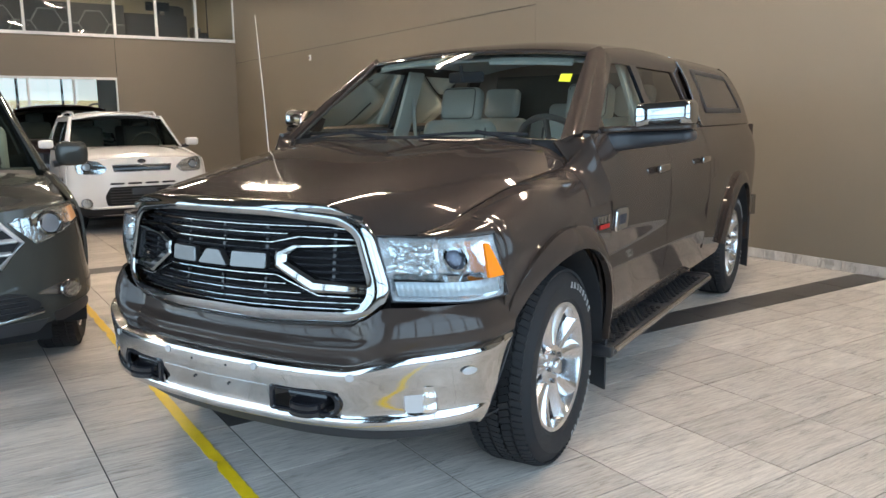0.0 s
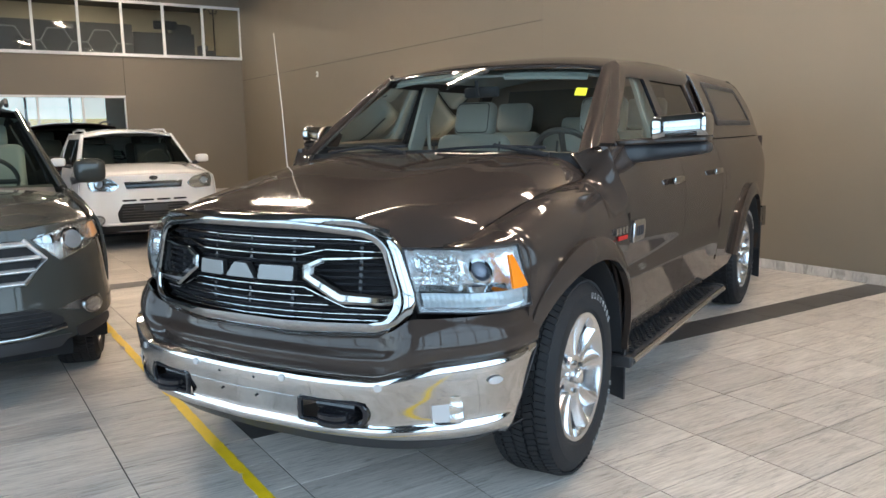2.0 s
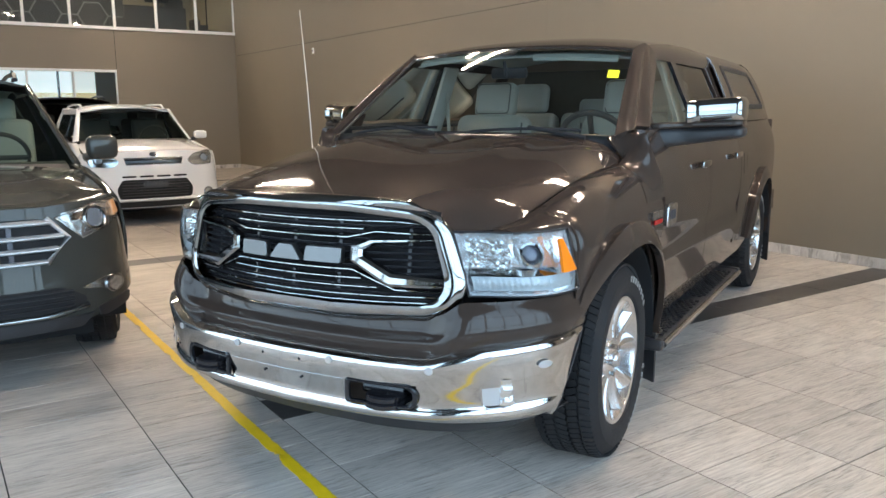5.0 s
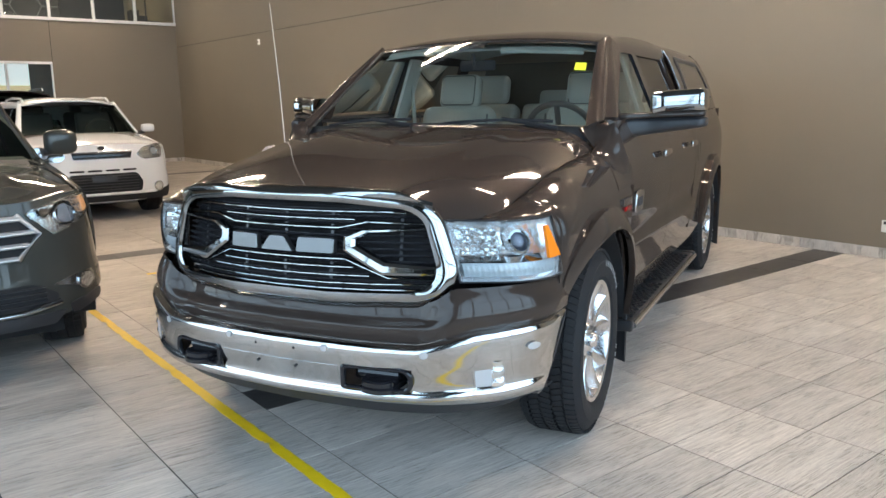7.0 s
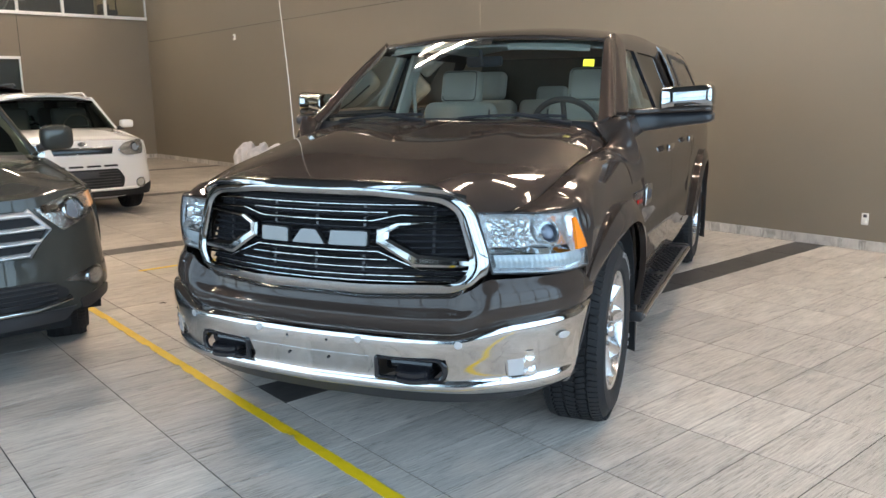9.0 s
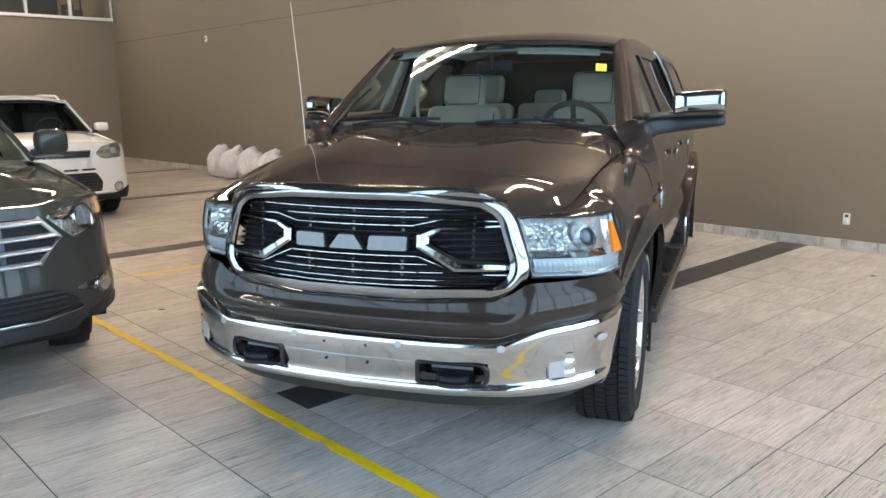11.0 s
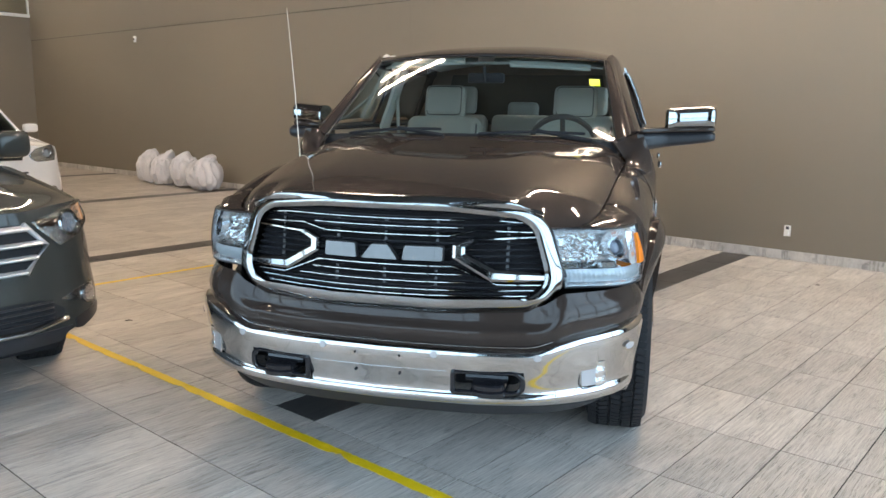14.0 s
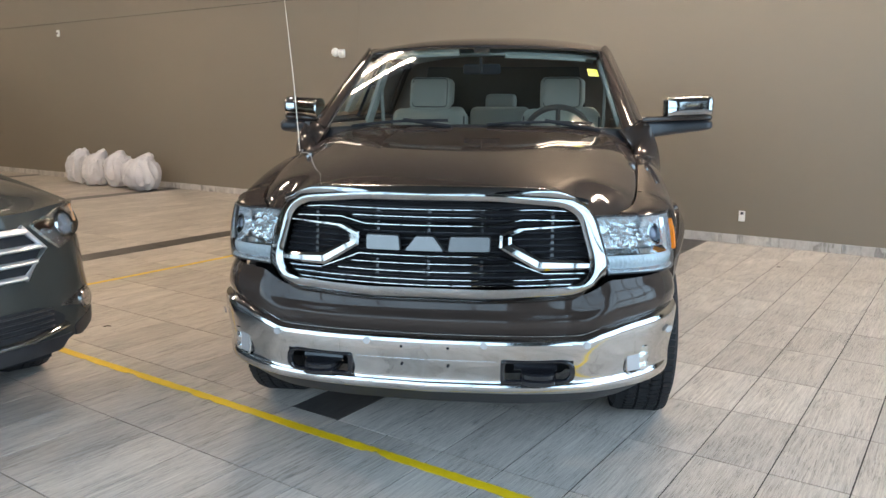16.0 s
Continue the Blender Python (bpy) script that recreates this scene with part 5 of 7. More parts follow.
for sd in (-1, 1):
    # A pillar
    PQ0, PQ1 = Vector((0.842, 0.475, 1.345)), Vector((0.702, 1.075, 1.768))
    bm = bmesh.new()
    def pillar(u, v, sd=sd):
        p = W0.lerp(W1, u)
        q = PQ0.lerp(PQ1, u)
        r = p.lerp(q, v) + Vector((0.014, -0.022, 0.002)) * math.sin(math.pi * v) * (1 - u ** 3)
        return Vector((sd * r.x, r.y, r.z))
    slab(bm, pillar, 18, 8, 0.02 * sd)
    part("pillar", bm, M_PAINT, truck, "", 50)
    # door window frame behind the pillar
    bm = bmesh.new()
    def wframe(u, v, sd=sd):
        q = PQ0.lerp(PQ1, u)
        z = lerp(1.345, 1.712, u)
        g = Vector((side_x(lerp(0.550, 1.112, u), z) + 0.004, lerp(0.550, 1.112, u), z))
        r = q.lerp(g, v) + Vector((0.006, -0.006, 0)) * math.sin(math.pi * v)
        return Vector((sd * r.x, r.y, r.z))
    slab(bm, wframe, 18, 6, 0.02 * sd)
    part("window_frame", bm, M_PAINT, truck, "", 50)
    # pillar foot: a hollow from the fender and hood corner out to the door's front edge
    fu = (0.26 + 0.70) / 1.2
    prof = [p for p in (FENDER[sd](fu, t) for t in np.linspace(0, 1, 60)) if p.z >= 1.035]
    dfront = [DOORF[sd](0.0, t) for t in np.linspace(0, 1, 60)]
    dfront = [p for p in dfront if p.z >= 1.035]
    def along(pts, t):
        x = t * (len(pts) - 1)
        k = min(int(x), len(pts) - 2)
        return pts[k].lerp(pts[k + 1], x - k)
    cornr = [Vector((sd * 0.836, 0.352, 1.224)), Vector((sd * 0.768, 0.348, 1.314))]
    ptop = Vector((sd * PQ0.x, PQ0.y, PQ0.z))
    def foot(u, v, sd=sd):
        if v < 0.62:
            a = along(prof, v / 0.62)
        elif v < 0.8:
            a = prof[-1].lerp(cornr[0], (v - 0.62) / 0.18)
        else:
            a = cornr[0].lerp(cornr[1], (v - 0.8) / 0.2)
        b = along(dfront, min(1, v / 0.82)) if v < 0.82 else dfront[-1].lerp(ptop, (v - 0.82) / 0.18)
        e = u * u * (3 - 2 * u)
        r = a.lerp(b, u)
        r.x = lerp(a.x, b.x, lerp(u, e, 0.6)) + sd * 0.003
        return r
    bm = bmesh.new()
    slab(bm, foot, 14, 24, 0.012 * sd)
    part("pillar_foot", bm, M_PAINT, truck, "", 60)
    # side frames: top rail, middle and rear pillars, belt strip
    def gl(y, z, o=0.0, sd=sd):
        return Vector((sd * (side_x(y, z) + o), y, z))
    bm = bmesh.new()
    slab(bm, lambda u, v, sd=sd: (lambda y: gl(y, 1.700).lerp(Vector((sd * 0.712, max(y, 1.0), roof_e(max(y, 1.0)) + 0.004)), v) + Vector((sd * 0.014, 0, 0.004)) * math.sin(math.pi * v))(lerp(1.07, 2.455, u)), 24, 5, 0.03 * sd)
    part("roof_rail", bm, M_PAINT, truck, "", 50)
    for a, b in ((1.435, 1.545), (2.285, 2.452)):
        bm = bmesh.new()
        slab(bm, lambda u, v, a=a, b=b: gl(lerp(a, b, u) + (0.10 * (1 - u) * (1 - v) * (a > 2)), lerp(1.34, 1.71, v), 0.003), 3, 10, 0.02 * sd)
        part("pillar", bm, M_PAINT if a > 2 else M_GLOSSB, truck)
    bm = bmesh.new()
    slab(bm, lambda u, v: gl(lerp(0.59, 2.45, u), lerp(1.335, 1.362, v), 0.004), 20, 2, 0.03 * sd)
    part("belt_strip", bm, M_BLACK, truck)
    for y0, y1, t0, mt, lb in ((0.552, 1.44, 0.545, M_GLASSM, "greenish clear front side window"), (1.54, 2.34, 0.0, M_GLASSD, "dark tinted rear side window")):
        bm = bmesh.new()
        grid(bm, lambda u, v, y0=y0, y1=y1, t0=t0: gl(lerp(y0 + t0 * v, y1 - (0.06 * v if y0 > 1 else 0), u), lerp(1.355, 1.705, v), -0.008), 12, 10)
        p = part("side_window", bm, mt, truck, lb)
        p.visible_shadow = False
    # mirror: black lower body along the arm, painted strip, chrome cap
    mo = 0.0 if sd > 0 else -0.14
    mi_in = 1.028 if sd > 0 else 0.91
    def pod(x0, x1, zlo, zhi, ry, tilt, e=0.55, rise=0.0, sd=sd, mo=mo):
        def f(u, v):
            s = u
            x = lerp(x0, x1 + mo, s)
            k = max(0.02, 1 - max(0, (s - 0.86) / 0.14) ** 2.4) ** 0.5 * (max(0.05, min(1, s / 0.06)) ** 0.5 if x0 > 0.95 else 1)
            a = v * 2 * math.pi
            pw = lambda q, g: math.copysign(abs(q) ** g, q)
            lo, hi = zlo + (tilt + rise) * (x - 0.93), zhi + tilt * (x - 0.93)
            hz = (hi - lo) / 2
            r = ry(s)
            y = 0.665 + 0.11 * min(1, max(0, (x - 0.92) / 0.16)) - 0.06 * max(0, x - 1.08)
            return Vector((sd * x, y + r * lerp(0.5, 1, k) * pw(math.cos(a), e), (lo + hi) / 2 + hz * lerp(0.55, 1, k) * pw(math.sin(a), e)))
        return f
    def podmesh(f):
        bm = bmesh.new()
        uu = [0, 0.03, 0.06, 0.12, 0.2, 0.3, 0.42, 0.55, 0.68, 0.8, 0.88, 0.92, 0.95, 0.975, 0.99, 1]
        n = 48
        rings = [[bm.verts.new(f(u, (k + 0.5) / n)) for k in range(n)] for u in uu]
        for a, b in zip(rings, rings[1:]):
            for k in range(n):
                bm.faces.new((a[k], a[(k + 1) % n], b[(k + 1) % n], b[k]))
        bm.faces.new(rings[0])
        bm.faces.new(rings[-1])
        return bm
    arm_r = spline((0, 0.3, 0.55, 1), (0.045, 0.055, 0.088, 0.082))
    mi = part("mirror", podmesh(pod(0.885 if sd > 0 else 0.86, 1.288 if sd > 0 else 1.318, 1.256 if sd > 0 else 1.268, 1.346, arm_r, 0.035, 0.55 if sd > 0 else 0.75, 0.10 if sd > 0 else 0.0)), M_BLACK, truck, "large door mirror, black below a chrome cap", 60)
    part("paint_strip", podmesh(pod(0.885, 1.285, 1.342, 1.376, lambda s: arm_r(s) * 1.03, 0.035)), M_PAINT, mi, "painted strip under the cap", 60)
    part("cap", podmesh(pod(mi_in, 1.288, 1.354, 1.474, lambda s: 0.090, 0.06, 0.52 if sd > 0 else 0.72)), M_CHROME, mi, "chrome mirror cap", 60)
    bm = bmesh.new()
    slab(bm, lambda u, v, sd=sd: Vector((sd * (side_x(0.6, lerp(1.30, 1.43, v)) + 0.006), lerp(0.53 + 0.16 * v, 0.69 + 0.02 * v, u), lerp(1.29, 1.43, v))), 4, 6, 0.02 * sd)
    part("sail", bm, M_PAINT, mi)
# cab back wall
bm = bmesh.new()
slab(bm, lambda u, v: Vector(((2 * u - 1) * lerp(0.93, 0.70, max(0, (v - 0.55) / 0.45)), 2.455, lerp(0.55, 1.80, v))), 10, 10, 0.02)
part("cab_back", bm, M_LEATHERD, truck)
bm = bmesh.new()
slab(bm, lambda u, v: Vector(((2 * u - 1) * lerp(0.66, 0.58, v), 2.43, lerp(1.34, 1.72, v))), 6, 4, 0.008)
part("rear_window", bm, M_REARW, truck, "dark rear window")

# ---- canopy over the bed ----
def taper(y):
    return side_w(y) / 0.998


cx = spline((1.345, 1.40, 1.55, 1.70, 1.78, 1.82), (0.925, 0.903, 0.852, 0.785, 0.735, 0.67))
can_end = spline((1.345, 1.5, 1.7, 1.83), (4.58, 4.46, 4.22, 3.98))
for sd in (-1, 1):
    bm = bmesh.new()
    slab(bm, lambda u, v, sd=sd: (lambda z, y: Vector((sd * cx(z) * taper(y), y, z)))(lerp(1.352, 1.815, v), lerp(2.485, can_end(lerp(1.352, 1.815, v)), u)), 24, 14, 0.015 * sd)
    cs = part("canopy_side", bm, M_PAINT, truck, "painted fibreglass canopy side", 40)
    o = rounded([(2.70, 1.44), (4.18, 1.44), (3.90, 1.735), (2.70, 1.745)], 0.06)
    i = rounded([(2.76, 1.475), (4.08, 1.475), (3.85, 1.70), (2.76, 1.71)], 0.045)
    to = lambda a, b, l, sd=sd: Vector((sd * (cx(b) * taper(a) + l), a, b))
    bm = bmesh.new()
    band(bm, o, i, to, 0.006, 0.006, 3)
    part("window_frame", bm, M_BLACK, cs, "black window frame")
    bm = bmesh.new()
    prism(bm, i, to, 0.004)
    part("canopy_window", bm, M_GLOSSB, cs, "dark sliding canopy window")
    bm = bmesh.new()
    slab(bm, lambda u, v, sd=sd: Vector((sd * (cx(lerp(1.36, 1.815, v)) + 0.004), 2.466 + 0.02 * u, lerp(1.36, 1.815, v))), 2, 10, 0.01 * sd)
    part("joint_strip", bm, M_SATIN, cs, "thin bright joint strip")
bm = bmesh.new()
slab(bm, lambda u, v: (lambda a: Vector((a * lerp(0.68, 0.655, v ** 3), lerp(2.485, 4.01 - 0.02 * a * a, v), 1.812 - 0.012 * v ** 6 + (0.055 + 0.018 * math.sin(math.pi * v) - 0.03 * v ** 5) * (1 - abs(a) ** 2.4))))(2 * u - 1), 30, 16, 0.015)
part("canopy_roof", bm, M_PAINT, truck, "", 60)
bm = bmesh.new()
slab(bm, lambda u, v: (lambda z: Vector(((2 * u - 1) * (cx(min(z, 1.8)) * taper(can_end(z)) - 0.004), can_end(z), z)))(lerp(1.352, 1.80, v)), 12, 10, 0.012)
slab(bm, lambda u, v: Vector(((2 * u - 1) * 0.86, 4.685, lerp(0.55, 1.345, v))), 12, 8, 0.03)
part("tailgate", bm, M_PAINT, truck)
bm = bmesh.new()
slab(bm, lambda u, v: (lambda a: Vector((a * 0.89, 4.80 - 0.12 * abs(a) ** 4, lerp(0.52, 0.70, v))))(2 * u - 1), 30, 6, 0.05)
box(bm, (0.845, 4.69, 0.61), (0.10, 0.22, 0.18), 0.03)
box(bm, (-0.845, 4.69, 0.61), (0.10, 0.22, 0.18), 0.03)
part("rear_bumper", bm, M_CHROME, truck, "chrome rear bumper")
# bright edge at the box end
bm = bmesh.new()
for sd in (-1, 1):
    slab(bm, lambda u, v, sd=sd: Vector((sd * (skin(4.45, lerp(0.72, 0.90, v)) + 0.004), lerp(4.10, 4.14, u), lerp(0.72, 0.90, v))), 1, 4, 0.006 * sd)
part("flare_trim", bm, M_SATIN, truck)

# ---- under the truck and inside the cab ----
bm = bmesh.new()
box(bm, (0, 1.9, 0.50), (1.25, 5.4, 0.16))
box(bm, (0, 0.0, 0.41), (1.3, 0.10, 0.10))
box(bm, (0, 3.57, 0.41), (1.3, 0.12, 0.12))
box(bm, (0, 3.57, 0.41), (0.3, 0.36, 0.30), 0.08)
box(bm, (0, -0.55, 0.50), (1.5, 0.10, 0.30))
box(bm, (0, -0.15, 0.85), (1.20, 1.1, 0.35))
part("chassis", bm, M_DARK, truck, "black frame and axles under the body")
bm = bmesh.new()
box(bm, (0, 1.5, 0.62), (1.86, 1.94, 0.06))
part("cab_floor", bm, M_DASH, truck)
bm = bmesh.new()
slab(bm, lambda u, v: roof(lerp(0.02, 0.98, u), lerp(0.03, 0.98, v)) - Vector((0, 0, 0.05)), 14, 10, 0.01)
part("headliner", bm, M_HEAD, truck)
bm = bmesh.new()
def dash(u, v):
    a = 2 * u - 1
    t = v * math.pi * 0.75
    return Vector((a * 0.80, 0.54 + 0.46 * (1 - math.cos(t)) * 0.7 - 0.02 * a * a, 1.08 + 0.235 * math.sin(min(t * 1.25 + 0.35, math.pi * 0.9)) + 0.02 * math.exp(-((a - 0.45) / 0.2) ** 2) * v))
slab(bm, dash, 26, 12, 0.02)
box(bm, (0, 0.98, 0.95), (1.6, 0.12, 0.34), 0.03)
part("dashboard", bm, M_LEATHERD, truck, "brown soft dashboard")
bm = bmesh.new()
rot = Matrix.Translation((0.45, 1.07, 1.252)) @ Matrix.Rotation(radians(-62), 4, "X")
tube(bm, [rot @ Vector((0.195 * math.cos(t), 0.195 * math.sin(t), 0)) for t in np.linspace(0, 2 * math.pi, 40)], 0.017, 8, False)
for t in (0.1, math.pi - 0.1, -math.pi / 2):
    tube(bm, [rot @ Vector((0.05 * math.cos(t), 0.05 * math.sin(t), -0.02)), rot @ Vector((0.19 * math.cos(t), 0.19 * math.sin(t), 0))], 0.016, 6)
tube(bm, [rot @ Vector((0, 0, -0.04)), rot @ Vector((0, 0, 0.01))], 0.065, 16)
part("steering_wheel", bm, M_DASH, truck, "dark leather steering wheel")


def seat(x, y, w, rear=False):
    bm = bmesh.new()
    t = radians(14)
    def cushion(c, s, bev):
        box(bm, c, s, bev, Matrix.Rotation(-t, 4, "X"), 4)
    if not rear:
        cushion((x, y + 0.05, 1.105), (w, 0.16, 0.62), 0.07)
        box(bm, (x, y - 0.27, 0.88), (w, 0.52, 0.16), 0.05, None, 3)
        cushion((x, y + 0.145, 1.505), (0.285, 0.115, 0.225), 0.045)
        for d in (-0.07, 0.07):
            tube(bm, [(x + d, y + 0.12, 1.37), (x + d, y + 0.145, 1.46)], 0.008, 6)
    else:
        tall = abs(x) > 0.2
        cushion((x, y, 1.12), (w, 0.15, 0.60), 0.05)
        cushion((x, y + 0.11, 1.525 if tall else 1.45), (0.27, 0.10, 0.21) if tall else (0.24, 0.09, 0.13), 0.04)
    s = part("seat", bm, M_LEATHER, truck, "pale grey leather seat with headrest", 50)
    bm = bmesh.new()
    for d in (-0.47, 0.47):
        tube(bm, [(x + d * w, y + 0.05 - 0.08 + 0.26 * (z - 1.16) / 0.62 * 0.6 - 0.012, z) for z in np.linspace(0.90, 1.36, 6)], 0.006, 5)
    if not rear:
        rot = Matrix.Translation((x, y + 0.145, 1.505)) @ Matrix.Rotation(-t, 4, "X")
        tube(bm, [rot @ Vector((p.x, -0.052, p.y)) for p in rounded([(-0.118, -0.10), (0.118, -0.10), (0.118, 0.095), (-0.118, 0.095)], 0.03, 4)], 0.0035, 5, False)
    part("piping", bm, M_DASH, s)


seat(0.465, 1.46, 0.52)
seat(-0.42, 1.46, 0.52)
for x in (-0.5, 0.0, 0.5):
    seat(x, 2.24, 0.46, True)
bm = bmesh.new()
box(bm, (0, 1.45, 0.90), (0.28, 0.8, 0.28), 0.05)
part("console", bm, M_LEATHERD, truck)
bm = bmesh.new()
box(bm, screen_f(0.5, 0.86, -0.10), (0.22, 0.03, 0.06), 0.015)
tube(bm, [screen_f(0.5, 0.80, -0.09), screen_f(0.5, 0.86, -0.01)], 0.01, 6)
part("rear_view_mirror", bm, M_BLACK, truck)
for sd in (-1, 1):
    bm = bmesh.new()
    slab(bm, lambda u, v, sd=sd: screen_f(0.5 + sd * lerp(0.10, 0.44, u), lerp(0.935, 0.985, v), -0.035), 8, 3, 0.018)
    part("sun_visor", bm, M_VISOR, truck, "pale fabric sun visor")
    bm = bmesh.new()
    tube(bm, [(sd * 0.745, 1.50, 1.66), (sd * 0.74, 1.52, 1.35), (sd * 0.72, 1.55, 1.0)], 0.012, 6)
    part("seat_belt", bm, M_HEAD, truck)
    bm = bmesh.new()
    slab(bm, lambda u, v, sd=sd: Vector((sd * (gx(lerp(1.36, 1.7, v)) - 0.055), lerp(1.40, 1.56, u), lerp(1.30, 1.72, v))), 3, 6, 0.02 * sd)
    part("pillar_trim", bm, M_HEAD, truck)
    bm = bmesh.new()
    slab(bm, lambda u, v, sd=sd: Vector((sd * 0.86, lerp(0.6, 2.4, u), lerp(0.65, 1.33, v))), 4, 4, 0.03 * sd)
    part("door_card", bm, M_LEATHERD, truck)
# whip aerial on the fender
bm = bmesh.new()
tube(bm, [(-0.918, 0.315, 1.13), (-0.921, 0.315, 1.180)], [0.016, 0.010], 10)
tube(bm, [(-0.921, 0.315, 1.180), (-0.943, 0.315, 1.55), (-0.980, 0.315, 1.985)], [0.0028, 0.0024, 0.0016], 6)
part("whip_aerial", bm, M_WHIP, truck, "long thin pale whip aerial")

# ---- the other cars: one builder, nose to -y, front axle at the origin ----
def suv(m, label, P, body_mat, name="suv"):
    """A closed car body from a few sizes: P holds half width, wheelbase, lengths and heights."""
    car = thing(name, m, label, "car")
    hw, wb, r, foh, roh = P["hw"], P["wb"], P["r"], P["foh"], P["roh"]
    hz0, hz1, bz, rz = P["hood_z0"], P["hood_z1"], P["belt"], P["roof"]
    wy0, wy1, wt, re = P["ws_y0"], P["ws_y1"], P["ws_top_x"], P["roof_end"]
    q = P.get("round", 0.30)
    px = spline((0, 0.35, 0.62, 0.80, 0.92, 1), (0, 0.40 * hw, 0.70 * hw, 0.89 * hw, 0.975 * hw, hw))
    py = spline((0, 0.35, 0.62, 0.80, 0.92, 1), (-foh, -foh + 0.07 * q, -foh + 0.28 * q, -foh + 0.72 * q, -foh + 1.25 * q, -foh + 1.75 * q))
    lean = spline((0.2, 0.34, 0.48, 0.62, 0.78, 1.1), P.get("lean", (-0.05, -0.005, 0.0, -0.015, -0.03, -0.10)))

    def s_at(x):
        lo, hi = 0.0, 1.0
        for _ in range(36):
            mid = (lo + hi) / 2
            lo, hi = (mid, hi) if px(mid) < abs(x) else (lo, mid)
        return lo

    def F(x, z, lift=0.0):
        """The nose's surface at a width and height."""
        s = s_at(x)
        a, b = Vector((px(max(s - 0.01, 0)), py(max(s - 0.01, 0)))), Vector((px(min(s + 0.01, 1)), py(min(s + 0.01, 1))))
        d = (b - a).normalized()
        n = Vector((d.y, -d.x)) if s > 0.01 else Vector((0, -1))
        o = lean(z) + lift
        return Vector((math.copysign(1, x) * (abs(x) + n.x * o), py(s) + n.y * o, z))

    edge = spline((0, 0.5 * hw, 0.8 * hw, hw), (hz0, hz0 - 0.005, hz0 + P.get("brow", 0.0), hz0 + P.get("brow", 0.0)))
    bm = bmesh.new()
    slab(bm, lambda u, v: (lambda x: F(x, lerp(P.get('chin', 0.24) + P.get('chin_up', 0.08) * (abs(x) / hw) ** 4, edge(abs(x)), v)))(math.copysign(px(abs(2 * u - 1)), 2 * u - 1)), 64, 22, 0.02)
    part("nose", bm, body_mat, car, "", 50)
    yend = py(1.0)
    top_w = lambda y: lerp(0.93, 0.86, min(1, max(0, (y - yend) / (wy0 - yend)))) * hw
    hood_l = lambda v: lerp(-foh + 0.10, wy0 - 0.03, v)

    def hood_f(u, v):
        a = 2 * u - 1
        x0 = a * hw * 0.955
        p = F(x0, edge(abs(x0)), -0.004)
        zc = hz0 + (hz1 - hz0) * (1 - (1 - v) ** 1.7)
        ze = lerp(edge(hw), bz - 0.02, v ** 0.9)
        x = lerp(p.x, a * top_w(wy0), v)
        y = lerp(p.y, wy0 - 0.02 - 0.06 * (1 - a * a), v)
        z = ze + (zc - ze) * (1 - abs(a) ** 2.8) + P.get("crease", 0.014) * math.exp(-((abs(a) - 0.62) / 0.08) ** 2) * math.sin(math.pi * min(1, v * 1.1))
        return Vector((x, y, lerp(p.z, z, min(1, v * 5))))
    bm = bmesh.new()
    slab(bm, hood_f, 44, 24, 0.015)
    part("hood", bm, body_mat, car, "", 60)

    tail = wb + roh
    def sw(y):
        return hw * (1 - 0.06 * max(0, (y - wb) / roh) ** 2)
    prof = spline((0.2, 0.32, 0.5, 0.75, 0.95, 1.3), (0.93, 0.96, 0.985, 1.0, 0.99, 0.95))
    def arch(y):
        z = 0.0
        for y0 in (0.0, wb):
            t = abs(y - y0) / (r + 0.055)
            if t < 1:
                z = max(z, r + (r + 0.045) * math.sqrt(1 - t * t))
        return z
    for sd in (-1, 1):
        def side(u, v, sd=sd):
            y = lerp(yend - 0.004, tail, u)
            zl = max(0.27 if y > -r - 0.055 else P.get("chin", 0.24) + P.get("chin_up", 0.08), arch(y))
            zt = lerp(edge(hw), bz, min(1, max(0, (y - yend) / (wy0 - yend))))
            f = v * math.pi / 2
            z = lerp(zl, zt, math.sin(f) ** 0.95)
            xo, xi = sw(y) * prof(z), top_w(y) * (0.985 if y < wy0 else 1.0)
            return Vector((sd * lerp(xi, xo, math.cos(f) ** 0.42), y, z))
        bm = bmesh.new()
        marks = [(y0 + s * (r + 0.055 + e) - yend) / (tail - yend) for y0 in (0.0, wb) for s in (-1, 1) for e in (-0.003, 0.003)]
        slab(bm, side, steps([0, 1, *[k for k in marks if 0 < k < 1]], 90), 18, 0.015 * sd)
        part("body_side", bm, body_mat, car, "", 45)
        bm = bmesh.new()
        slab(bm, lambda u, v, sd=sd: Vector((sd * lerp(0.93, 0.95, v) * hw, lerp(r + 0.07, wb - r - 0.07, u), lerp(0.20, 0.30, v))), 10, 3, 0.02 * sd)
        part("sill", bm, M_BLACK, car)
        for y0 in (0.0, wb):
            bm = bmesh.new()
            slab(bm, lambda u, v, y0=y0, sd=sd: Vector((sd * lerp(hw * 0.96, hw * 0.55, v), y0 - (r + 0.06) * math.cos(lerp(-0.3, math.pi + 0.3, u)), r + (r + 0.05) * math.sin(lerp(-0.3, math.pi + 0.3, u)))), 20, 1, 0.01)
            part("wheel_well", bm, M_DARK, car)
    # glasshouse
    A0, A1 = Vector((top_w(wy0) * 0.955, wy0, hz1 - 0.012)), Vector((wt, wy1, rz - 0.075 - P.get("glass_drop", 0.0)))
    def scr(u, v, lift=0.0):
        a = 2 * u - 1
        p = A0.lerp(A1, v)
        b = 1 - a * a
        return Vector((a * p.x, p.y - lerp(0.13, 0.09, v) * b - lift * 0.6, p.z + lerp(0.02, 0.035, v) * b + lift * 0.8))
    bm = bmesh.new()
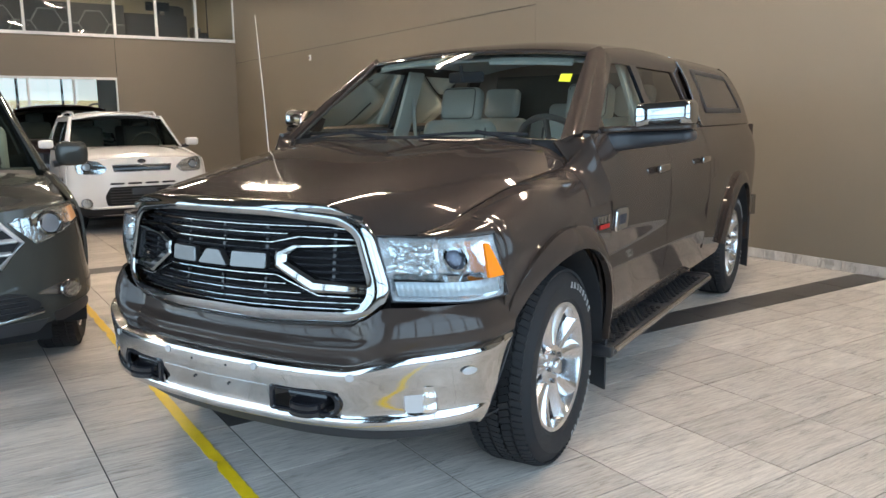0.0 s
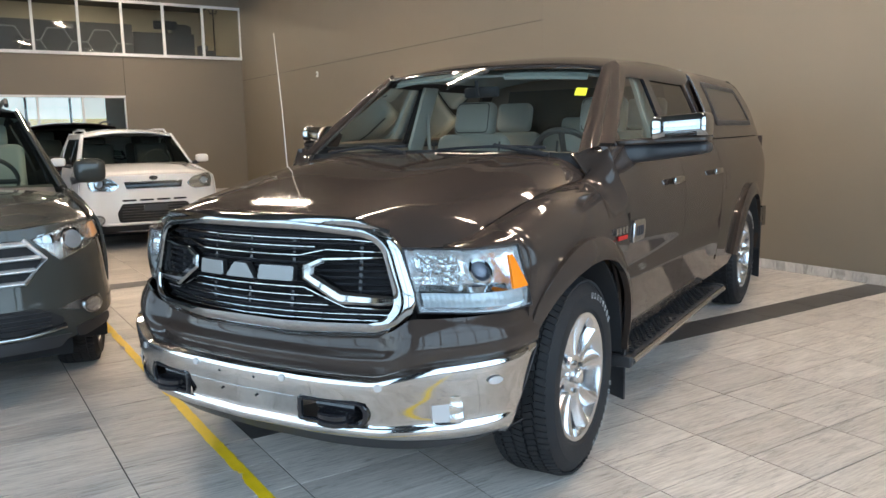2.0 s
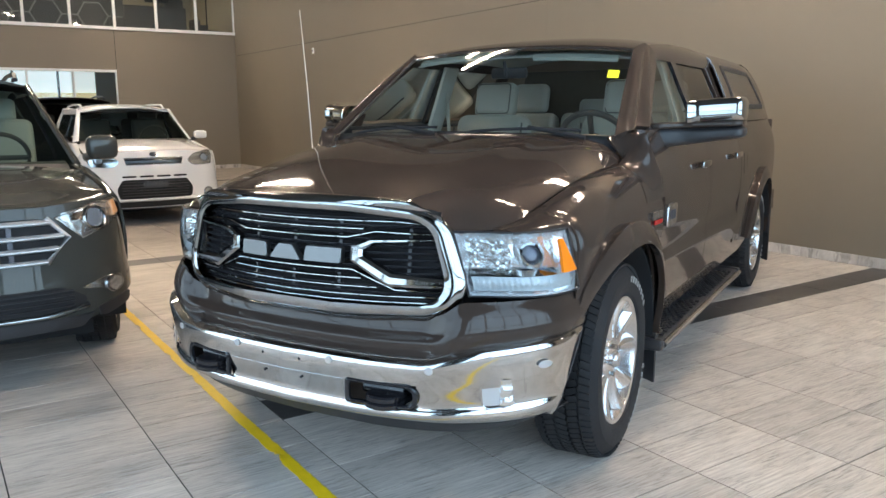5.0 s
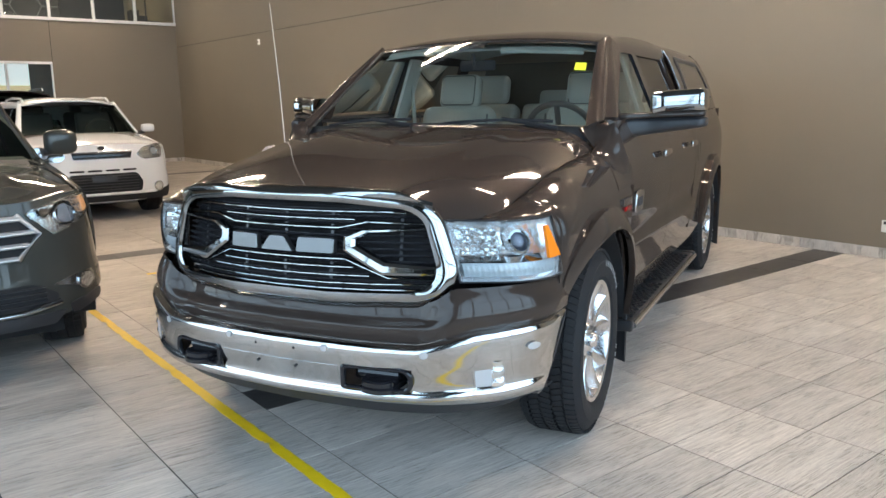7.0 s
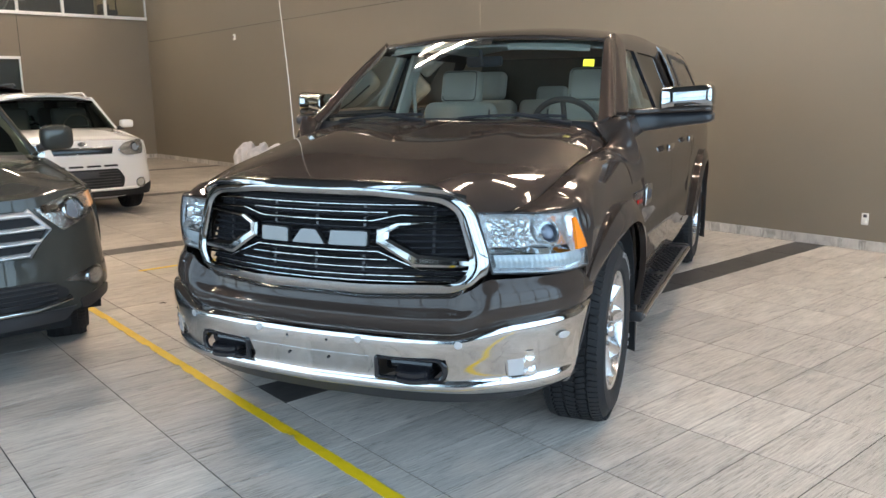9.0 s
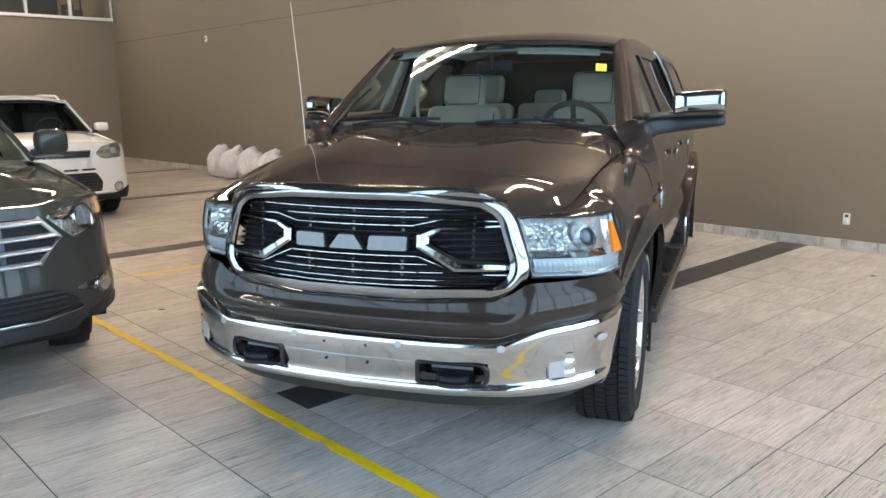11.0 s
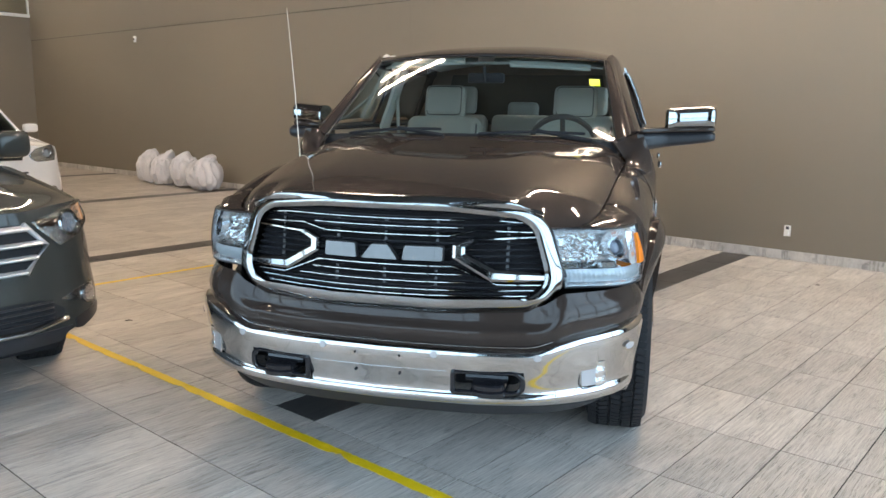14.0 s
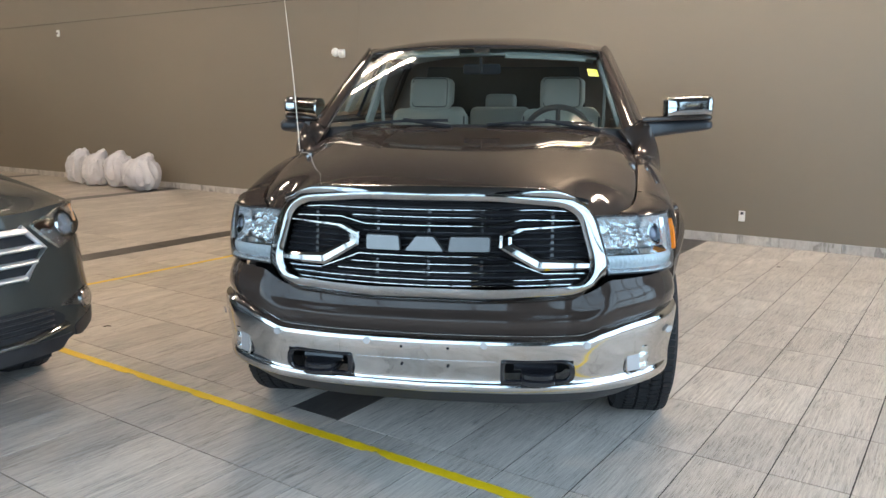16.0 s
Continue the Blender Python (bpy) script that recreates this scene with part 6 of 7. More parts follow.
    grid(bm, scr, 22, 12)
    g = part("windscreen", bm, M_GLASSX, car, "green-tinted windscreen")
    g.visible_shadow = False
    bm = bmesh.new()
    slab(bm, lambda u, v: scr(u, lerp(0.90, 1.0, v), 0.001), 16, 2, 0.003)
    part("shade_band", bm, M_GLASSD, g)
    def roof_f(u, v):
        a = 2 * u - 1
        y = lerp(wy1 - 0.01, re, v)
        yy = y - 0.09 * (1 - a * a) * (1 - v) ** 3
        ze = rz - 0.072 + 0.02 * math.sin(math.pi * min(1, v * 1.2)) - 0.05 * v ** 3 - P.get("glass_drop", 0.0) * (1 - v) ** 12
        return Vector((a * lerp(wt * 1.0, wt * 1.02, v), yy, ze + 0.07 * (1 - abs(a) ** 2.6)))
    bm = bmesh.new()
    slab(bm, roof_f, 30, 18, 0.02)
    part("roof", bm, body_mat, car, "", 60)
    sx = lambda z: lerp(top_w(wy0 + 1) , wt * 1.015, max(0, (z - bz) / (rz - 0.075 - bz)) ** 1.25)
    for sd in (-1, 1):
        bm = bmesh.new()
        def pil(u, v, sd=sd):
            p = A0.lerp(A1, u)
            b = Vector((top_w(wy0) + 0.01, wy0 + 0.16, bz)).lerp(Vector((wt * 1.02, wy1 + 0.13, rz - 0.068)), u)
            w = p.lerp(b, v) + Vector((0.012, -0.016, 0)) * math.sin(math.pi * v)
            return Vector((sd * w.x, w.y, w.z))
        slab(bm, pil, 14, 6, 0.02 * sd)
        part("pillar", bm, body_mat, car, "", 50)
        zt = rz - 0.14
        ye = P.get("glass_end", re - 0.1)
        def gs(y, z, o=0.0, sd=sd):
            return Vector((sd * (sx(z) + o), y, z))
        bm = bmesh.new()
        grid(bm, lambda u, v: gs(lerp(wy0 + 0.2 + (wy1 - wy0) * 0.95 * v, ye - 0.10 * v, u), lerp(bz, zt, v), -0.006), 20, 8)
        w = part("side_glass", bm, M_GLASSM if P.get("clear") else M_GLASSD, car, "side windows")
        w.visible_shadow = False
        bm = bmesh.new()
        slab(bm, lambda u, v, sd=sd: (lambda y: gs(y, zt).lerp(Vector((sd * wt * 1.005, y, rz - 0.066)), v) + Vector((sd * 0.01, 0, 0.004)) * math.sin(math.pi * v))(lerp(wy1 + 0.02, re, u)), 16, 4, 0.025 * sd)
        part("roof_rail_panel", bm, body_mat, car, "", 50)
        for a in (lerp(wy0, ye, 0.47), ye - 0.02):
            bm = bmesh.new()
            slab(bm, lambda u, v, a=a: gs(a + 0.1 * u + (0.25 * u * (1 - v) if a > wb * 0.8 else 0), lerp(bz - 0.01, zt + 0.01, v), 0.003), 2, 8, 0.02 * sd)
            part("pillar", bm, body_mat if a > wb * 0.8 else M_GLOSSB, car)
        if P.get("rails"):
            bm = bmesh.new()
            y0, y1 = wy1 + 0.22, re - 0.25
            xx, zz = wt * 0.93, rz + P.get("rail_h", 0.03)
            tube(bm, [(sd * xx, y0 - 0.08, zz - 0.055), (sd * xx, y0 + 0.05, zz - 0.008), (sd * xx, (y0 + y1) / 2, zz + 0.008), (sd * xx, y1 - 0.1, zz - 0.005), (sd * xx, y1, zz - 0.07)], 0.017, 8)
            part("roof_rack", bm, P["rails"], car, "roof rail")
        # mirror
        my, mz = wy0 + P.get("mir_y", 0.40), bz + P.get("mir_z", 0.09)
        bm = bmesh.new()
        def sh(u, v, sd=sd):
            a, b = u * 2 * math.pi, (v - 0.5) * math.pi
            pw = lambda t, k: math.copysign(abs(t) ** k, t)
            e = 0.55
            x = P.get("mir_w", 0.125) * pw(math.cos(b), e) * pw(math.cos(a), e)
            return Vector((sd * (hw + P.get("mir_x", 0.10) + x), my + 0.07 * pw(math.cos(b), e) * pw(math.sin(a), e) + 0.12 * x, mz + P.get("mir_h", 0.085) * pw(math.sin(b), e)))
        grid(bm, sh, 26, 14)
        mm = part("mirror", bm, P.get("mir_mat", body_mat), car, "rounded door mirror", 60)
        bm = bmesh.new()
        tube(bm, [(sd * (hw - 0.06), my - 0.02, mz - 0.07), (sd * (hw + 0.05), my, mz - 0.05)], 0.028, 8)
        part("arm", bm, M_BLACK, mm)
    # tail, underside, cabin
    bm = bmesh.new()
    slab(bm, lambda u, v: Vector(((2 * u - 1) * hw * 0.93, tail - 0.02, lerp(0.30, bz, v))), 10, 6, 0.02)
    slab(bm, lambda u, v: Vector(((2 * u - 1) * lerp(hw * 0.90, wt, v), lerp(tail - 0.02, re - 0.02, v), lerp(bz, rz - 0.05, v))), 10, 6, 0.02)
    part("tailgate", bm, body_mat, car)
    bm = bmesh.new()
    box(bm, (0, (wb + roh - foh) / 2 + 0.2, 0.36), (hw * 1.3, wb + roh + foh - 1.0, 0.2))
    box(bm, (0, -foh + 0.40, 0.45), (hw * 1.5, 0.1, 0.5))
    part("underbody", bm, M_DARK, car)
    bm = bmesh.new()
    slab(bm, lambda u, v: Vector(((2 * u - 1) * hw * 0.80, lerp(wy0 - 0.02, wy0 + 0.62, v), hz1 - 0.05 + 0.05 * math.sin(v * math.pi) - 0.10 * v ** 4)), 16, 8, 0.02)
    box(bm, (0, wy0 + 0.55, hz1 - 0.28), (hw * 1.6, 0.1, 0.36), 0.03)
    part("dashboard", bm, M_DASH, car)
    bm = bmesh.new()
    rot = Matrix.Translation((hw * 0.42, wy0 + 0.62, hz1 + 0.01)) @ Matrix.Rotation(radians(-65), 4, "X")
    tube(bm, [rot @ Vector((0.185 * math.cos(t), 0.185 * math.sin(t), 0)) for t in np.linspace(0, 2 * math.pi, 32)], 0.016, 8, False)
    tube(bm, [rot @ Vector((-0.18, 0, 0)), rot @ Vector((0.18, 0, 0))], 0.02, 6)
    part("steering_wheel", bm, M_DASH, car)
    for x in (-0.44, 0.44):
        for y in (wy0 + 1.0, wy0 + 1.85):
            bm = bmesh.new()
            tl = Matrix.Rotation(radians(-14), 4, "X")
            box(bm, (x * hw, y + 0.05, hz1 - 0.02), (0.48, 0.15, 0.60), 0.06, tl, 3)
            box(bm, (x * hw, y + 0.13, hz1 + 0.34), (0.27, 0.10, 0.18), 0.045, tl, 3)
            box(bm, (x * hw, y - 0.25, hz1 - 0.30), (0.48, 0.5, 0.15), 0.05, None, 2)
            part("seat", bm, P.get("seat", M_DASH), car, "", 50)
    bm = bmesh.new()
    slab(bm, lambda u, v: roof_f(lerp(0.03, 0.97, u), lerp(0.04, 0.97, v)) - Vector((0, 0, 0.045)), 10, 8, 0.01)
    part("headliner", bm, P.get("liner", M_HEAD), car)
    for y in (0.0, wb):
        for sd in (1, -1):
            wm = Matrix.Translation((sd * (hw - P.get("wheel_in", 0.145)), y, r)) @ (Matrix() if sd > 0 else Matrix.Rotation(math.pi, 4, "Z"))
            if y == 0.0:
                wm = wm @ Matrix.Rotation(radians(P.get("steer", 0)), 4, "Z")
            wheel_part(car, wm, r, P.get("tw", 0.235), P.get("rim", 0.235), (5, False, 0.15))
    return car, F


def plate(car, F, name, outline, mt, lift, depth, label="", both=False, bev=0.0, parent=None):
    """A raised piece laid on the nose, following its curve; both: also on the other side."""
    obs = []
    xs = [p[0] for p in outline]
    x0, x1 = min(xs), max(xs)
    n = max(6, int((x1 - x0) / 0.03))

    def span(x):
        zs = []
        for a, b in zip(outline, list(outline[1:]) + [outline[0]]):
            if abs(a[0] - b[0]) < 1e-9:
                if abs(a[0] - x) < 1e-6:
                    zs += [a[1], b[1]]
            elif min(a[0], b[0]) - 1e-9 <= x <= max(a[0], b[0]) + 1e-9:
                t = (x - a[0]) / (b[0] - a[0])
                zs.append(a[1] + (b[1] - a[1]) * t)
        return (min(zs), max(zs)) if zs else (0.0, 0.0)

    steps_x = x0 + (x1 - x0) * (1 - np.cos(np.linspace(0, math.pi, n + 1))) / 2
    cols = [(x, *span(min(max(x, x0 + 1e-5), x1 - 1e-5))) for x in steps_x]
    for sd in ((1, -1) if both else (1,)):
        bm = bmesh.new()
        tops, bots = [], []
        for x, z0, z1 in cols:
            tops.append([bm.verts.new(F(sd * x, lerp(z0, z1, t), lift + depth - (bev if t in (0.0, 1.0) else 0.0))) for t in (0.0, 0.08, 0.36, 0.64, 0.92, 1.0)])
            bots.append([bm.verts.new(F(sd * x, lerp(z0, z1, t), lift - 0.012)) for t in (0.0, 1.0)])
        for i in range(len(cols) - 1):
            for j in range(5):
                bm.faces.new((tops[i][j], tops[i + 1][j], tops[i + 1][j + 1], tops[i][j + 1]))
            bm.faces.new((tops[i][0], tops[i + 1][0], bots[i + 1][0], bots[i][0]))
            bm.faces.new((tops[i][5], tops[i + 1][5], bots[i + 1][1], bots[i][1]))
        for i in (0, len(cols) - 1):
            bm.faces.new((*tops[i], bots[i][1], bots[i][0]))
        obs.append(part(name, bm, mt, parent or car, label, 30))
    return obs


def wide(car, F, name, z0, z1, x0, x1, mt, lift, depth, label="", n=20, parent=None):
    """A bar across the nose that follows its curve."""
    bm = bmesh.new()
    slab(bm, lambda u, v: F(lerp(x0, x1, u), lerp(z0(lerp(x0, x1, u)) if callable(z0) else z0, z1(lerp(x0, x1, u)) if callable(z1) else z1, v), lift + depth * math.sin(math.pi * v) ** 0.6), n, 5, 0.01)
    return part(name, bm, mt, parent or car, label, 50)


def lamp_unit(car, F, outline, proj, pr, amber, label, both=True, base=None):
    for sd in (1, -1) if both else (1,):
        G = lambda x, z, l=0.0, sd=sd: F(sd * x, z, l)
        body = plate(car, G, "headlamp", outline, base or M_LAMPR, 0.002, 0.004, label)[0]
        bm = bmesh.new()
        ring = oval(proj, (pr, pr * 0.95), 30)
        inner = oval(proj, (pr * 0.74, pr * 0.70), 30)
        band(bm, ring, inner, lambda a, b, l: G(a, b, 0.006 + l), 0.006, 0.008, 4)
        part("bezel", bm, M_CHROME, body)
        bm = bmesh.new()
        prism(bm, inner, lambda a, b, l: G(a, b, 0.006 + l), 0.008, 0.55, 0.003)
        part("projector_lens", bm, M_BLUEW, body)
        if amber:
            plate(car, G, "amber_marker", amber, M_AMBERP, 0.006, 0.006, "amber marker", parent=body)
        c = sum((Vector(p) for p in outline), Vector((0, 0))) / len(outline)
        for i in range(4):
            q = c.lerp(Vector(outline[-2] if len(outline) < 12 else outline[-6]), 0.18 + 0.20 * i)
            plate(car, G, "reflector_facet", oval((q.x, q.y), (pr * 0.42, pr * 0.34), 12), M_CHROME, 0.006, 0.006, parent=body)
        bm = bmesh.new()
        pts = []
        for a, b in zip(outline, outline[1:] + outline[:1]):
            pts += [tuple(Vector(a).lerp(Vector(b), k / 4)) for k in range(4)]
        band(bm, pts, [tuple(Vector(p).lerp(c, 0.06)) for p in pts], lambda a, b, l: G(a, b, 0.002 + l), 0.016, 0.004, 2)
        part("rim", bm, M_GLASSC, body)
        vs = [bmesh.new()]
        rg = [vs[0].verts.new(G(*Vector(p).lerp(c, k), 0.018 + 0.014 * k)) for k in (0.05,) for p in pts]
        mid = vs[0].verts.new(G(c.x, c.y, 0.034))
        for k in range(len(rg)):
            vs[0].faces.new((rg[k], rg[(k + 1) % len(rg)], mid))
        ln = part("lens", vs[0], M_GLASSC, body, "clear lens")
        ln.visible_shadow = False


# dark grey-green crossover beside the pickup
cross, HF = suv(pose(HIGH_AT[0], HIGH_AT[1], 0, 0, 0, HIGH_AT[2]), "dark grey-green crossover with three-bar chrome grille", dict(
    hw=0.985, wb=2.79, r=0.37, foh=0.93, roh=1.06, hood_z0=0.965, hood_z1=1.125, belt=1.09, roof=1.71, ws_y0=0.36, ws_y1=1.16, ws_top_x=0.62,
    roof_end=3.55, brow=0.012, rails=M_BLACK, seat=M_LEATHER, clear=True, round=0.30, mir_mat=M_PAINTG, mir_y=0.42, mir_z=0.11, mir_w=0.108, mir_h=0.088, mir_x=0.068, wheel_in=0.155, steer=H_STEER, rim=0.24, chin=0.305, chin_up=0.17), M_PAINTG)
plate(cross, HF, "grille", rounded([(-0.52, 0.905), (0.52, 0.905), (0.62, 0.80), (0.50, 0.680), (-0.50, 0.680), (-0.62, 0.80)], 0.03), M_DARK, 0.001, 0.004, "dark grille behind satin bars")
gr = [o for o in cross.children if o.name.startswith("grille")][0]
for z, h, w in ((0.885, 0.030, 0.545), (0.812, 0.026, 0.60), (0.748, 0.026, 0.57), (0.684, 0.026, 0.51)):
    wide(cross, HF, "bar", z - h / 2, z + h / 2, -w, w, M_SATINB, 0.012, 0.026, "satin silver bar", parent=gr)
for x in (-0.35, -0.12, 0.12, 0.35):
    wide(cross, HF, "upright", 0.69, 0.90, x - 0.012, x + 0.012, M_STEEL, 0.006, 0.008, n=1, parent=gr)
for sd in (-1, 1):
    bm = bmesh.new()
    tube(bm, [HF(sd * 0.53, 0.905, 0.014), HF(sd * 0.628, 0.80, 0.014), HF(sd * 0.51, 0.674, 0.014)], 0.014, 8)
    part("end_trim", bm, M_SATINB, gr)
lamp_unit(cross, HF, [(0.945, 0.974), (0.972, 0.940), (0.955, 0.88), (0.82, 0.82), (0.70, 0.785), (0.575, 0.905), (0.77, 0.962)], (0.79, 0.885), 0.070, [(0.918, 0.955), (0.945, 0.960), (0.955, 0.892), (0.915, 0.875)], "large wedge headlamp with round projector", base=M_FACET)
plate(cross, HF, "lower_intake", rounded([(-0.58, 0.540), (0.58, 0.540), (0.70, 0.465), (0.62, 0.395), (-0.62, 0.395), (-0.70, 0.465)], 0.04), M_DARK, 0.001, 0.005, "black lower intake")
wide(cross, HF, "chrome_lip", lambda x: 0.378 + 0.16 * max(0, abs(x) - 0.50), lambda x: 0.415 + 0.16 * max(0, abs(x) - 0.50), -0.69, 0.69, M_CHROME, 0.004, 0.022, "chrome lip under the intake", 30)
for z in (0.435, 0.462, 0.489, 0.516):
    wide(cross, HF, "slat", z, z + 0.010, -0.62, 0.62, M_BLACK, 0.006, 0.010)
plate(cross, HF, "skid_panel", [(-0.72, 0.378), (0.72, 0.378), (0.66, 0.312), (-0.66, 0.312)], M_BLACK, 0.001, 0.006, "black lower panel")
plate(cross, HF, "side_intake", rounded([(0.74, 0.405), (0.935, 0.445), (0.935, 0.385), (0.76, 0.34)], 0.015), M_BLACK, 0.001, 0.004, both=True)
for sd in (1, -1):
    G = lambda x, z, l=0.0, sd=sd: HF(sd * x, z, l)
    fb = plate(cross, G, "fog_bezel", rounded([(0.66, 0.522), (0.78, 0.558), (0.885, 0.566), (0.90, 0.494), (0.85, 0.464), (0.79, 0.496)], 0.015), M_SATIN, 0.001, 0.006, "satin fog lamp bezel")[0]
    bm = bmesh.new()
    o, i = oval((0.838, 0.514), (0.050, 0.050)), oval((0.838, 0.514), (0.041, 0.041))
    band(bm, o, i, lambda a, b, l: G(a, b, 0.006 + l), 0.006, 0.004, 3)
    fl = part("fog_lamp", bm, M_CHROME, fb)
    plate(cross, G, "fog_lens", oval((0.838, 0.514), (0.041, 0.041), 20), M_FACET, 0.006, 0.010, parent=fb)
# white hatchback
kia, KF = suv(pose(K_AT[0], K_AT[1], 0, 0, 0, K_AT[2]), "white boxy hatchback with black lower intake and roof rails", dict(
    hw=0.885, wb=2.57, r=0.335, foh=0.83, roh=0.72, hood_z0=0.968, hood_z1=1.085, belt=1.05, roof=1.57, glass_drop=0.035, ws_y0=0.34, ws_y1=0.95, ws_top_x=0.605,
    roof_end=3.0, rails=M_PAINTW, rail_h=-0.004, round=0.22, brow=-0.03, mir_y=0.35, mir_z=0.075, mir_w=0.095, mir_h=0.060, liner=M_DASH, tw=0.215, rim=0.225), M_PAINTW, "hatchback")
lamp_unit(kia, KF, rounded([(0.77, 0.965), (0.815, 0.900), (0.765, 0.775), (0.50, 0.765), (0.415, 0.835), (0.52, 0.925)], 0.03, 3), (0.665, 0.862), 0.066, None, "swept headlamp with round lens", base=M_SATIN)
kg = plate(kia, KF, "upper_grille", rounded([(-0.365, 0.875), (0.365, 0.875), (0.345, 0.795), (-0.345, 0.795)], 0.02), M_GLOSSB, 0.002, 0.010, "slim gloss black grille strip", bev=0.003)[0]
wide(kia, KF, "chrome_trim", 0.863, 0.883, -0.365, 0.365, M_CHROME, 0.006, 0.012, parent=kg)
wide(kia, KF, "chrome_trim", 0.789, 0.807, -0.345, 0.345, M_CHROME, 0.006, 0.010, parent=kg)
plate(kia, KF, "badge", oval((0, 0.922), (0.058, 0.030)), M_CHROME, 0.0, 0.010, "oval badge", bev=0.004)
plate(kia, KF, "badge_field", oval((0, 0.922), (0.046, 0.022)), M_GLOSSB, 0.008, 0.004)
for x in (-0.315, -0.105, 0.105, 0.315):
    plate(kia, KF, "slot", rounded([(x - 0.085, 0.632), (x + 0.085, 0.632), (x + 0.085, 0.656), (x - 0.085, 0.656)], 0.006), M_DARK, 0.001, 0.003, "narrow black slot")
kl = plate(kia, KF, "lower_intake", rounded([(-0.40, 0.605), (0.40, 0.605), (0.47, 0.49), (0.45, 0.365), (-0.45, 0.365), (-0.47, 0.49)], 0.03), M_DARK, 0.001, 0.006, "black mesh lower intake")[0]
for z in (0.395, 0.43, 0.465, 0.50, 0.535, 0.57):
    wide(kia, KF, "slat", z, z + 0.010, -0.41, 0.41, M_BLACK, 0.006, 0.006, parent=kl)
plate(kia, KF, "plate_holder", rounded([(-0.15, 0.50), (0.15, 0.50), (0.15, 0.58), (-0.15, 0.58)], 0.01), M_BLACK, 0.008, 0.010, "blank plate holder")
wide(kia, KF, "white_lip", 0.330, 0.365, -0.60, 0.60, M_PAINTW, 0.004, 0.016)
plate(kia, KF, "skid_panel", [(-0.62, 0.328), (0.62, 0.328), (0.85, 0.40), (0.85, 0.25), (-0.85, 0.25), (-0.85, 0.40)], M_DARK, 0.001, 0.008, "black lower panel")
for sd in (1, -1):
    G = lambda x, z, l=0.0, sd=sd: KF(sd * x, z, l)
    bm = bmesh.new()
    band(bm, oval((0.68, 0.405), (0.066, 0.064)), oval((0.68, 0.405), (0.050, 0.048)), lambda a, b, l: G(a, b, l), 0.010, 0.004, 3)
    fl = part("fog_lamp", bm, M_CHROME, kia, "round chrome-ringed fog lamp")
    plate(kia, G, "fog_lens", oval((0.68, 0.405), (0.050, 0.048), 20), M_SILVER, 0.002, 0.006, parent=fl)
# dark SUV behind it
jeep, JF = suv(pose(J_AT[0], J_AT[1], 0, 0, 0, J_AT[2]), "black boxy SUV parked behind the white hatchback", dict(
    hw=0.89, wb=2.60, r=0.36, foh=0.80, roh=0.85, hood_z0=1.02, hood_z1=1.16, belt=1.13, roof=1.72, ws_y0=0.42, ws_y1=0.95, ws_top_x=0.68,
    roof_end=3.3, rails=M_BLACK, rail_h=0.03, round=0.22, mir_mat=M_BLACK, liner=M_DASH), M_PAINTK)
lamp_unit(jeep, JF, rounded([(0.78, 0.95), (0.80, 0.83), (0.60, 0.83), (0.58, 0.95)], 0.03, 3), (0.69, 0.89), 0.05, None, "square headlamp")
jg = plate(jeep, JF, "grille", rounded([(-0.52, 0.97), (0.52, 0.97), (0.50, 0.80), (-0.50, 0.80)], 0.03), M_GLOSSB, 0.002, 0.008, "black grille")[0]
for k in range(7):
    x = -0.42 + k * 0.14
    plate(jeep, JF, "slot", rounded([(x - 0.035, 0.82), (x + 0.035, 0.82), (x + 0.035, 0.95), (x - 0.035, 0.95)], 0.02), M_CHROME, 0.008, 0.004, parent=jg)

# ---- bags by the wall ----
def bag(u, v, sx, sy, sz, tilt, seed, label):
    bm = bmesh.new()
    bmesh.ops.create_icosphere(bm, subdivisions=5, radius=1.0)
    off = Vector((seed * 3.7, seed * 1.9, seed * 5.3))
    for w in bm.verts:
        d = w.co.normalized()
        n1 = noise.noise(d * 1.6 + off) * 0.16
        n2 = (1 - abs(noise.noise(Vector((d.x * 3.2, d.y * 3.2, d.z * 0.9)) + off))) ** 5 * 0.13
        n3 = noise.noise(Vector((d.x * 11, d.y * 11, d.z * 4)) + off) * 0.022
        k = 1 + n1 + n2 - 0.06 + n3
        flat = max(d.z, -0.72)
        w.co = Vector((d.x * k * sx * (1 + 0.12 * (1 - d.z) * 0.5), d.y * k * sy, flat * k * sz))
        if d.z > 0.75:
            w.co.z += (d.z - 0.75) * 0.5 * sz
            w.co.x += tilt * (d.z - 0.75) * sx * 2.2
    zmin = min(w.co.z for w in bm.verts)
    for w in bm.verts:
        w.co.z -= zmin
    p = rm(u, v)
    ob = part("refuse_bag", bm, M_BAG, None, "", 60, pose(p.x, p.y, 0.0, 0, 0, ROT + seed * 40 % 30))
    tagged(ob, label, "bag", "white bags by the wall")


for k, (u, v, sx, sy, sz, tl) in enumerate(((-11.39, 0.45, 0.22, 0.24, 0.33, 0.6), (-10.82, 0.47, 0.25, 0.25, 0.31, 0.9), (-10.18, 0.47, 0.24, 0.25, 0.32, 0.5), (-9.50, 0.50, 0.31, 0.29, 0.32, 0.9))):
    bag(u, v, sx, sy, sz, tl, k + 1, "full crumpled white plastic bag against the wall")

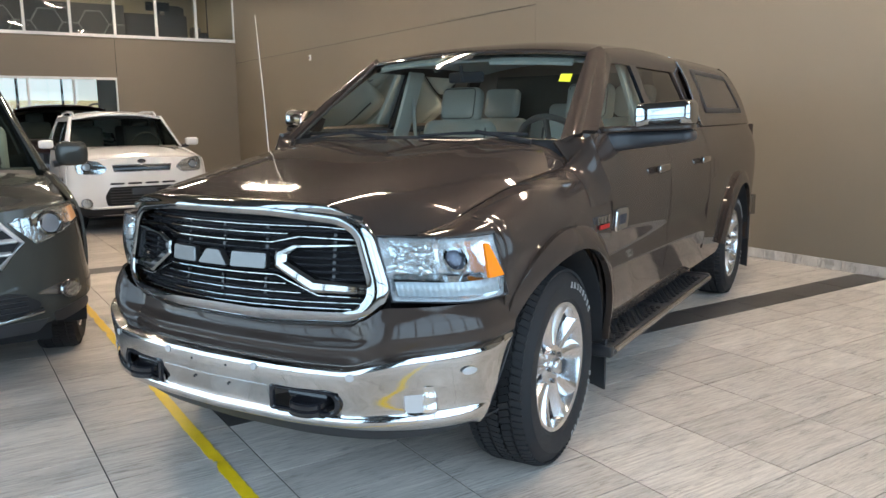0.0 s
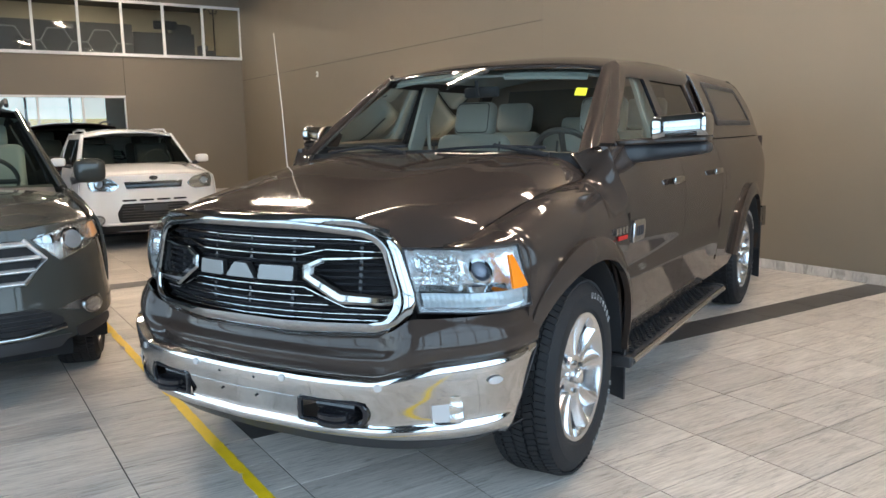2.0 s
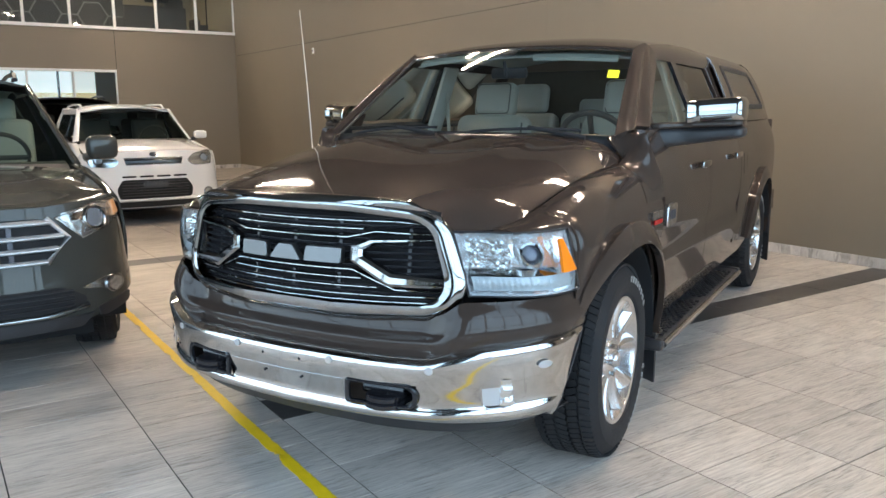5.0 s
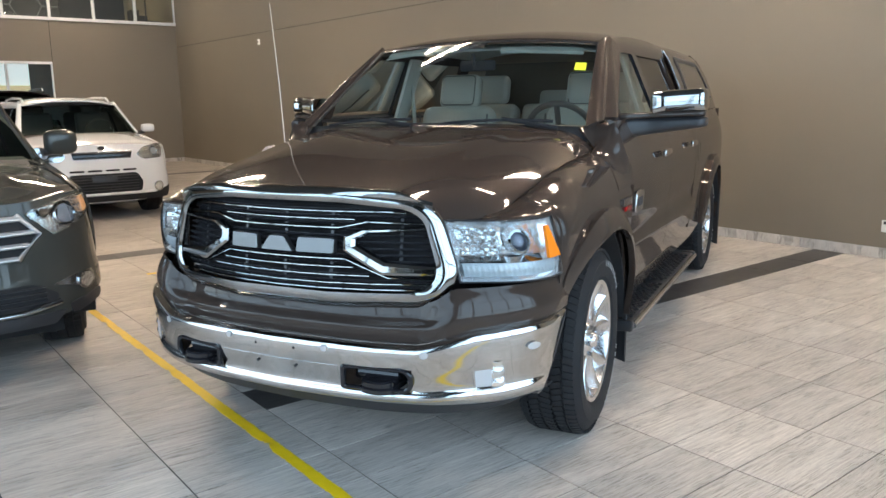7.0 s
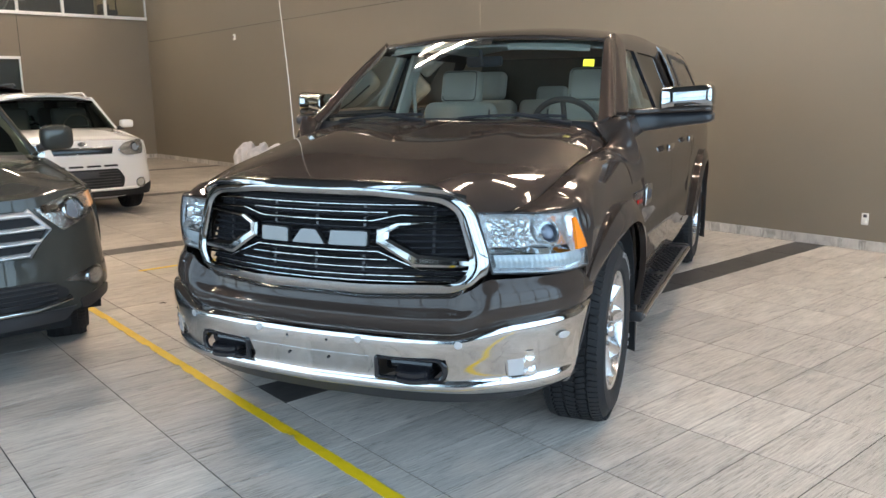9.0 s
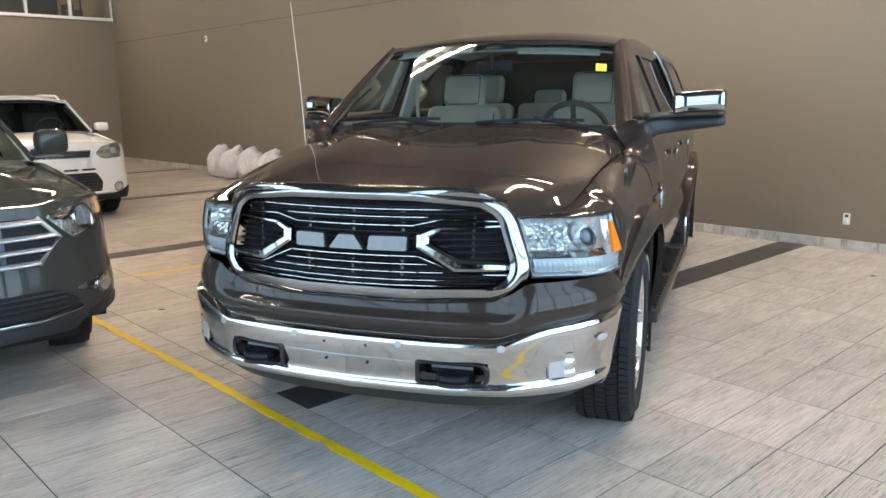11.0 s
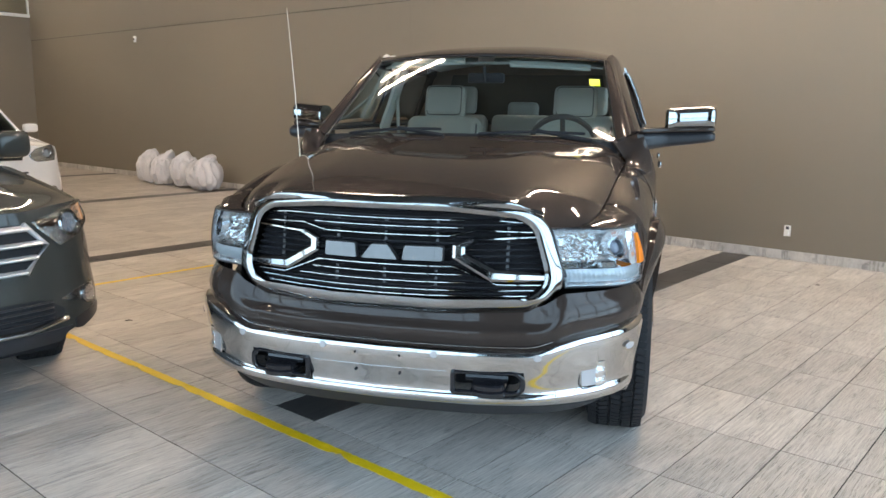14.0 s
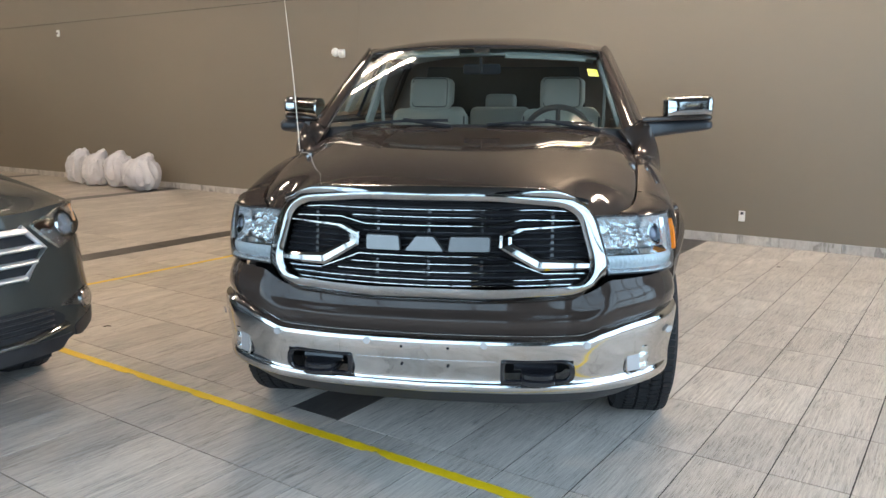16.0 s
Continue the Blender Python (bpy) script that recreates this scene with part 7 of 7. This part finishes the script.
# ---- small things on the wall ----
outlet = thing("wall_outlet", HALL, "white wall outlet with a plugged-in adapter", "outlet")
rpart("cover_plate", [(0.008, 0.072, 0.0, 0.008, 0.240, 0.350)], M_PLAST, "", outlet, 0.003)
rpart("adapter", [(0.021, 0.059, 0.008, 0.04, 0.255, 0.302)], M_PLAST, "", outlet, 0.004)
rpart("socket", [(0.025, 0.055, 0.0082, 0.0105, 0.311, 0.338)], M_STEEL, "", outlet)
stat = thing("wall_sensor", HALL, "small white sensor box high on the wall", "sensor")
rpart("body", [(-12.56, -12.48, 0.0, 0.03, 2.655, 2.775)], M_PLAST, "", stat, 0.008)
rpart("knob", [(-12.54, -12.50, 0.03, 0.036, 2.695, 2.735)], M_SATIN, "", stat)
cm = thing("wall_speaker", HALL, "small white two-lobed alarm fitting on the wall", "alarm")
rpart("base_box", [(-5.47, -5.37, 0.0, 0.05, 2.06, 2.17)], M_PLAST, "", cm, 0.012)
bm = bmesh.new()
lathe(bm, [(0.0, 0.11), (0.03, 0.108), (0.055, 0.095), (0.062, 0.07), (0.055, 0.05), (0.0, 0.05)], 20, "y")
bmesh.ops.transform(bm, matrix=Matrix.Translation((-5.50, 0, 2.13)) @ Matrix.Scale(-1, 4, (0, 1, 0)), verts=bm.verts)
part("dome", bm, M_PLAST, cm)
bm = bmesh.new()
lathe(bm, [(0.0, 0.10), (0.03, 0.098), (0.048, 0.085), (0.05, 0.06), (0.0, 0.05)], 20, "y")
bmesh.ops.transform(bm, matrix=Matrix.Translation((-5.385, 0, 2.10)) @ Matrix.Scale(-1, 4, (0, 1, 0)), verts=bm.verts)
part("dome", bm, M_PLAST, cm)
# debris on the floor
for u, v, s in ((-2.58, 5.585, 0.05), (0.62, 1.05, 0.045)):
    bm = bmesh.new()
    tube(bm, [(0, 0, 0.004), (s * 0.5, 0.008, 0.007), (s, 0.004, 0.004)], [0.003, 0.004, 0.002], 6)
    p = rm(u, v)
    tagged(part("debris", bm, M_DASH, None, "", 40, pose(p.x, p.y, 0.0, 0, 0, 20)), "tiny dark scrap lying on the floor tiles", "debris")

# ---- floor tape ----
def tape(name, a, b, along, label, worn=0.0):
    bm = bmesh.new()
    n = int(abs(b - a) / 0.014)
    fixed = {"u": 6.0, "v": -3.79}[along]
    for lo, hi in ((0, n),):
        def f(i, j):
            t = lerp(a, b, i)
            sd = 1 if j > 0.5 else 0
            tear = max(0, noise.noise(Vector((t * 6.5, sd * 9, 12))) - 0.08) if along == "u" else 0.0
            w = 0.027 + 0.004 * noise.noise(Vector((t * 9, sd * 5, 1))) + 0.004 * noise.noise(Vector((t * 48, sd * 3, 4))) - 0.045 * tear * (0.5 + noise.noise(Vector((t * 60, sd, 3))))
            wob = 0.008 * noise.noise(Vector((t * 0.9, 0, 2)))
            o = fixed + wob + (2 * j - 1) * w
            z = 0.0018 + 0.0012 * max(0, noise.noise(Vector((t * 14, j * 4, 7)))) + 0.012 * tear * abs(2 * j - 1)
            return Vector((t, -o, z)) if along == "u" else Vector((o, -t, z))
        slab(bm, f, n, 4, 0.0012 if along == "u" else -0.0012)
    ob = part(name, bm, M_TAPE, None, "", 50, HALL)
    tagged(ob, label, "floor tape", "", "")


tape("floor_tape", -3.7, 3.2, "u", "worn yellow adhesive tape line on the tiles")
tape("floor_tape", 0.9, 5.3, "v", "faded yellow adhesive tape line across the tiles")

# ---- skirting of tile pieces ----
skirt = structure(thing("baseboard", HALL, "", ""), "pale wood-look tile skirting along the wall", "baseboard")
L = 0.573
me = None
n = int((U1 - U0) / L) + 1
for i in range(n):
    u = U0 + 0.02 + i * L
    if me is None:
        bm = bmesh.new()
        box(bm, (0, 0, 0.049), (0.010, L - 0.004, 0.094), 0.0015, None, 1)
        ob = part("tile", bm, M_BASE, skirt)
        me = ob.data
    else:
        ob = new("tile", me)
        ob.parent = skirt
    ob.matrix_basis = Matrix.Translation((u + L / 2, -0.0065, 0.001)) @ Matrix.Rotation(math.pi / 2, 4, "Z")
bm = bmesh.new()
for i in range(int(V1 / L)):
    box(bm, (U0 + 0.007, -(0.012 + (i + 0.5) * L), 0.05), (0.010, L - 0.004, 0.094))
part("skirting_rest", bm, M_BASE, skirt)["kind"] = "stuff"

# ---- tiled floor ----
DU, DV, TU, TV = 0.2945, 0.578, 0.882, 4.685
floor = structure(rpart("floor", [(U0 - 0.2, U1 + 0.2, -0.2, V1 + 0.2, -0.11, -0.0035)], M_GROUT), "grey wood-look porcelain tile floor with dark tile bands", "floor")
tm = {}
for key, mt in (("tile", M_TILE), ("dark_tile", M_TILED)):
    bm = bmesh.new()
    box(bm, (0, 0, -0.004), (DU - 0.0062, DV - 0.0062, 0.008))
    finish(bm)
    me = bpy.data.meshes.new(key)
    bm.to_mesh(me)
    bm.free()
    me.materials.append(mt)
    tm[key] = me
rest = {"tile": ([], []), "dark_tile": ([], [])}
k0, k1 = math.floor((U0 - TU) / DU), math.ceil((U1 - TU) / DU)
j0, j1 = math.floor((0 - TV) / DV), math.ceil((V1 - TV) / DV)
rng = random.Random(4)
for k in range(k0, k1):
    for j in range(j0, j1):
        u, v = TU + (k + 0.5) * DU, TV + (j + 0.5) * DV
        key = "dark_tile" if (k + 5) % 15 == 0 and v < 5.83 else "tile"
        dz = rng.uniform(-0.0004, 0.0004)
        if -1.9 < u < 3.1 and 2.3 < v < 8.3:
            ob = new(key, tm[key])
            ob.parent = floor
            ob.matrix_basis = Matrix.Translation((u, -v, dz))
        else:
            vs, fs = rest[key]
            b = len(vs)
            a, c, e = DU / 2 - 0.0024, DV / 2 - 0.0024, 0.0012
            for s, z in ((0, -0.006), (0, -e), (e, 0)):
                vs += [(u - a + s, -v - c + s, z + dz), (u + a - s, -v - c + s, z + dz), (u + a - s, -v + c - s, z + dz), (u - a + s, -v + c - s, z + dz)]
            for q in (0, 4):
                for i in range(4):
                    fs.append((b + q + i, b + q + (i + 1) % 4, b + q + 4 + (i + 1) % 4, b + q + 4 + i))
            fs.append((b + 8, b + 9, b + 10, b + 11))
for key, mt in (("tile", M_TILE), ("dark_tile", M_TILED)):
    me = bpy.data.meshes.new(key + "_field")
    me.from_pydata(rest[key][0], [], rest[key][1])
    me.materials.append(mt)
    ob = new(key + "_field", me)
    ob.parent = floor
    ob["kind"] = "stuff"
